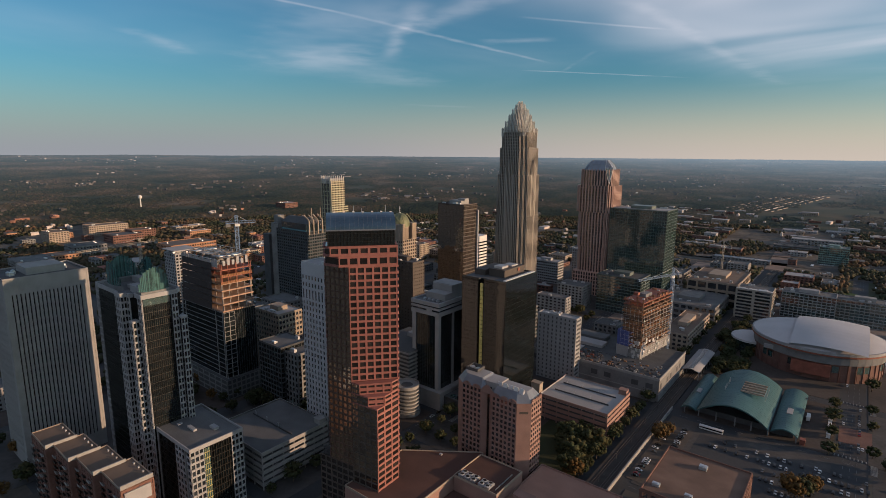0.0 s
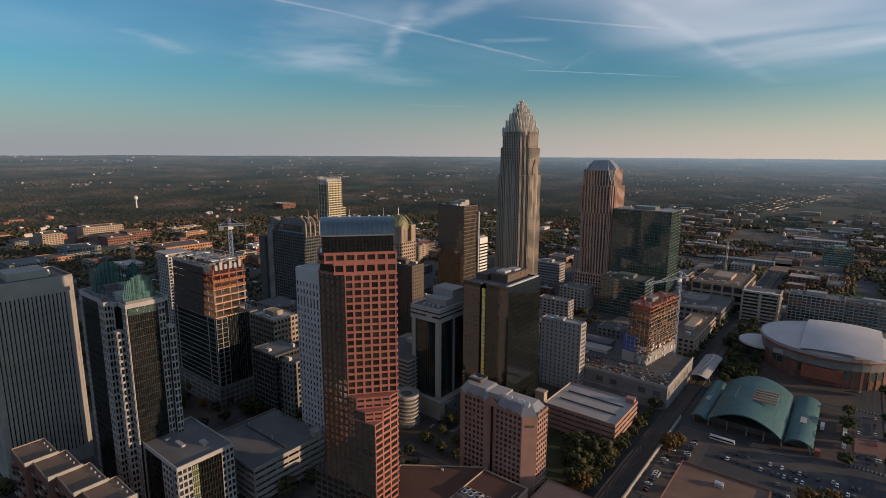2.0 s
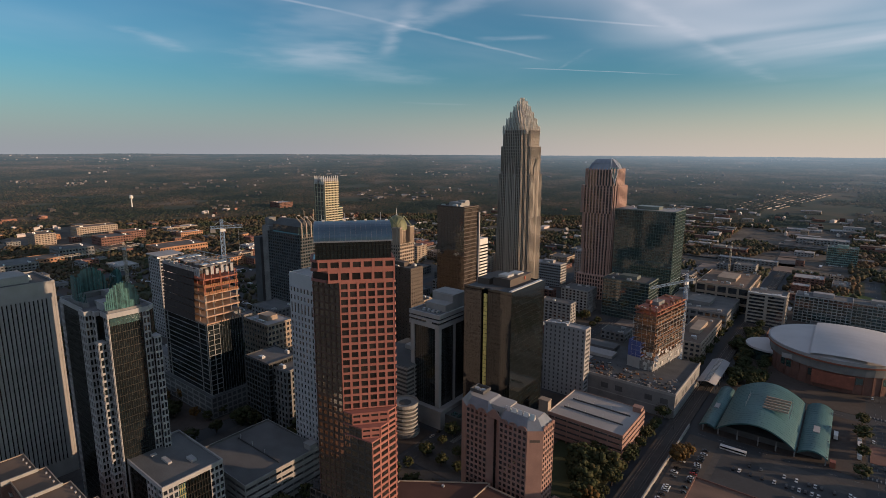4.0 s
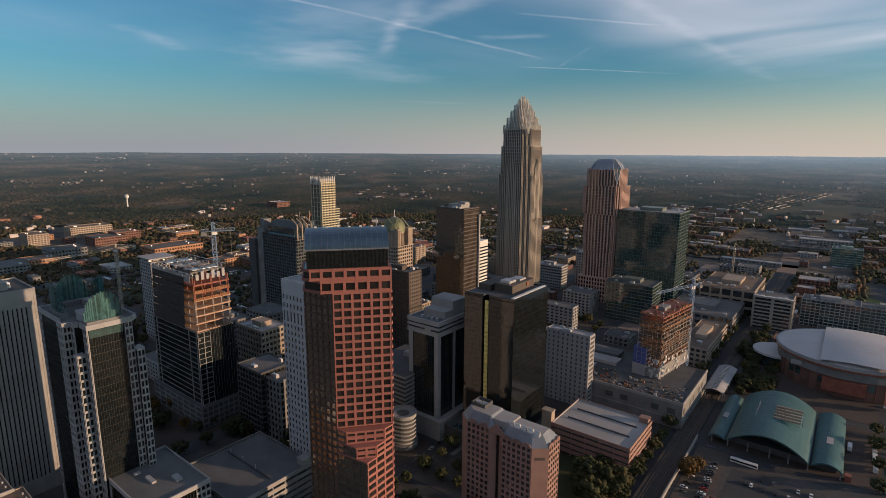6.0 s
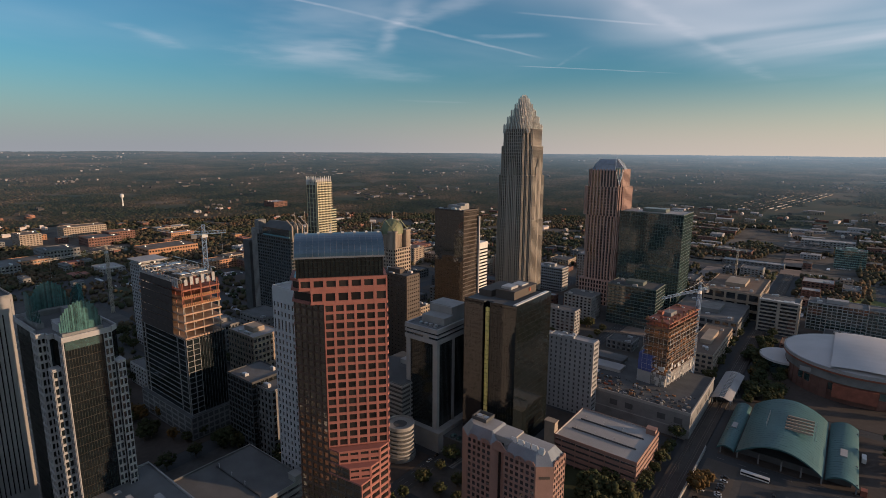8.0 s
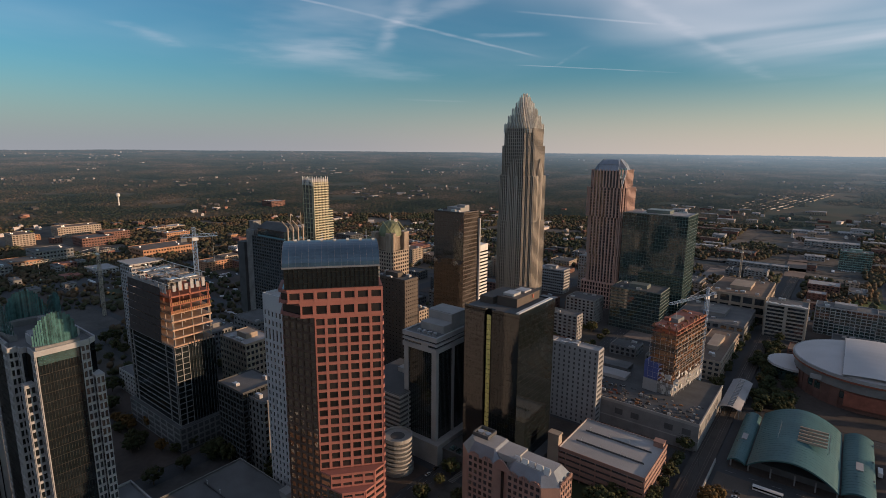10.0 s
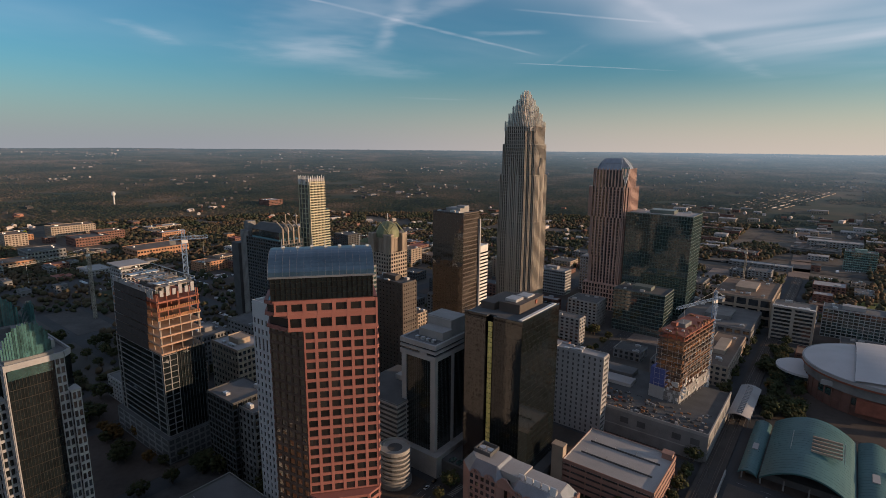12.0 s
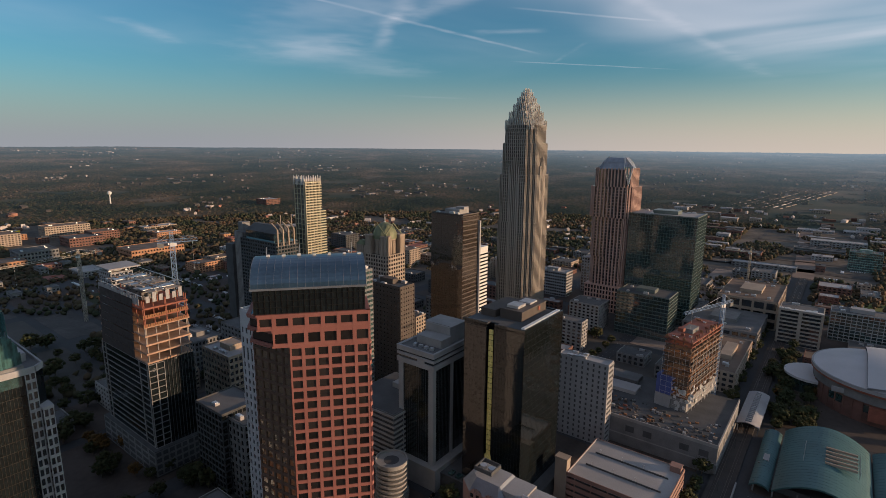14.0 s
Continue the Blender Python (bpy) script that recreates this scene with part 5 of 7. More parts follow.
def domed_tower():
    t = thing("office_tower", "tan stone tower with corner turrets and a green copper dome", "skyscraper", -389, 528, top=110, size=(.98, .98, 1))
    W, D, Z = 27, 27, 104
    p = rect(-W, 0, 0, D)
    part("core", Geo().prism(inset(p, .5), 0, Z), GLASS, t)
    g, s = Geo(), Geo()
    for fr, wd in frames(p)[:2]:
        facade(t, g, fr, wd, 0, Z, 8, 27, 1.3, 1.6, GLASS, .35, store=s)
    part("stone_wall", g, TAN, t)
    part("glazing", s, GLASS, t, kind="stuff")
    for x, y in ((-W + 3.4, 3.4), (-3.4, 3.4), (-3.4, D - 3.4), (-W + 3.4, D - 3.4)):
        q = rect(x - 3.6, x + 3.6, y - 3.6, y + 3.6)
        gg = Geo().prism(inset(q, .4), Z, 119)
        for fr, wd in frames(q):
            mullions(gg, fr, wd, Z - 1, 121, 4, 1.3, .1)
        gg.prism(inset(q, -.3), 120.5, 122)
        part("turret", gg, TAN, t, kind="stuff")
    dr = round_poly(10.5, 10.5, 16, -W / 2, D / 2)
    gg = Geo().prism(inset(dr, .6), Z, 117)
    for fr, wd in frames(dr):
        mullions(gg, fr, wd, Z, 118, 2, 1.2, .2)
    gg.prism(inset(dr, -.5), 117, 118.5)
    part("drum", gg, TAN, t)
    pv = rect(-W - 15, -W - 3, 2, 16)
    gg = Geo().prism(inset(pv, .4), 0, 110)
    for fr, wd in frames(pv)[:2]:
        mullions(gg, fr, wd, 0, 111, 4, 1.4, .2)
        bands(gg, fr, wd, 0, 111, 28, 1.2, .1)
    part("side_pavilion", gg, TAN, t, "tan stone side pavilion")
    part("pavilion_roof", Geo().prism(inset(pv, -.6), 111, 115, rect(-W - 10, -W - 8, 2, 16)), COPPER, t)
    n, k0 = 16, 0
    v = Geo()
    rings = [(12.2 * math.cos(a), 118.5 + 15 * math.sin(a)) for a in [i * math.pi / 2 / 7 for i in range(8)]]
    for r, z in rings:
        v.v += [(-W / 2 + max(r, .4) * math.cos(2 * math.pi * i / n), D / 2 + max(r, .4) * math.sin(2 * math.pi * i / n), z) for i in range(n)]
    v.f += [(k * n + i, k * n + (i + 1) % n, (k + 1) * n + (i + 1) % n, (k + 1) * n + i) for k in range(7) for i in range(n)]
    part("dome", v, COPPER, t, "weathered green copper dome")
    g = Geo()
    for sx in (-1, 1):
        g.beam((-W / 2 + sx * 13, D / 2 - 11, 121), (-W / 2, D / 2 - 11, 133.5), .7)
        g.beam((-W / 2 + 11, D / 2 + sx * 13, 121), (-W / 2 + 11, D / 2, 133.5), .7)
    part("gable_rib", g, COPPER, t)
    part("spire", Geo().beam((-W / 2, D / 2, 131), (-W / 2, D / 2, 141), .5).prism(round_poly(1.2, 1.2, 8, -W / 2, D / 2), 131, 134), METAL, t)


domed_tower()


def finned_tower():
    t = thing("office_tower", "grey office tower with lit gable fins at its top", "skyscraper", -532, 525, top=100)
    W, D, Z = 60, 34, 103
    p = rect(-W, 0, 0, D)
    part("core", Geo().prism(inset(p, .4), 0, Z), GLASS_BLUE, t)
    g, s = Geo(), Geo()
    for fr, wd in frames(p)[:2]:
        facade(t, g, fr, wd, 0, Z, round(wd / 4.2), 26, 1.2, 1.6, GLASS_BLUE, .3, store=s)
    part("wall", g, DARK_CONC, t)
    part("glazing", s, GLASS_BLUE, t, kind="stuff")
    part("upper_storey", Geo().box(-54, -6, 4, D - 4, Z, 112), GLASS_BLUE, t)
    part("roof_slope", Geo().prism(rect(-54, -2, 3, D - 3), 112, 119, rect(-50, -6, 14, 20)), ROOF_DARK, t)
    for i in range(4):
        y = 4 + i * 8
        gg = Geo().beam((0, y, Z - 4), (0, y, 117), 1.6).beam((0, y, 117), (-9, y, 123), 1.3).beam((-3, y, 118), (-3, y, 132 if i in (1, 3) else 120), .7)
        part("gable_fin", gg, TAN, t, "tan stone fin")
    part("service_tower", Geo().box(-W - 16, -W - 2, 4, 24, 0, 108).box(-W - 14, -W - 6, 8, 20, 108, 118), CONC, t)
    g = Geo()
    for fr, wd in frames(rect(-W - 16, -W - 2, 4, 24))[:2]:
        mullions(g, fr, wd, 0, 107, 6, 1.0, .4)
    part("ribs", g, PALE, t)
    part("side_block", Geo().box(-W - 30, -W - 17, 0, 26, 0, 92), DARK_CONC, t)


finned_tower()

CREAM = mat("cream_render", (0.42, 0.375, 0.255), .7, vary=.15)


def slim_condo():
    t = thing("apartment_tower", "tall slim glass apartment tower with white balconies and roof fins", "apartment building", -562, 600, top=150)
    W, D = 17, 31
    p = rect(-W, 0, 0, D)
    part("glazing", Geo().prism(inset(p, .4), 0, 163), GLASS_GREEN, t, "dark green glass")
    for i in range(50):
        z = 4 + i * 3.2
        part("balcony_slab", Geo().box(-1.2, 1.6, 1.0, D - (0 if z < 128 else 2.5), z, z + 1.35), CREAM, t)
        if z < 128:
            part("balcony_slab", Geo().box(-1.2, 1.6, D + .1, D + 4.5, z, z + 1.3), CREAM, t)
    part("wing", Geo().box(-W + 2, .2, D, D + 4.2, 0, 128), GLASS_GREEN, t)
    g = Geo()
    for s in (1.2, 7, 13, 19, 25):
        g.box(-1.0, 1.8, s - .4, s + .4, 0, 163)
    for s in (-W + .5, -12, -6, -.6):
        g.box(s - .4, s + .4, -.25, .5, 0, 163)
    for z in range(4, 162, 6):
        g.box(-W, 0, -.12, .3, z, z + .5)
    part("pier", g, CREAM, t)
    for fr, wd in frames(inset(p, -.4))[:2]:
        for i in range(8):
            gg = Geo().fbox(fr, wd * i / 8 + .3, wd * i / 8 + 1.0, 159, 170 - (i % 2), -.4, .1)
            part("roof_fin", gg, WHITE_PAINT, t, "white upright roof fin")
    part("roof", Geo().prism(inset(p, 1.0), 163, 166), ROOF_WHITE, t)


slim_condo()
grid_tower("office_building", "dark brick mid-rise with lit corner windows", -331, 470, 37, 20, 93, BROWN, GLASS, 26, 10, 6, 2.2, 2.2, seed=32, roof=ROOF_DARK)
grid_tower("office_building", "grey stepped mid-rise office block", -318, 540, 34, 26, 66, CONC, GLASS, 21, 9, 7, 1.3, 1.6, seed=33, roof=ROOF_GREY)
grid_tower("office_building", "teal glass and concrete office block behind the vaulted tower", -338, 420, 30, 24, 113, CONC, GLASS_GREEN, 30, 9, 6, .3, 1.7, seed=34, roof=ROOF_WHITE)
curtain_tower("office_building", "green glass office block with pale floor bands", -172, 735, 52, 42, 48, GLASS_GREEN, mat("pale_green_band", (0.10, 0.12, 0.11), 0.6), 12, 14, 12, 0.8, 0.15, 35, ROOF_DARK)
grid_tower("office_building", "small office block with a curved bright gable", -245, 560, 30, 24, 38, CONC, GLASS_GREEN, 9, 8, 7, .6, 1.6, seed=36, roof=ROOF_GREY)
grid_tower("office_building", "white mid-rise with square windows behind the tall tower", -292, 905, 30, 26, 50, WHITE, GLASS, 12, 8, 7, 1.5, 1.7, seed=37, roof=ROOF_WHITE)
grid_tower("office_building", "white rounded mid-rise offices", -330, 860, 44, 24, 34, WHITE, GLASS, 8, 14, 7, .8, 2.0, seed=38, roof=ROOF_WHITE)
grid_tower("office_building", "sunlit tan office slab far behind the tower", -372, 1190, 20, 16, 66, TAN, GLASS, 16, 5, 4, 1.6, 1.8, seed=39)
grid_tower("office_building", "dark office block under a wide pale roof edge", -335.3, 299.4, 27, 30, 52, DARK_CONC, GLASS_BLACK, 13, 8, 8, .5, 1.0, seed=40, roof=ROOF_GREY, pent=False, units=2)
grid_tower("office_building", "pale office block with tall square windows", -319.3, 301.7, 15, 34, 49, CONC, GLASS_BLACK, 11, 4, 8, 1.7, 1.5, seed=41, roof=ROOF_GREY, pent=False, units=2)
grid_tower("office_building", "tan mid-rise with a white pitched skylight", -403.5, 359.4, 34, 30, 54, TAN, GLASS, 11, 9, 7, 1.5, 2.1, seed=42, roof=ROOF_WHITE)
_o = grid_tower("apartment_tower", "white apartment tower with square windows and a flat canopy roof", -600, 388, 24, 22, 87, WHITE, GLASS, 24, 6, 5, 1.5, 1.4, seed=43, roof=ROOF_WHITE, category="apartment building")
part("canopy_roof", Geo().box(-26, 2, -2, 30, 90.5, 91.6).box(-22, -21, 2, 3, 87, 90.5).box(-3, -2, 2, 3, 87, 90.5).box(-3, -2, 20, 21, 87, 90.5), ROOF_WHITE, _o, "flat pale canopy roof on posts")
grid_tower("office_building", "grey office building near the unfinished tower", -500, 400, 34, 30, 36, CONC, GLASS, 8, 9, 8, 1.4, 1.8, seed=44)

# ---- right side of the city ----
grid_tower("court_building", "tan stone civic block with large square bays", -74, 846, 58, 112, 33, TAN, GLASS, 3, 5, 9, 2.4, 3.4, seed=51, roof=ROOF_BROWN, units=8)
grid_tower("warehouse_block", "grey low block with flat dark roof", -88, 751, 66, 94, 20, CONC, GLASS, 3, 9, 12, 2.2, 3.0, seed=52, roof=ROOF_GREY, units=7)
grid_tower("brick_block", "tan brick low block with brown roof", -96, 625, 24, 112, 19, TAN, GLASS, 4, 5, 12, 1.9, 2.2, seed=53, roof=ROOF_BROWN, units=3)
_o = grid_tower("office_building", "tan stone office block with ribbon windows and torn white roof sheeting", -32, 795, 36, 36, 38, GRANITE, GLASS, 9, 2, 2, 3.0, 1.7, seed=54, roof=ROOF_GREY, proud=.5, pent=False)
for _i in range(16):
    _x, _s = -36 + _i * 2.2, RNG.uniform(.8, 1.8)
    part("roof_sheet", Geo().prism([(_x, .4), (_x + 2 * _s, .2), (_x + 1.8 * _s, 4 + _s), (_x - .4, 3.2 + _s * 1.5)], 38.2, 38.9 + RNG.random()), WHITE_PAINT, _o, "torn white roof sheet")
grid_tower("apartment_block", "grey glass and white-gridded apartment block", 34, 838, 52, 30, 32, WHITE, GLASS_GREEN, 9, 12, 7, .6, .8, seed=55, roof=ROOF_GREY, category="apartment building")
grid_tower("apartment_block", "dark glass apartment block with pale slab edges", 92, 838, 52, 30, 30, PALE, GLASS_GREEN, 8, 12, 7, .5, 1.0, seed=56, roof=ROOF_GREY, category="apartment building")
curtain_tower("office_building", "green glass mid-rise on the edge of downtown", 62, 1297, 42, 30, 33, GLASS_GREEN, mat("green_band", (0.22, 0.30, 0.26), 0.5), 8, 14, 9, .8, .2, 57, ROOF_GREY)
deck_garage("parking_garage", "long grey parking deck at the edge of downtown", 18, 1440, 78, 36, 11, CONC, 3, ROOF_GREY, 1)

ARENA_ROOF = mat("bright_membrane", (0.44, 0.425, 0.425), 0.7, vary=0.14, scale=0.03)


def arena():
    t = thing("sports_arena", "oval arena with a pale domed roof and brick base", "arena", 16, 670, top=28, size=(1, 1, 1))
    RX, RY = 54, 53
    base = round_poly(RX * .97, RY * .97, 48)
    part("base_wall", Geo().prism(base, 0, 17), BRICK, t)
    part("upper_wall", Geo().prism(round_poly(RX, RY, 48), 17, 26), CONC, t)
    g = Geo()
    for i, (fr, wd) in enumerate(frames(base)):
        g.fbox(fr, 0, .8, 0, 17, -.2, .7)
        if i % 4:
            g.fbox(fr, 1.6, wd - .8, 3, 7.5, -.2, .25)
    part("pier", g, BRICK, t, kind="stuff")
    gl = Geo()
    for i, (fr, wd) in enumerate(frames(base)):
        if i % 4 in (1, 2):
            gl.fbox(fr, 1.2, wd - .4, 9, 15, -.2, .3)
    part("glazing", gl, GLASS_GREEN, t, kind="stuff")
    part("roof_rim", Geo().prism(round_poly(RX + 2, RY + 2, 64), 26, 28.5), WHITE, t, "pale roof rim")
    part("rim_stripe", Geo().prism(round_poly(RX + 2.1, RY + 2.1, 64), 24.5, 25.9), STEEL_RED, t, "dark red stripe")
    # low dome of the bowl
    v, n = Geo(), 64
    rr = [(1 - k / 7.0) for k in range(8)]
    for r in rr:
        z = 28.4 + 8.5 * (1 - r * r)
        v.v += [((RX + 1) * max(r, .002) * math.cos(2 * math.pi * i / n), (RY + 1) * max(r, .002) * math.sin(2 * math.pi * i / n), z) for i in range(n)]
    v.f += [(k * n + i, k * n + (i + 1) % n, (k + 1) * n + (i + 1) % n, (k + 1) * n + i) for k in range(7) for i in range(n)]
    part("dome_roof", v, ARENA_ROOF, t, "pale membrane dome")
    # the raised cylindrical roof panel across the middle
    v, m = Geo(), 14
    for y in range(15):
        yy = -53 + 106 * y / 14
        for i in range(m + 1):
            x = -19 + 58 * i / m
            v.v.append((x, yy, 30.2 + 8.0 * (1 - (yy / 54) ** 2) + 1.8 * (1 - ((x - 10) / 29) ** 2)))
    v.f += [(y * (m + 1) + i, y * (m + 1) + i + 1, (y + 1) * (m + 1) + i + 1, (y + 1) * (m + 1) + i) for y in range(14) for i in range(m)]
    part("roof_panel", v, ARENA_ROOF, t, "raised pale roof panel")
    g = Geo()
    for x in (-19, 39):
        for y in range(14):
            ya, yb = -53 + 106 * y / 14, -53 + 106 * (y + 1) / 14
            za, zb = 28.2 + 8.0 * (1 - (ya / 54) ** 2), 28.2 + 8.0 * (1 - (yb / 54) ** 2)
            k0 = len(g.v)
            g.v += [(x, ya, za), (x, yb, zb), (x, yb, zb + 2.0), (x, ya, za + 2.0)]
            g.f.append((k0, k0 + 1, k0 + 2, k0 + 3))
    part("roof_step", g, DARK_CONC, t)
    part("entrance_drum", Geo().prism(round_poly(20, 20, 32, -52, 2), 0, 12), GLASS_GREEN, t, "glazed entrance drum")
    part("drum_roof", Geo().prism(round_poly(22, 22, 40, -53, 1), 12, 14), ARENA_ROOF, t, "pale drum roof")
    part("entry_panel", Geo().box(-16, 14, -54.5, -50, 5, 16), STEEL_RED, t, "red entry panel")
    part("screen_sign", Geo().box(-40, -32, -42.6, -41.5, 18, 22), WHITE, t, "small unlettered sign panel")


arena()


def transit_centre():
    t = thing("transit_hall", "teal metal vaulted bus station hall with side vaults", "bus station", -34, 468, top=12)

    def vault(x0, x1, y0, y1, z0, rise, name, lean=0.0):
        n = 16
        prof = [(x0 + (x1 - x0) * i / n, z0 + rise * math.sin(math.pi * i / n) ** .85 + lean * i / n) for i in range(n + 1)]
        v = Geo()
        segs = 10
        for c in range(segs + 1):
            v.v += [(x, y0 + (y1 - y0) * c / segs, z) for x, z in prof]
        v.f += [(c * (n + 1) + i, (c + 1) * (n + 1) + i, (c + 1) * (n + 1) + i + 1, c * (n + 1) + i + 1) for c in range(segs) for i in range(n)]
        for y in (y0, y1):
            k0 = len(v.v)
            v.v += [(x, y, z - 1.0) for x, z in prof] + [(x, y, z) for x, z in prof]
            v.f += [(k0 + i, k0 + i + 1, k0 + n + 2 + i, k0 + n + 1 + i) for i in range(n)]
        part(name, v, TEAL, t, "teal standing-seam vault")
        s = Geo()
        for c in range(0, 25):
            y = y0 + (y1 - y0) * c / 24
            for i in range(n):
                s.beam((prof[i][0], y, prof[i][1] + .04), (prof[i + 1][0], y, prof[i + 1][1] + .02), .08)
        part(name + "_seam", s, TEAL, t, kind="stuff")
    vault(-24, 20.5, -4, 95, 7, 10.5, "main_vault")
    vault(-35, -25, -1, 90, 5, 2.6, "side_vault")
    vault(21.5, 37, 0, 99, 5.5, 3.6, "side_vault")
    for i in range(5):
        y = 34 + i * 6
        part("skylight", Geo().box(-2, 13, y, y + 1.2, 17.2, 18.6), TAN, t, "sunlit roof monitor")
    for x in (-12, 14):
        for i in range(5):
            y = 34 + i * 6
            part("vent_post", Geo().beam((x, y, 14), (x, y, 19), .35), METAL, t)
    part("roof_hatch", Geo().box(27.5, 31, 34, 46, 8.9, 9.7), ROOF_WHITE, t)
    part("roof_hatch", Geo().box(-31.5, -28.5, 34, 44, 7.3, 8.1), ROOF_WHITE, t)
    for x in (-33, -23.5, -12, 0, 10, 20, 36):
        for y in (2, 30, 60, 88):
            part("column", Geo().box(x - .4, x + .4, y - .4, y + .4, 0, 7), CONC, t)
    part("concourse", Geo().box(-32, 34, 10, 88, 0.15, 4.5), DARK_CONC, t)
    part("red_kiosk", Geo().box(38, 41, 2, 7, 0, 4), STEEL_RED, t)


transit_centre()


def station_canopy():
    t = thing("station_canopy", "pale curved railway platform canopy with a ribbed skylight", "railway station", -80, 551, top=10)
    n = 10
    v = Geo()
    prof = [(-7 + 14 * i / n, 8.2 + 2.2 * math.sin(math.pi * i / n)) for i in range(n + 1)]
    v.v += [(x, 0, z) for x, z in prof] + [(x, 74, z) for x, z in prof] + [(x, 0, z - .4) for x, z in prof] + [(x, 74, z - .4) for x, z in prof]
    for k in (0, 2 * (n + 1)):
        v.f += [(k + i, k + n + 1 + i, k + n + 2 + i, k + i + 1) for i in range(n)]
    part("canopy", v, ROOF_WHITE, t)
    for i in range(18):
        part("skylight", Geo().box(-1.8, 1.8, 3 + i * 3.8, 5.4 + i * 3.8, 10.2, 10.55), GLASS_BLACK, t)
    for i in range(6):
        for x in (-6, 6):
            part("post", Geo().box(x - .25, x + .25, 3 + i * 13, 3.5 + i * 13, 0, 8.6), METAL, t)


station_canopy()


def south_roofs():
    t = thing("convention_block", "low brick block with dark terracotta roofs round the hotel", "building", -124, 262, top=24)
    west = [(-63.5, -60), (-25.7, -60), (-25.7, 25), (-27, 25), (-63.5, -8)]
    east = rect(-25.5, 0.5, -10, 21)
    low = rect(-25.5, 46, -40, -10.2)
    part("wall", Geo().prism(west, 0, 24.4), PINK, t)
    part("roof", Geo().prism(inset(west, .3), 24.4, 24.9), TERRA, t, "flat dark terracotta-coloured roof")
    part("parapet", Geo().ring(west, 24.2, 25.5, .45), TAN, t, "pale parapet edge")
    part("wall", Geo().prism(east, 0, 25.4), PINK, t)
    part("roof", Geo().prism(inset(east, .3), 25.4, 25.8), TERRA, t)
    part("parapet", Geo().ring(east, 25.2, 26.6, .4), TAN, t, "pale parapet edge")
    part("wall", Geo().prism(low, 0, 17), PINK, t)
    part("roof", Geo().prism(inset(low, .3), 17, 17.4), TERRA, t)
    part("wall", Geo().prism(rect(.6, 46, -10, 48), 0, 18.5), PINK, t)
    part("roof", Geo().prism(rect(.8, 45.8, -9.8, 47.8), 18.5, 19.0), SALMON, t, "salmon-coloured gravel roof")
    part("parapet", Geo().ring(rect(.6, 46, -10, 48), 18.7, 19.8, .45), PINK, t)
    g, s = Geo(), Geo()
    for poly in (west, low):
        for fr, wd in frames(poly)[:1]:
            facade(t, g, fr, wd, 2, 16, max(4, round(wd / 4)), 4, 1.2, 1.4, GLASS, .3, store=s)
    part("window_frame", g, PINK, t)
    part("glazing", s, GLASS, t, kind="stuff")
    for i in range(3):
        for j in range(2):
            roof_fan(t, -23.6 + i * 3.6, -8.6 + j * 3.6, 25.8)
    for i in range(2):
        for j in range(2):
            roof_fan(t, -11.4 + i * 3.6, -8.6 + j * 3.6, 25.8)
    part("roof_ladder", Geo().box(-2.4, -2.1, -6, 14, 25.8, 26.4), METAL, t)
    part("roof_vent", Geo().box(-44, -42.6, 4, 5.4, 24.9, 25.8), METAL, t)
    part("stair_house", Geo().box(4, 14, 2, 9, 19, 23), PINK, t)


def roof_fan(t, x, y, z):
    """A square cooling unit with a dark round fan in its top."""
    body = part("cooling_unit", Geo().box(x, x + 3.1, y, y + 3.1, z, z + 1.4), METAL, t)
    part("fan_ring", Geo().prism(round_poly(1.3, 1.3, 14, x + 1.55, y + 1.55), z + 1.4, z + 1.62), WHITE_PAINT, body)
    part("fan_grille", Geo().prism(round_poly(1.05, 1.05, 14, x + 1.55, y + 1.55), z + 1.62, z + 1.68), DARK_METAL, body)


south_roofs()
grid_tower("office_building", "brick-sided block with a brown gravel roof and rooftop plant", -15.5, 276, 39, 58, 36, BRICK, GLASS, 8, 9, 13, 1.8, 2.0, seed=61, roof=RUST_ROOF, units=3, pent=False)


def terrace():
    """Four stepped brick units with flat gravel roofs."""
    for i in range(4):
        a1 = -263.4 - i * 24.4
        t = thing("terrace_unit", "brick apartment unit with brown gravel roof and white parapet", "apartment building", a1, 151, top=42, group="terrace of apartments")
        p = rect(-22.8, 0, -17.5, 0)
        part("wall", Geo().prism(p, 0, 42), BRICK, t)
        g, s = Geo(), Geo()
        for fr, wd in frames(p):
            facade(t, g, fr, wd, 4, 41.5, max(4, round(wd / 3.6)), 12, 1.3, 1.2, GLASS, .3, store=s)
        part("brick_frame", g, BRICK, t)
        for r in range(11):
            for x in (-19.5, -11.5, -4.5):
                z = 5.6 + r * 3.12
                part("balcony", Geo().box(x - 1.7, x + 1.7, -19.0, -17.8, z, z + .25).box(x - 1.7, x + 1.7, -19.05, -18.9, z + .25, z + 1.25), DARK_METAL if (r + int(x)) % 3 else PALE, t)
        part("glazing", s, GLASS, t, kind="stuff")
        part("roof", Geo().prism(inset(p, .3), 42, 42.5), ROOF_BROWN, t)
        part("parapet", Geo().ring(p, 41.6, 43.0, .4), TAN, t)
        part("party_wall", Geo().box(-.5, .2, -17.5, 0, 42, 44.2), PALE, t)
        for k in range(3):
            part("roof_vent", Geo().box(-17 + k * 5, -16.2 + k * 5, -2.5, -1.7, 42.5, 43.4), METAL, t)
        if i == 0:
            part("gable_wall", Geo().box(0.3, .9, -16, -2, 33, 40), WHITE, t)


terrace()


# ---- streets and blocks ----
def slab(name, poly_ab, z0, z1, material, label, kind="structure"):
    g = Geo().prism([street_xy(a, b) for a, b in poly_ab], z0, z1)
    return solid(name, g, material, label, kind=kind)


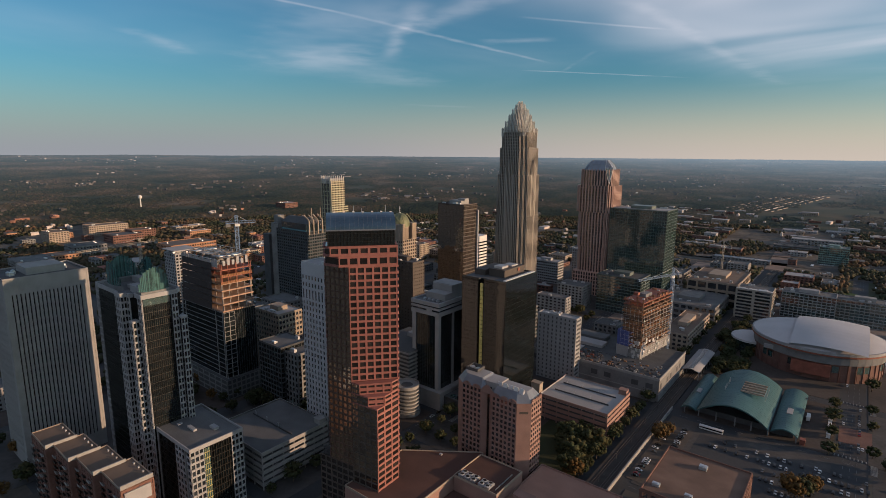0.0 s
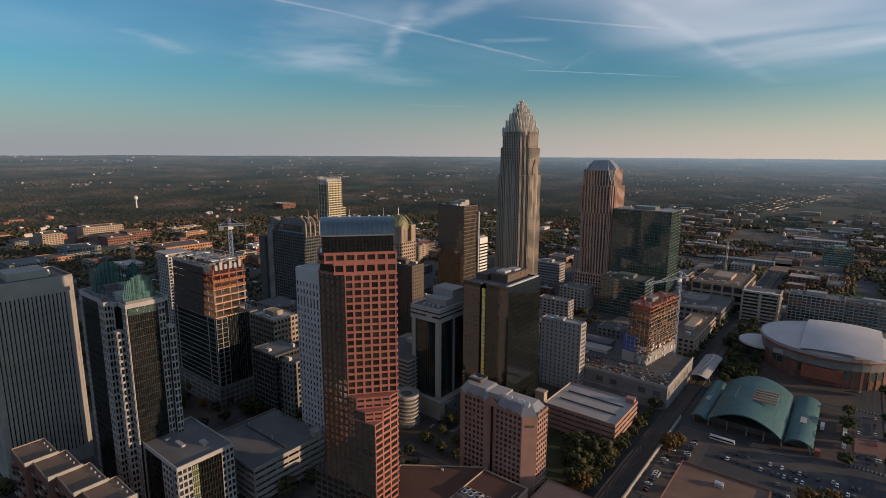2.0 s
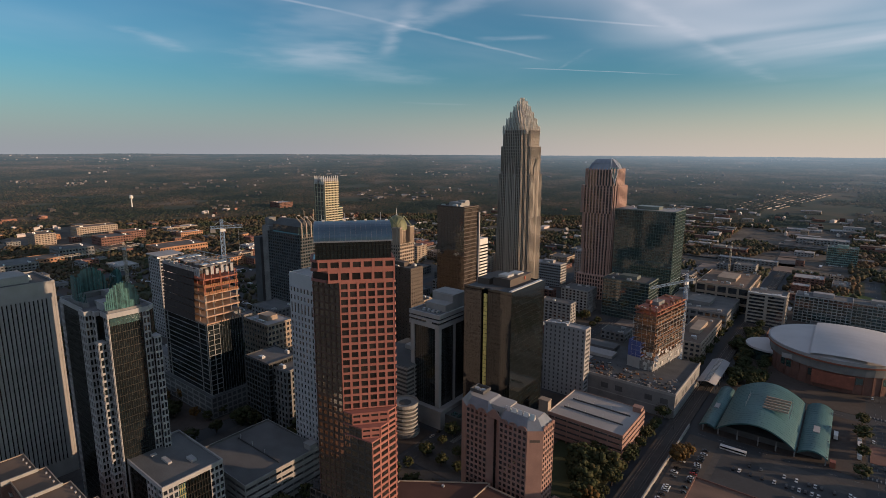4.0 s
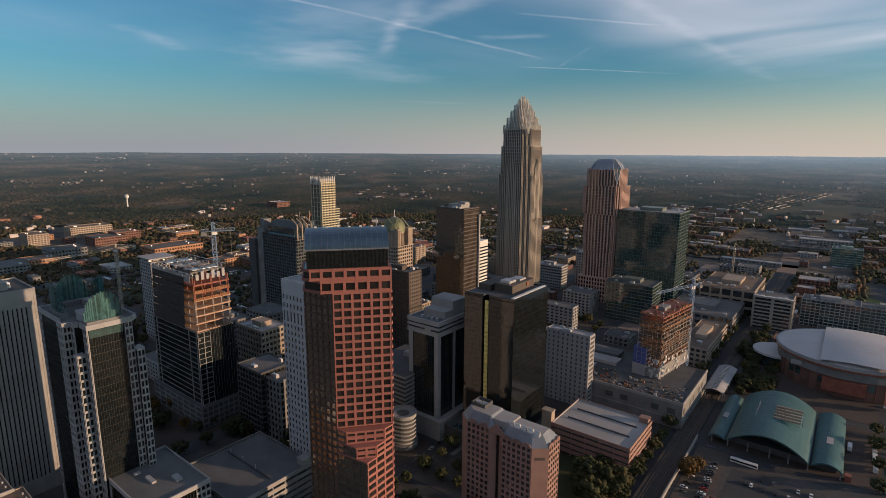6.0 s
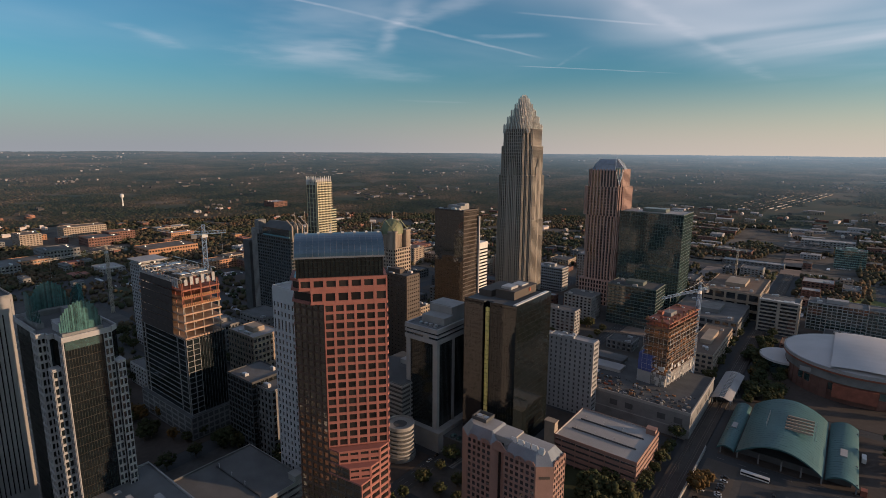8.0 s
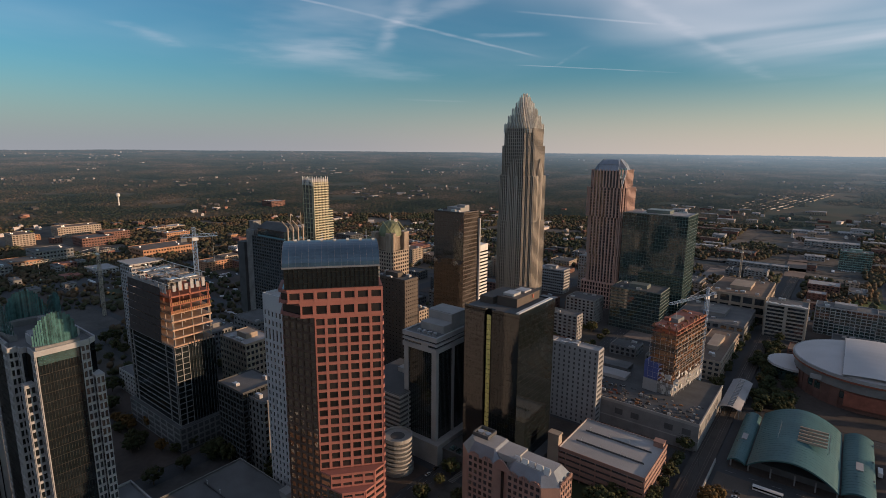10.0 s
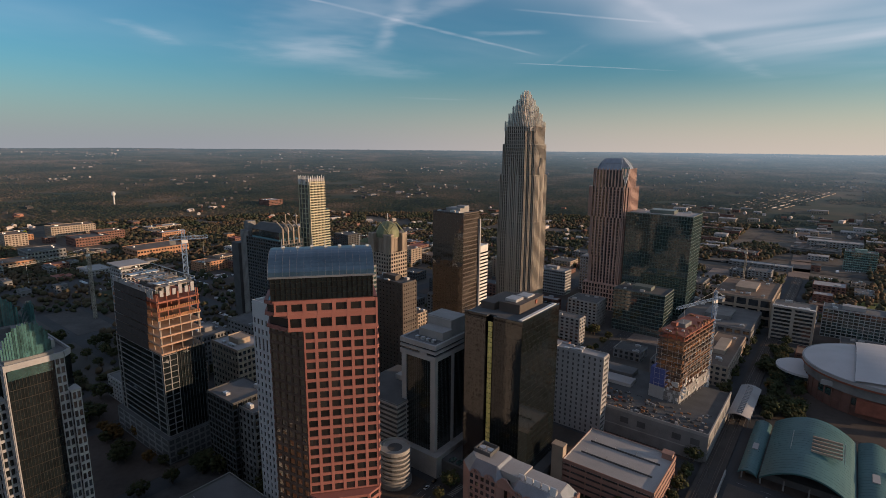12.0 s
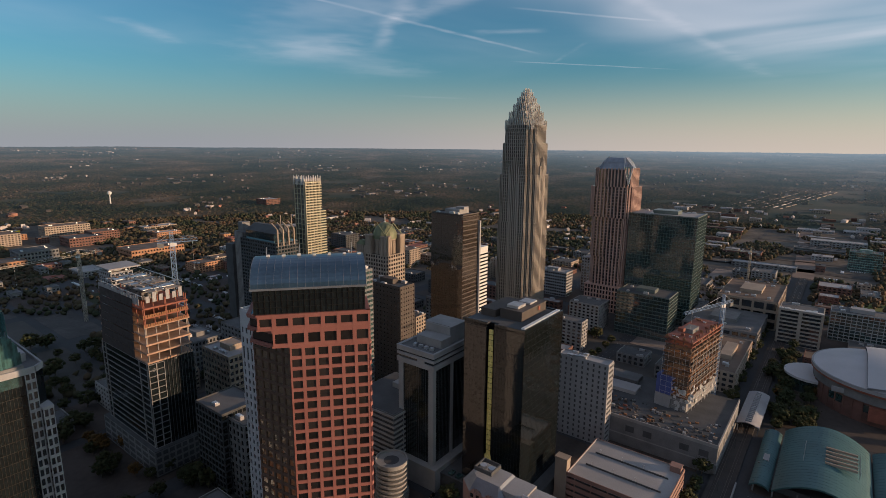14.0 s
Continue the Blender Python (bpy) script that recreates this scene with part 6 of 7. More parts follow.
slab("road", rect(-900, 240, 60, 1250), -0.4, 0.06, ASPHALT, "dark asphalt streets of the downtown grid")
BLOCK_BROWN = mat("brown_paving", (0.056, 0.044, 0.037), .95, vary=.4, scale=.03, fine=.3)
# LOT is lightened to stand in for haze over the far right blocks
LOT = mat("haze_pale_lot", (0.185, 0.150, 0.128), .95, vary=.5, scale=.025, fine=.25)
ASPHALT_OLD = mat("patched_asphalt", (0.060, 0.056, 0.053), .95, vary=.5, scale=.04, fine=.3)
ALONG = [(-860, -760), (-742, -640), (-622, -500), (-482, -428), (-418, -338), (-324, -212), (-200, -98), (-70, 20), (38, 110), (128, 220)]
ACROSS = [(50, 153), (162, 268), (280, 324), (334, 456), (470, 574), (588, 690), (706, 806), (822, 940), (956, 1080), (1096, 1230)]
for i, (a0, a1) in enumerate(ALONG):
    for j, (b0, b1) in enumerate(ACROSS):
        green = (i, j) in ((7, 9), (8, 9), (1, 5), (0, 5), (0, 6))
        slab("pavement", rect(a0, a1, b0, b1), 0.0, 0.21, GRASS if green else (LOT, BLOCK_BROWN, LOT, ASPHALT_OLD)[(i + j * 2) % 4] if i > 5 and j > 5 else (PAVE, BLOCK_BROWN, ASPHALT_OLD, PAVE, BLOCK_BROWN)[(i * 3 + j * 2) % 5], "raised paved city block")
# lane lines and crossings near the visible streets
g = Geo()
for a in (-206, 29, 119, -331):
    for b in range(260, 1240, 12):
        for k in (-3.4, 0.0, 3.4):
            p, q = street_xy(a + k, b), street_xy(a + k, b + 5)
            g.beam((*p, .07), (*q, .07), .13)
for b in (329, 463, 580, 698, 814, 948):
    for a in range(-70, 230, 12):
        p, q = street_xy(a, b), street_xy(a + 5, b)
        g.beam((*p, .07), (*q, .07), .13)
for a, b in ((29, 463), (-206, 329), (29, 580), (29, 329)):
    for k in range(9):
        p, q = street_xy(a - 8 + k * 2, b + 9), street_xy(a - 8 + k * 2, b + 12.5)
        g.beam((*p, .07), (*q, .07), .7)
        p, q = street_xy(a + 10, b - 7 + k * 1.8), street_xy(a + 13.5, b - 7 + k * 1.8)
        g.beam((*p, .07), (*q, .07), .7)
solid("lane_marking", g, PAINT_W, "worn white lane lines and crossings", kind="stuff")

# ---- railway ----
slab("railway_bed", rect(-90, -77.4, 220, 1240), 0.0, 1.4, mat("ballast", (0.048, 0.042, 0.038), 0.95, vary=0.35, scale=.2, fine=3), "raised ballast bed of the light railway")
for a in (-87.2, -85.8, -81.6, -80.2):
    g = Geo()
    p, q = street_xy(a, 220), street_xy(a, 1240)
    g.beam((*p, 1.5), (*q, 1.5), .22)
    solid("rail", g, mat("rail_steel", (0.11, 0.09, 0.075), .5, .5), "dark steel rail", "rail", "structure")
for a0, a1, h in ((-77.2, -76.5, 3.0),):
    slab("trackside_wall", rect(a0, a1, 230, 470), 0.0, h, PALE, "pale concrete wall beside the railway")
for i in range(16):
    t = thing("catenary_mast", "slim steel mast over the railway", "mast", -84, 250 + i * 34, group="catenary masts", spot=street_xy, size=(1, 1, 1))
    part("pole", Geo().beam((0, 0, 1.4), (0, 0, 8.2), .22), DARK_CONC, t)
    part("arm", Geo().beam((-3.6, 0, 7.8), (3.6, 0, 7.8), .12), DARK_CONC, t)

# car parks and the plaza
slab("car_park", rect(-74, -56, 338, 458), 0.0, 0.25, mat("old_asphalt", (0.072, 0.060, 0.050), .95, vary=.35, scale=.08), "worn brown asphalt car park")
slab("car_park", rect(40, 112, 376, 456), 0.0, 0.25, mat("grey_asphalt", (0.055, 0.053, 0.052), .95, vary=.35, scale=.08), "grey asphalt car park")
slab("car_park", rect(-52, 20, 340, 440), 0.0, 0.25, ASPHALT, "dark asphalt car park before the bus station")
slab("plaza", rect(22, 40, 500, 532), 0.0, 0.24, BRICK, "brick paved plaza strip")
slab("lawn", [(x - 4, y) for x, y in round_poly(30, 38, 28, 10, 1078)], 0.0, 0.5, mat("mown_lawn", (0.11, 0.12, 0.03), .95, vary=.2, scale=.05), "oval mown park lawn")
slab("lawn", rect(-800, -690, 360, 450), 0.0, 0.5, GRASS, "dull green field")
slab("embankment", rect(-140, -98, 310, 386), 0.0, 0.6, GRASS, "grass under the hotel trees")


# ---- cars ----
def make_car(colour):
    t = new("car")
    t.empty_display_size = .5
    body = Geo().prism([(-2.2, -.88), (2.2, -.88), (2.2, .88), (-2.2, .88)], .32, .78, [(-2.15, -.84), (2.1, -.84), (2.1, .84), (-2.15, .84)])
    part("body", body, colour, t)
    part("cabin", Geo().prism([(-1.5, -.78), (1.1, -.78), (1.1, .78), (-1.5, .78)], .78, 1.42, [(-1.0, -.62), (.45, -.62), (.45, .62), (-1.0, .62)]), GLASS_BLACK, t)
    part("roof_panel", Geo().box(-.98, .43, -.61, .61, 1.42, 1.46), colour, t)
    wheel = Geo()
    n = 10
    wheel.v = [(.33 * math.cos(2 * math.pi * i / n), y, .33 + .33 * math.sin(2 * math.pi * i / n)) for y in (-.1, .1) for i in range(n)]
    wheel.f = [tuple(range(n)), tuple(range(2 * n - 1, n - 1, -1))] + [(i, (i + 1) % n, n + (i + 1) % n, n + i) for i in range(n)]
    wm = wheel.mesh("wheel")
    for x in (-1.35, 1.35):
        for y in (-.82, .82):
            part("wheel", wm, ROOF_DARK, t, at=pose(x, y, 0))
    return t


CARS = []
for nm, col in (("white", (0.75, 0.75, 0.74)), ("silver", (0.45, 0.46, 0.47)), ("black", (0.02, 0.02, 0.022)), ("red", (0.35, 0.03, 0.025)), ("grey", (0.12, 0.125, 0.13))):
    c = make_car(mat(nm + "_car_paint", col, .25, .1, .08, 1, 5, 0))
    tagged(c, nm + " parked car on asphalt", "car", "parked cars")
    CARS.append(c)
spots = []
rng = random.Random(3)
for a0, b0, n, step, axis in ((-70, 344, 34, 3.0, "b"), (-61, 344, 34, 3.0, "b"), (-48, 436, 22, 3.0, "a"), (-46, 424, 20, 3.0, "a"), (-12, 410, 9, 3.0, "a"), (-12, 398, 9, 3.0, "a"), (-12, 386, 9, 3.0, "a"), (46, 384, 20, 3.0, "a"), (46, 396, 20, 3.0, "a"), (46, 408, 20, 3.0, "a"), (46, 420, 20, 3.0, "a"), (46, 440, 20, 3.0, "a"), (33, 480, 18, 7.0, "s"), (24, 590, 12, 8.0, "s"), (-208.5, 300, 20, 9.0, "s"), (-203.5, 304, 18, 10.0, "s"), (22, 376, 5, 9.0, "s"), (11, 416, 10, 3.0, "a"), (11, 427, 10, 3.0, "a"), (13, 439, 9, 3.0, "a"), (23, 494, 7, 3.0, "a"), (24, 538, 6, 3.0, "a")):
    for k in range(n):
        if rng.random() < (0.52 if axis != "s" else .45):
            spots.append((a0 + (k * step if axis == "a" else rng.uniform(-.3, .3)), b0 + (k * step if axis != "a" else rng.uniform(-.3, .3)), 90 if axis == "a" else (0 if axis == "b" else 90)))
first = {}
for a, b, turn in spots:
    k = rng.choices(range(5), (3, 3, 5, .8, 4))[0]
    x, y = street_xy(a, b)
    m = pose(x, y, .27, 0, 0, turn - GRID + rng.choice((0, 180)))
    if k not in first:
        first[k] = CARS[k]
        CARS[k].matrix_basis = m
    else:
        copy_thing(CARS[k], m)


def lorry(a, b, turn):
    t = thing("box_lorry", "white box lorry parked at the kerb", "lorry", a, b, .22, "parked lorries", turn=turn, spot=street_xy)
    part("box", Geo().box(-5, 3, -1.25, 1.25, 1.0, 4.0), WHITE_PAINT, t)
    part("cab", Geo().prism(rect(3.2, 5.4, -1.15, 1.15), .7, 2.9, rect(3.2, 4.9, -1.1, 1.1)), WHITE_PAINT, t)
    for x in (-3.6, -2.4, 4.2):
        for y in (-1.1, 1.1):
            part("wheel", Geo().prism(round_poly(.45, .45, 10), -.15, .15), ROOF_DARK, t, at=pose(x, y, .5, 90))


for a, b in ((16.6, 546), (16.6, 533), (16.6, 520), (16.6, 503), (4, 528)):
    lorry(a, b, 90)


def bus(a, b, turn):
    t = thing("city_bus", "long white city bus at the bus station kerb", "bus", a, b, .1, "buses", turn=turn, spot=street_xy, size=(1, 1, 1))
    part("body", Geo().box(-8, 8, -1.3, 1.3, .5, 3.1), WHITE_PAINT, t)
    part("window_band", Geo().box(-7.8, 7.9, -1.34, 1.34, 1.5, 2.5), GLASS_BLACK, t)
    for x in (-5, 5.4):
        for y in (-1.15, 1.15):
            part("wheel", Geo().prism(round_poly(.48, .48, 10), -.15, .15), ROOF_DARK, t, at=pose(x, y, .5, 90))


bus(-47, 450, 0)


# ---- trees ----
def blob_arrays(centres, radii, rng, squash=.8):
    """Jittered twenty-sided clumps at the given places: vertices and triangles."""
    f = (1 + 5 ** .5) / 2
    base = np.array([(-1, f, 0), (1, f, 0), (-1, -f, 0), (1, -f, 0), (0, -1, f), (0, 1, f), (0, -1, -f), (0, 1, -f), (f, 0, -1), (f, 0, 1), (-f, 0, -1), (-f, 0, 1)]) / math.hypot(1, f)
    tri = np.array([(0, 11, 5), (0, 5, 1), (0, 1, 7), (0, 7, 10), (0, 10, 11), (1, 5, 9), (5, 11, 4), (11, 10, 2), (10, 7, 6), (7, 1, 8), (3, 9, 4), (3, 4, 2), (3, 2, 6), (3, 6, 8), (3, 8, 9), (4, 9, 5), (2, 4, 11), (6, 2, 10), (8, 6, 7), (9, 8, 1)])
    n = len(centres)
    ang = rng.uniform(0, 6.28, n)
    c, s = np.cos(ang), np.sin(ang)
    p = np.repeat(base[None], n, 0)
    p = np.stack((p[..., 0] * c[:, None] - p[..., 1] * s[:, None], p[..., 0] * s[:, None] + p[..., 1] * c[:, None], p[..., 2] * squash), -1)
    p = p * (radii[:, None, None] * rng.uniform(.5, 1.4, (n, 12, 1))) + centres[:, None, :]
    t = tri[None] + 12 * np.arange(n)[:, None, None]
    return p.reshape(-1, 3), t.reshape(-1, 3)


def tri_mesh(name, v, t):
    me = bpy.data.meshes.new(name)
    me.vertices.add(len(v))
    me.vertices.foreach_set("co", v.astype(np.float32).ravel())
    me.loops.add(len(t) * 3)
    me.loops.foreach_set("vertex_index", t.astype(np.int32).ravel())
    me.polygons.add(len(t))
    me.polygons.foreach_set("loop_start", np.arange(0, len(t) * 3, 3, dtype=np.int32))
    me.update()
    me.validate()
    return me


def make_tree(seed, height, spread, leaf, label):
    rng = np.random.default_rng(seed)
    t = new("tree")
    t.empty_display_size = 1
    tagged(t, label, "tree", "city trees")
    g = Geo()
    k = height * .35
    g.prism(round_poly(.34, .34, 7), 0, k, round_poly(.2, .2, 7, .1, .05))
    for i in range(6):
        a = i * 1.05 + seed
        g.beam((.1, .05, k * (.6 + .07 * i)), (math.cos(a) * spread * .55, math.sin(a) * spread * .55, height * (.5 + .06 * (i % 4))), .2)
    part("trunk", g, BARK, t)
    n = 46
    u = rng.normal(size=(n, 3))
    u /= np.linalg.norm(u, axis=1)[:, None]
    r = rng.uniform(.35, 1.0, n) ** .6
    c = u * r[:, None] * np.array((spread, spread, height * .34)) + np.array((0, 0, height * .64))
    v1, t1 = blob_arrays(c, rng.uniform(.16, .34, n) * spread, rng)
    # loose leaf sprays round the outline
    m = 420
    u = rng.normal(size=(m, 3))
    u /= np.linalg.norm(u, axis=1)[:, None]
    q = u * rng.uniform(.8, 1.22, m)[:, None] * np.array((spread, spread, height * .36)) + np.array((0, 0, height * .64))
    d1, d2 = rng.normal(size=(m, 3)) * .34, rng.normal(size=(m, 3)) * .34
    v2 = np.stack((q, q + d1, q + d2), 1).reshape(-1, 3)
    t2 = np.arange(3 * m).reshape(-1, 3) + len(v1)
    part("crown", tri_mesh("crown", np.concatenate((v1, v2)), np.concatenate((t1, t2))), leaf, t)
    return t


KINDS = [make_tree(1, 11, 5.0, LEAF, "dull green street tree in autumn leaf"), make_tree(2, 13, 6.2, LEAF, "broad green-brown tree in autumn leaf"),
         make_tree(3, 10, 4.4, LEAF_ORANGE, "orange-leaved autumn street tree"), make_tree(4, 8, 3.6, LEAF, "small green street tree")]
rng = random.Random(12)
places = []


def grove(a0, a1, b0, b1, n, kinds=(0, 1, 3)):
    for _ in range(n):
        places.append((rng.uniform(a0, a1), rng.uniform(b0, b1), rng.choice(kinds), rng.uniform(.8, 1.3)))


def row(a0, b0, a1, b1, n, kinds=(0, 3)):
    for i in range(n):
        k = (i + rng.uniform(-.2, .2)) / max(1, n - 1)
        places.append((a0 + (a1 - a0) * k, b0 + (b1 - b0) * k, rng.choice(kinds), rng.uniform(.8, 1.15)))


grove(-120, -99, 322, 376, 16, (0, 1, 3))
grove(-104, -96, 312, 330, 4, (0, 2))
grove(-74, -68, 398, 440, 5, (2, 3))
grove(-8, 14, 382, 404, 5, (0, 1, 2))
grove(48, 62, 456, 474, 5, (1, 2, 0))
row(18, 470, 18, 566, 4, (0, 3))
row(-95, 320, -95, 470, 11, (0, 3, 3))
row(40, 480, 40, 690, 5, (0, 3))
row(-66, 580, -66, 690, 9, (0, 3))
row(-198, 222, -198, 330, 7, (0, 3))
row(-200, 410, -200, 456, 4, (0, 3))
row(-326, 170, -326, 456, 16, (0, 3))
row(-336, 270, -336, 456, 12, (0, 3))
row(-214, 470, -214, 690, 12, (0, 3))
row(-222, 160, -222, 222, 4, (0, 3))
row(-98, 470 + 120, -98, 940, 16, (0, 3))
row(-70, 700, -70, 940, 14, (0, 2, 3))
grove(-480, -340, 262, 290, 14)
grove(-640, -500, 150, 260, 46, (0, 1, 3, 3))
grove(-600, -440, 270, 330, 30, (0, 1, 2, 3))
grove(-480, -420, 150, 250, 22, (0, 1, 3))
grove(-330, -262, 222, 268, 16)
grove(-320, -270, 272, 322, 14)
grove(-200, -160, 225, 262, 8, (0, 2, 3))
grove(-198, -120, 290, 322, 12, (0, 1, 3))
grove(-420, -330, 600, 700, 18)
grove(130, 220, 480, 800, 26, (0, 1, 2))
grove(-300, -230, 620, 700, 14)
grove(-74, -42, 590, 680, 24, (0, 2, 3))
grove(-84, -66, 670, 780, 16, (0, 1, 3))
grove(-420, -345, 192, 255, 22, (0, 2, 3))
grove(-400, -330, 45, 90, 14, (0, 2, 3))
# the 290 trees nearest to the flight line are things; the ones behind them are one belt of woods
places.sort(key=lambda p: p[1])
used, belt_v, belt_t, belt_m, count = set(), [], [], [], 0
for i, (a, b, k, s) in enumerate(places):
    x, y = street_xy(a, b)
    m = pose(x, y, .2, 0, 0, rng.uniform(0, 360))
    tall = s * rng.uniform(.9, 1.1)
    if i < 290:
        ob = copy_thing(KINDS[k], m) if k in used else KINDS[k]
        used.add(k)
        ob.matrix_basis = m
        ob.scale = (s, s, tall)
        continue
    turn = np.array(m.to_3x3()) * np.array((s, s, tall))
    for piece in KINDS[k].children:
        me = piece.data
        me.calc_loop_triangles()
        co, tri = np.empty(len(me.vertices) * 3), np.empty(len(me.loop_triangles) * 3, dtype=np.int32)
        me.vertices.foreach_get("co", co)
        me.loop_triangles.foreach_get("vertices", tri)
        belt_v.append(co.reshape(-1, 3) @ turn.T + np.array((x, y, .2)))
        belt_t.append(tri.reshape(-1, 3) + count)
        belt_m.append(np.full(len(tri) // 3, (BARK, LEAF, LEAF_ORANGE).index(me.materials[0])))
        count += len(me.vertices)
belt = tri_mesh("tree_belt", np.concatenate(belt_v), np.concatenate(belt_t))
for stuff in (BARK, LEAF, LEAF_ORANGE):
    belt.materials.append(stuff)
belt.polygons.foreach_set("material_index", np.concatenate(belt_m).astype(np.int32))
tagged(new("tree_belt", belt), "dull green and orange autumn trees between the far blocks", "trees", kind="stuff")


# ---- low buildings that fill the remaining blocks ----
def fill_blocks():
    taken = []
    bpy.context.view_layer.update()
    for ob in scene.objects:
        if ob.parent is None and ob.type == "EMPTY" and ob.get("category") not in ("tree", "car", "mast", "lorry", "bus", "crane"):
            pts = [street_ab(*(c.matrix_world @ Vector(q)).xy) for c in ob.children for q in c.bound_box]
            if pts:
                taken.append((min(p[0] for p in pts), max(p[0] for p in pts), min(p[1] for p in pts), max(p[1] for p in pts)))
    taken += [(-96, -70, 0, 1300), (-75, 120, 330, 470), (40, 120, 470, 800), (-142, -90, 300, 395), (-30, 50, 1030, 1130), (-400, 60, 0, 330)]
    rng = random.Random(44)
    count = 0
    looks = ((CONC, ROOF_DARK), (BRICK, ROOF_BROWN), (TAN, ROOF_BROWN), (PALE, ROOF_GREY), (BRICK, ROOF_DARK), (DARK_CONC, ROOF_DARK), (BRICK, ROOF_WHITE), (TAN, ROOF_DARK))
    words = {CONC: "grey concrete", BRICK: "red brick", TAN: "tan brick", PALE: "pale concrete", DARK_CONC: "dark concrete", WHITE: "white rendered"}
    for a0, a1 in ALONG:
        for b0, b1 in ACROSS:
            if a1 < -490 and b1 < 580:
                continue
            for _ in range(9 if b0 < 800 else 13):
                w, d = rng.uniform(14, 40), rng.uniform(14, 42)
                a, b = rng.uniform(a0 + w + 3, max(a0 + w + 4, a1 - 3)), rng.uniform(b0 + 3, max(b0 + 4, b1 - d - 3))
                if a > a1 or b + d > b1 or any(a - w < q[1] + 4 and a > q[0] - 4 and b < q[3] + 4 and b + d > q[2] - 4 for q in taken):
                    continue
                z = rng.choice((5, 6, 8, 11, 14)) if b > 900 or a > -60 else rng.choice((9, 13, 18, 24, 30))
                wm, rf = rng.choice(looks)
                taken.append((a - w, a, b, b + d))
                grid_tower("low_building", words[wm] + " low building with a flat roof", a, b, w, d, z, wm, GLASS, max(2, round(z / 3.8)), max(3, round(w / 5)), max(3, round(d / 5)), 2.2, 1.7, seed=count, roof=rf, units=rng.choice((1, 2, 3)), pent=False, group="low downtown buildings", spot=street_xy)
                count += 1


fill_blocks()

WARM_BRICK = mat("orange_brick", (0.33, 0.175, 0.10), .9, vary=.25, scale=.1)
ROOF_DUN = mat("dun_roofing", (0.115, 0.095, 0.082), .95, vary=.4, scale=.06)

# ---- sunlit low buildings west of downtown ----
def low_block(label, a, b, w, d, z, wall_mat, floors, roof, seed, glass=GLASS):
    return grid_tower("low_building", label, a, b, w, d, z, wall_mat, glass, floors, max(3, round(w / 6)), max(3, round(d / 6)), 2.6, max(1.4, z / floors * .55), seed=seed, roof=roof, units=3, pent=False, group="low buildings west of downtown")


for row_ in ((-1403, 612, 50, 44, 24, TAN, 6, ROOF_BROWN, "round-cornered tan parking building"), (-1450, 720, 40, 100, 24, TAN, 5, ROOF_BROWN, "long beige office building in low sun"),
             (-1546, 690, 20, 24, 10, YELLOW, 2, ROOF_WHITE, "bright yellow clad hall"), (-1291, 690, 50, 74, 17, BRICK, 3, ROOF_DARK, "long red brick warehouse"),
             (-1323, 752, 40, 60, 20, BRICK, 4, ROOF_BROWN, "red brick loft building"), (-1080, 690, 60, 110, 14, WARM_BRICK, 2, ROOF_DUN, "long low tan warehouse with flat roof"),
             (-1182, 556, 50, 66, 20, CONC, 3, ROOF_DARK, "grey warehouse with flat roof in shade"), (-1156, 500, 44, 60, 12, WARM_BRICK, 2, ROOF_DUN, "tan low flat-roofed warehouse"),
             (-1116, 436, 60, 60, 15, CONC, 3, ROOF_GREY, "grey low office block in sun"), (-1096, 548, 20, 34, 9, BRICK, 2, STEEL_RED, "small building with red roof"),
             (-1250, 850, 24, 60, 13, WARM_BRICK, 3, ROOF_WHITE, "tan low-rise apartments among trees"), (-880, 676, 30, 54, 15, WARM_BRICK, 4, ROOF_DUN, "tan brick office block in low sun"),
             (-1000, 560, 44, 40, 8, PALE, 2, ROOF_WHITE, "low pale flat-roofed shed"), (-980, 820, 30, 70, 10, WHITE, 2, ROOF_WHITE, "long white flat-roofed shed"), (-1380, 900, 30, 90, 9, TAN, 2, ROOF_WHITE, "tan shed beyond the warehouses"),
             (-760, 800, 40, 30, 16, BRICK, 4, ROOF_BROWN, "brick apartment house among trees"), (-640, 905, 30, 44, 22, BRICK, 5, ROOF_DUN, "orange brick apartment house"), (-700, 1010, 24, 70, 10, BRICK, 3, STEEL_RED, "red-roofed row of small shops"),
             (-470, 1040, 30, 24, 24, TAN, 6, ROOF_WHITE, "tan mid-rise among trees"), (-560, 700, 30, 40, 20, CONC, 4, ROOF_GREY, "grey low office block in shade"), (-520, 470, 40, 36, 24, CONC, 5, ROOF_GREY, "grey concrete block in shadow"),
             (-1521, 1400, 50, 60, 30, BRICK, 6, ROOF_WHITE, "far brick office building with white bands"), (-170, 1010, 40, 50, 9, CONC, 2, ROOF_DARK, "low grey flat-roofed shed"), (-60, 1230, 90, 26, 7, CONC, 2, ROOF_WHITE, "long low white-roofed shed"),
             (10, 1780, 70, 40, 8, WHITE, 2, ROOF_WHITE, "long white-roofed warehouse shed"), (96, 1800, 60, 40, 8, WHITE, 2, ROOF_WHITE, "white-roofed warehouse at the edge of town"), (-120, 1340, 60, 40, 9, BRICK, 2, ROOF_DARK, "brick workshop with dark roof"),
             (60, 1560, 90, 40, 12, PALE, 3, ROOF_WHITE, "pale flat-roofed office row"), (-200, 1700, 90, 30, 8, BRICK, 2, ROOF_BROWN, "long brick railway shed"), (-330, 1420, 60, 40, 10, WHITE, 2, ROOF_WHITE, "white shed among trees")):
    a, b, w, d, z, wm, fl, rf, lab = row_
    low_block(lab, a, b, w, d, z, wm, fl, rf, int(abs(a)))



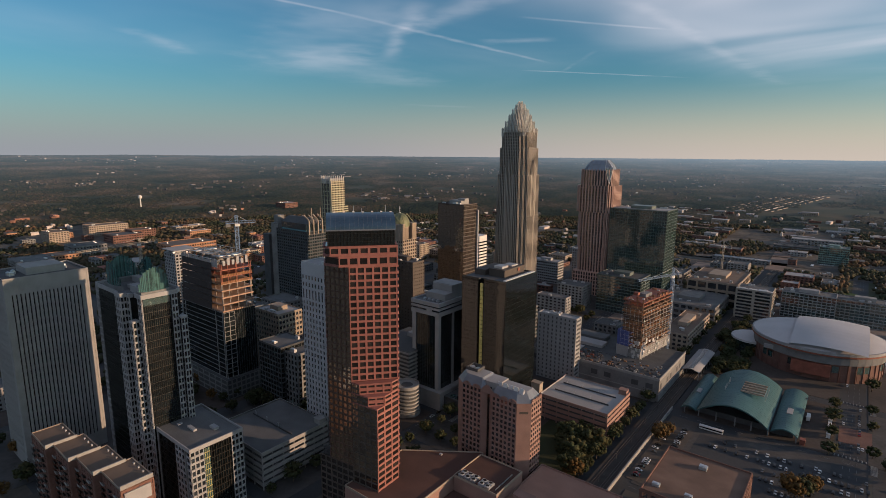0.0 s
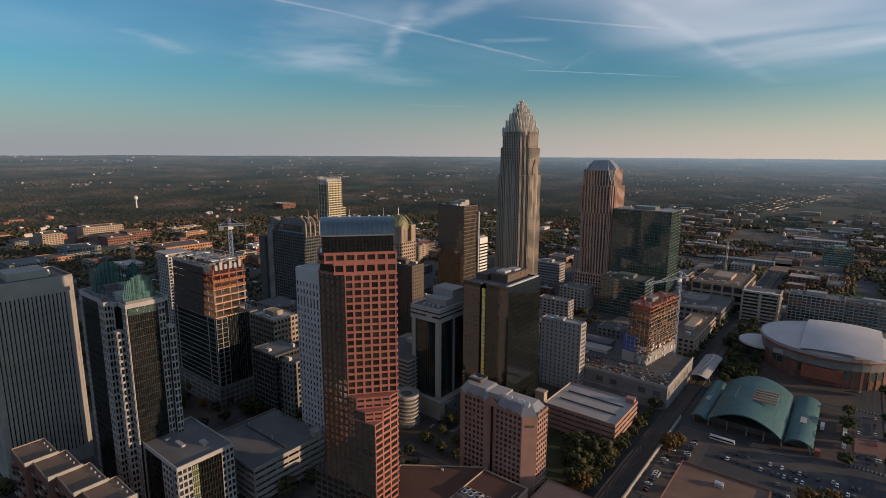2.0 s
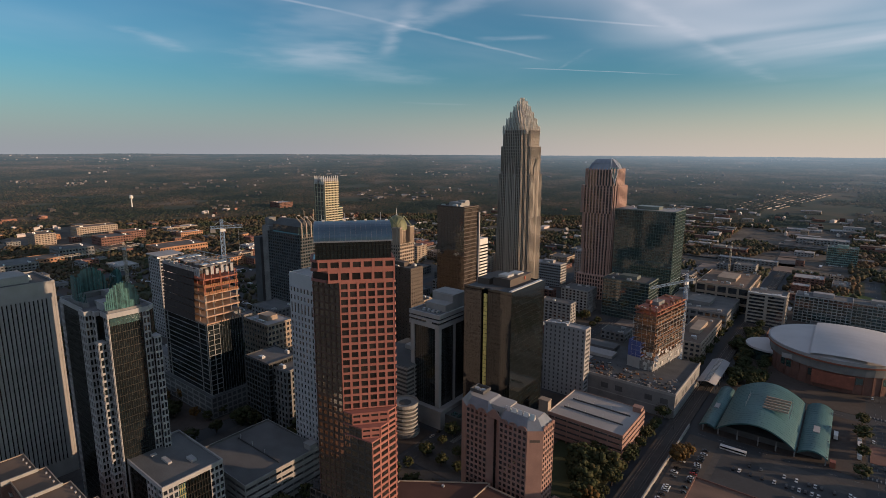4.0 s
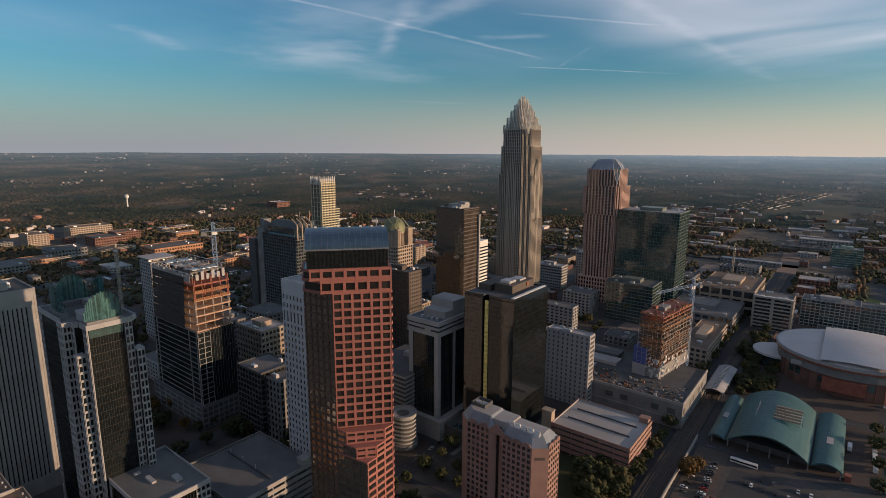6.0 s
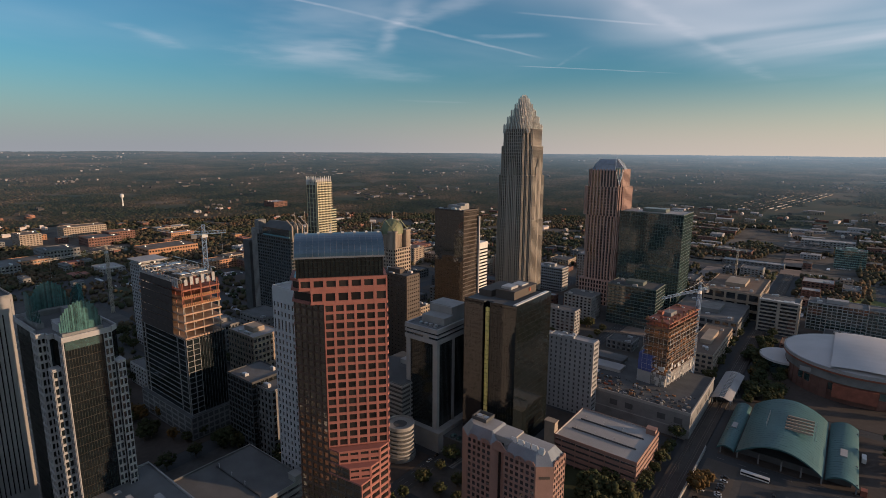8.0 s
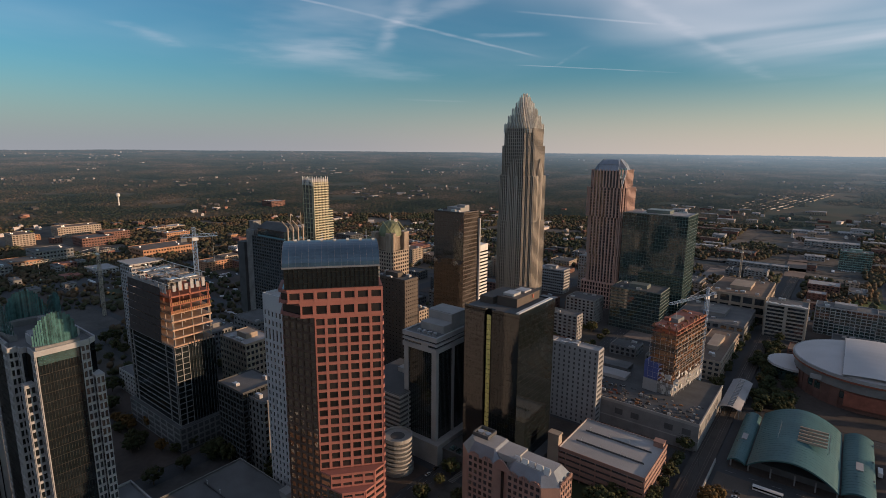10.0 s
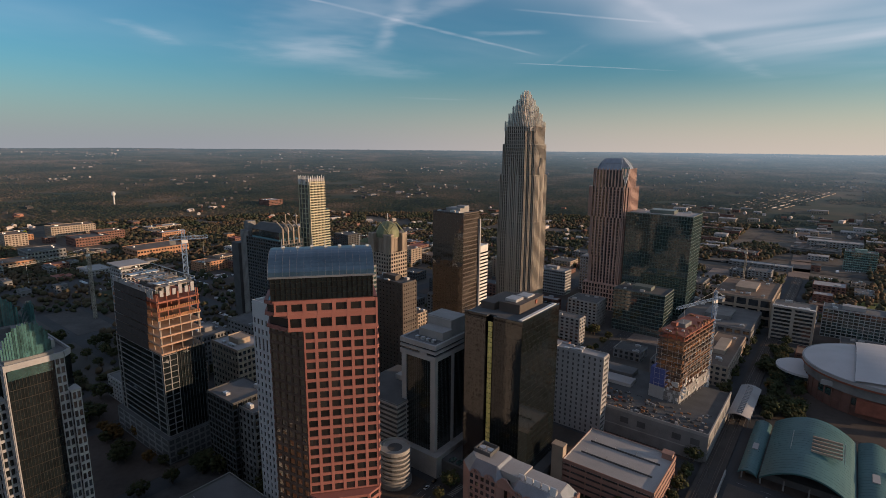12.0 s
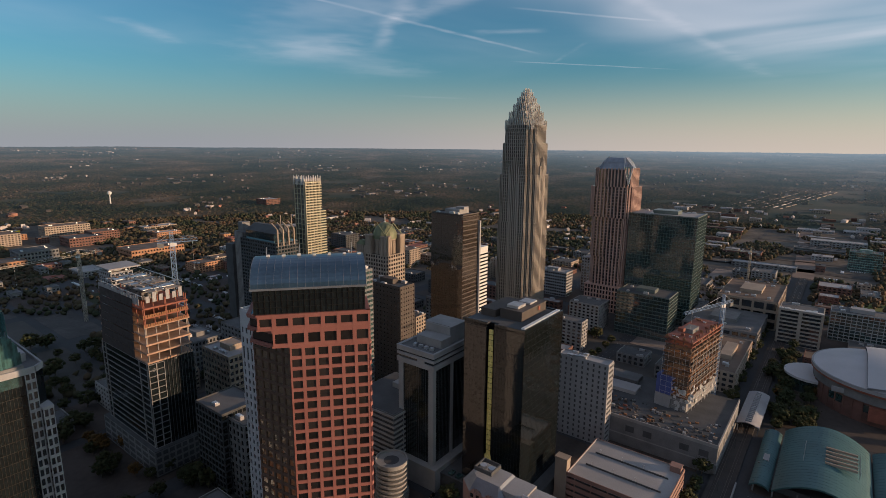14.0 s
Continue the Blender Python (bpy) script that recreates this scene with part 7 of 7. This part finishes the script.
def small_shed(a, b, w, d, z, wall_mat, roof_mat, label):
    t = thing("low_building", label, "building", a, b, top=6, group="sheds and shops outside downtown")
    p = rect(-w, 0, 0, d)
    t.location.z = terrain_z(t.location.x, t.location.y)
    part("wall", Geo().prism(inset(p, .2), -1, z), wall_mat, t)
    g = Geo()
    for fr, wd in frames(p)[:2]:
        for r in range(max(1, int(z / 4))):
            n = max(2, int(wd / 5))
            for c in range(n):
                g.fbox(fr, (c + .25) * wd / n, (c + .75) * wd / n, 1.4 + r * 3.8, 3.2 + r * 3.8, -.3, -.1)
    part("glazing", g, GLASS, t, kind="stuff")
    part("roof", Geo().prism(p, z, z + .5).box(-w * .7, -w * .5, d * .4, d * .6, z + .5, z + 2), roof_mat, t)


rng = random.Random(91)
SHEDS = ((CONC, ROOF_GREY, "grey flat-roofed shed in the hazy distance"), (BRICK, ROOF_BROWN, "brick flat-roofed shop in the hazy distance"), (TAN, ROOF_WHITE, "tan low block with a pale roof"), (WHITE, ROOF_WHITE, "white flat-roofed warehouse among trees"), (BRICK, ROOF_DARK, "dark-roofed brick block among trees"))
spots_taken = []
for _ in range(400):
    if len(spots_taken) >= 95:
        break
    a, b = rng.uniform(-420, 330), rng.uniform(1250, 2200)
    w, d = rng.uniform(12, 46), rng.uniform(12, 34)
    if abs(a + 84) < 40 + w or abs(a - 29 - w / 2) < 18 + w / 2 or any(abs(a - q[0]) < 52 and abs(b - q[1]) < 40 for q in spots_taken):
        continue
    spots_taken.append((a, b))
    wm, rm, lab = rng.choice(SHEDS)
    small_shed(a, b, w, d, rng.choice((5, 6, 8, 11)), wm, rm, lab)

west_taken = [(-1403, 612), (-1450, 720), (-1291, 690), (-1323, 752), (-1080, 690), (-1182, 556), (-1156, 500), (-1116, 436), (-1000, 560), (-980, 820)]
for _ in range(300):
    if len(west_taken) > 46:
        break
    a, b = rng.uniform(-1600, -900), rng.uniform(440, 940)
    if any(abs(a - q[0]) < 56 and abs(b - q[1] - 15) < 48 for q in west_taken):
        continue
    west_taken.append((a, b))
    wm, rm, lab = rng.choice(((BRICK, ROOF_BROWN, "small brick shop west of downtown"), (WARM_BRICK, ROOF_DUN, "small orange brick workshop in low sun"), (BRICK, STEEL_RED, "small brick house with a red roof"), (BRICK, ROOF_DARK, "brick shop with a dark flat roof"), (CONC, ROOF_GREY, "grey workshop with a flat roof")))
    small_shed(a, b, rng.uniform(14, 34), rng.uniform(12, 30), rng.choice((5, 7, 10, 12)), wm, rm, lab)

# rows of cars too far off to tell apart
g = Geo()
for a0, a1, b0, b1, n in ((-60, 18, 860, 1080, 160), (40, 215, 700, 1230, 420), (-880, -640, 380, 560, 260), (-620, -500, 330, 560, 160), (-70, 200, 1240, 1700, 200)):
    for _ in range(n // 8):
        a, b, along = rng.uniform(a0, a1), rng.uniform(b0, b1), rng.random() < .5
        for k in range(8):
            if rng.random() < .75:
                x, y = a + (k * 2.9 if along else 0), b + (0 if along else k * 2.9)
                dx, dy = (.9, 2.2) if along else (2.2, .9)
                q = [street_xy(x + sx * dx, y + sy * dy) for sx, sy in ((-1, -1), (1, -1), (1, 1), (-1, 1))]
                h = terrain_z(*q[0]) + .25
                g.prism(q, h, h + 1.4)
solid("parked_cars", g, mat("mixed_car_paint", (0.30, 0.30, 0.31), .3, .1, vary=.9, scale=.5, island=1.4), "far rows of parked cars of mixed colours", kind="stuff")

# water tower on the far ridge
t = thing("water_tower", "white water tower with a bulbous tank", "water tower", -1903, 1117, top=40)
t.location.z = terrain_z(t.location.x, t.location.y)
t.scale = (.6, .6, .6)
part("shaft", Geo().prism(round_poly(4, 4, 12), 0, 46, round_poly(3, 3, 12)), WHITE_PAINT, t)
part("tank", Geo().prism(round_poly(4, 4, 16), 44, 52, round_poly(10, 10, 16)).prism(round_poly(10, 10, 16), 52, 62).prism(round_poly(10, 10, 16), 62, 68, round_poly(2, 2, 16)), WHITE_PAINT, t)


# ---- far woods and houses ----
def distance_mat(name, colours):
    """The far backdrop: country with bluish haze painted in, paler with distance from downtown."""
    m = foliage_mat(name, colours, 0.0045)
    return painted_haze(m)


# Puts haze into a material as a bluish glow that grows with distance.
def painted_haze(m):
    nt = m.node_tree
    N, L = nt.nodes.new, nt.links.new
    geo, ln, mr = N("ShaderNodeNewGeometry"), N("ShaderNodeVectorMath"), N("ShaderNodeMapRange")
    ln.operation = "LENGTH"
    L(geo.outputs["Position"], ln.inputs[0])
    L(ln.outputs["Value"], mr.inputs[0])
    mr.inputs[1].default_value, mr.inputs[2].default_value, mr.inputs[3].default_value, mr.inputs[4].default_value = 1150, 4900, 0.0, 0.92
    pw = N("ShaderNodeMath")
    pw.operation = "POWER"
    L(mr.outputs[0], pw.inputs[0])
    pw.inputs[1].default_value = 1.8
    # the painted haze is thicker on the right, towards the sun
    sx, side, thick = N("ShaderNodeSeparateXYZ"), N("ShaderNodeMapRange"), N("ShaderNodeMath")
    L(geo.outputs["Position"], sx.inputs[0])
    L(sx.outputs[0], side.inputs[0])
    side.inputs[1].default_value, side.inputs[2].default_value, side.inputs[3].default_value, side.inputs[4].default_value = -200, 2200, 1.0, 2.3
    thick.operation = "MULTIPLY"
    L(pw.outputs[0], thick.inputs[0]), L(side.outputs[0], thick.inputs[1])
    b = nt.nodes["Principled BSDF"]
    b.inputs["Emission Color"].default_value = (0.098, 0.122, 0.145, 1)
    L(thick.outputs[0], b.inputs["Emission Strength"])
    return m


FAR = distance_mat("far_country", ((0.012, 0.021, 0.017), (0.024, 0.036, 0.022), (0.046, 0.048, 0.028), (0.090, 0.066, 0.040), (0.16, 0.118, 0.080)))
# the HOUSES colour again, with the haze glow painted into it
FAR_HOMES = painted_haze(mat("roofs_with_painted_haze", (0.26, 0.23, 0.21), 0.85, vary=0.8, scale=0.01, fine=0.3, island=1.6, bump=0.0))


def backdrop_ring(r0, r1, material):
    """A sheet of far country just over the ground."""
    n, m = 60, 20
    v, f = [], []
    for k in range(m + 1):
        r = r0 + (r1 - r0) * k / m
        for i in range(n + 1):
            t = radians(-60 + 120 * i / n)
            x, y = r * math.sin(t), r * math.cos(t)
            v.append((x, y, terrain_z(x, y) + 1.0))
    f = [(k * (n + 1) + i, (k + 1) * (n + 1) + i, (k + 1) * (n + 1) + i + 1, k * (n + 1) + i + 1) for k in range(m) for i in range(n)]
    me = bpy.data.meshes.new("backdrop")
    me.from_pydata(v, [], f)
    me.materials.append(material)
    tagged(new("backdrop", me), "far wooded country with painted haze towards the horizon", kind="structure")


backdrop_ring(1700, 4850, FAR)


def tuft_arrays(centres, radii, rng):
    """Flat four-sided crowns for woods too far off to show more."""
    n = len(centres)
    ang = rng.uniform(0, 6.28, n)[:, None] + np.array((0, 1.57, 3.14, 4.71))[None]
    rr = radii[:, None] * rng.uniform(.7, 1.3, (n, 4))
    ring = np.stack((np.cos(ang) * rr, np.sin(ang) * rr, rr * rng.uniform(.15, .5, (n, 4))), -1)
    top = np.stack((rng.normal(0, .2, n) * radii, rng.normal(0, .2, n) * radii, radii * rng.uniform(.75, 1.15, n)), -1)[:, None]
    v = np.concatenate((ring, top), 1) + centres[:, None, :]
    t = np.array(((0, 1, 4), (1, 2, 4), (2, 3, 4), (3, 0, 4)))[None] + 5 * np.arange(n)[:, None, None]
    return v.reshape(-1, 3), t.reshape(-1, 3)


def far_country():
    rng = np.random.default_rng(5)
    n = 420000
    d = np.sqrt(rng.uniform(580 ** 2, 4840 ** 2, n))
    keep = rng.uniform(0, 1, n) < np.clip(1.5 - d / 5200, .55, 1)
    th = np.radians(rng.uniform(-50, 50, n))
    x, y = d * np.sin(th), d * np.cos(th)
    ca, sa = math.cos(radians(GRID)), math.sin(radians(GRID))
    a, b = ((x - HUB[0]) * ca - (y - HUB[1]) * sa) / WIDE - 40, ((x - HUB[0]) * sa + (y - HUB[1]) * ca) / DEEP + 450
    # open land: a patchwork, the lots west of downtown, the rail corridor
    patch = np.array([noise.noise((p / 260, q / 260, 3.0)) + .6 * noise.noise((p / 90, q / 90, 9.0)) for p, q in zip(x, y)])
    town = (a > -900) & (a < 240) & (b < 1240)
    west = (a > -1640) & (a < -900) & (b > 400) & (b < 960)
    rail = (np.abs(a + 110) < 110) & (b > 1240) & (b < 3100)
    lim = np.where(rail, .12, np.where(west, -.3, np.where(d > 2600, -.55, -.42)))
    edge = town & ((b > 930) | ((a > 130) & (b > 600)) | ((a < -500) & (b > 590)) | ((a < -490) & (b < 560) & (patch > -.15))) & (np.abs(a + 84) > 16) & (np.abs(a - 29) > 14) & (rng.uniform(0, 1, n) < np.where(b > 930, .62, .35))
    keep &= (patch > lim) & (~town | edge)
    x, y, d, patch = x[keep], y[keep], d[keep], patch[keep]
    z = np.array([terrain_z(p, q) for p, q in zip(x, y)])
    r = rng.uniform(2.4, 6.2, len(x)) * np.where(d > 1700, .95, 1.15)
    dist = np.hypot(x, y)
    # the FAR woods carry the painted haze glow, the nearer FOREST does not
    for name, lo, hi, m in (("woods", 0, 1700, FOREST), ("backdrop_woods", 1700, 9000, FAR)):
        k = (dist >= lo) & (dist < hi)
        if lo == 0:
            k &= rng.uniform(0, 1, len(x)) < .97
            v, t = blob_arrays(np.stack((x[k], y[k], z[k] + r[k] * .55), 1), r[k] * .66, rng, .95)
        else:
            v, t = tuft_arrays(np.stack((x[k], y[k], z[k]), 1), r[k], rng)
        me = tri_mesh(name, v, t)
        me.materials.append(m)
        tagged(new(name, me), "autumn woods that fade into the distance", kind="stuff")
    # houses and sheds between the trees, in loose neighbourhoods
    m = 5200
    d = np.sqrt(rng.uniform(900 ** 2, 4700 ** 2, m))
    th = np.radians(rng.uniform(-50, 50, m))
    x, y = d * np.sin(th), d * np.cos(th)
    a, b = ((x - HUB[0]) * ca - (y - HUB[1]) * sa) / WIDE - 40, ((x - HUB[0]) * sa + (y - HUB[1]) * ca) / DEEP + 450
    town = (a > -920) & (a < 260) & (b < 1260)
    homes, brick, hazy = Geo(), Geo(), Geo()
    for p, q, dd in zip(x[~town], y[~town], d[~town]):
        c = noise.noise((p / 420, q / 420, 5.0)) + .35 * noise.noise((p / 130, q / 130, 2.0))
        if c < .12 or (dd > 2000 and rng.uniform() < .45):
            continue
        w, l, h, rise = rng.uniform(2.5, 4.5), rng.uniform(4, 8), rng.uniform(5, 8), 2.5
        if c > .48:
            w, l, h, rise = w * 2.0, l * 2.4, h, .4
        z = terrain_z(p, q)
        ang = rng.choice((radians(-GRID), radians(90 - GRID), rng.uniform(0, 3.1)))
        cs, sn = math.cos(ang), math.sin(ang)
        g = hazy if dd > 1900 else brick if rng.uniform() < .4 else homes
        k = len(g.v)
        for zz, pts in ((z - 1, ((-w, -l), (w, -l), (w, l), (-w, l))), (z + h, ((-w, -l), (w, -l), (w, l), (-w, l))), (z + h + rise, ((0, -l), (0, l)))):
            g.v += [(p + u * cs - v1 * sn, q + u * sn + v1 * cs, zz) for u, v1 in pts]
        g.f += [(k, k + 1, k + 5, k + 8, k + 4), (k + 1, k + 2, k + 6, k + 5), (k + 2, k + 3, k + 7, k + 9, k + 6), (k + 3, k, k + 4, k + 7), (k + 4, k + 8, k + 9, k + 7), (k + 8, k + 5, k + 6, k + 9)]
    solid("houses", homes, HOUSES, "pale roofs of far houses and sheds among trees", kind="stuff")
    solid("backdrop_houses", hazy, FAR_HOMES, "far roofs with painted haze, scattered among woods", kind="stuff")
    solid("houses", brick, BRICK_HOMES, "brick houses and halls among far trees", kind="stuff")


far_country()

# rail yard, freight rows and roads towards the horizon
for i in range(7):
    g = Geo()
    for k in range(34):
        b = 2330 + k * 19 + (i * 7) % 13
        a = -330 + i * 22 + k * 3.6
        (x0, y0), (x1, y1) = street_xy(a, b), street_xy(a + 5, b + 20)
        if (k * 5 + i * 3) % 7 > 2:
            g.beam((x0, y0, terrain_z(x0, y0) + 2), (x1, y1, terrain_z(x1, y1) + 2), 2.6)
    solid("freight_row", g, HOUSES if i % 2 else TAN, "long rows of freight cars in the far yard", kind="stuff")


def far_road(pts, wide, material, label):
    g = Geo()
    for (a0, b0), (a1, b1) in zip(pts, pts[1:]):
        n = max(2, int(math.hypot(a1 - a0, b1 - b0) / 60))
        for i in range(n):
            p = [street_xy(a0 + (a1 - a0) * k / n, b0 + (b1 - b0) * k / n) for k in (i, i + 1)]
            (x0, y0), (x1, y1) = p
            ln = math.hypot(x1 - x0, y1 - y0)
            nx, ny = -(y1 - y0) / ln * wide / 2, (x1 - x0) / ln * wide / 2
            z0, z1 = terrain_z(x0, y0) + .6, terrain_z(x1, y1) + .6
            k0 = len(g.v)
            g.v += [(x0 - nx, y0 - ny, z0), (x0 + nx, y0 + ny, z0), (x1 + nx, y1 + ny, z1), (x1 - nx, y1 - ny, z1)]
            g.f.append((k0, k0 + 3, k0 + 2, k0 + 1))
    solid("road", g, material, label, kind="structure")


far_road([(29, 1230), (20, 1500), (-30, 1900), (-68, 2200), (-69, 4000)], 20, PAVE, "straight avenue out to the horizon")
far_road([(-84, 1240), (-100, 1700), (-150, 2500), (-190, 3300)], 30, mat("yard_ballast", (0.17, 0.125, 0.10), .95, vary=.4, scale=.03), "rusty brown railway corridor")
for b in (1290, 1400, 1530, 1680, 1850, 2050):
    far_road([(-480, b), (0, b + 20), (330, b - 10)], 8, ASPHALT_OLD, "cross street beyond downtown")
for a in (110, 210, -190, -300):
    far_road([(a, 1250), (a + 6, 1700), (a + 20, 2300)], 8, ASPHALT_OLD, "street beyond downtown")
far_road([(-112, 1690), (-103, 1790), (-88, 2124), (-80, 2180)], 12, PALE, "pale flyover ramp")
far_road([(-700, 380), (-1000, 470), (-1300, 520)], 14, ASPHALT_OLD, "street west of downtown")
far_road([(-880, 1180), (-400, 1290), (20, 1330), (330, 1350)], 22, ASPHALT_OLD, "ring motorway round downtown")
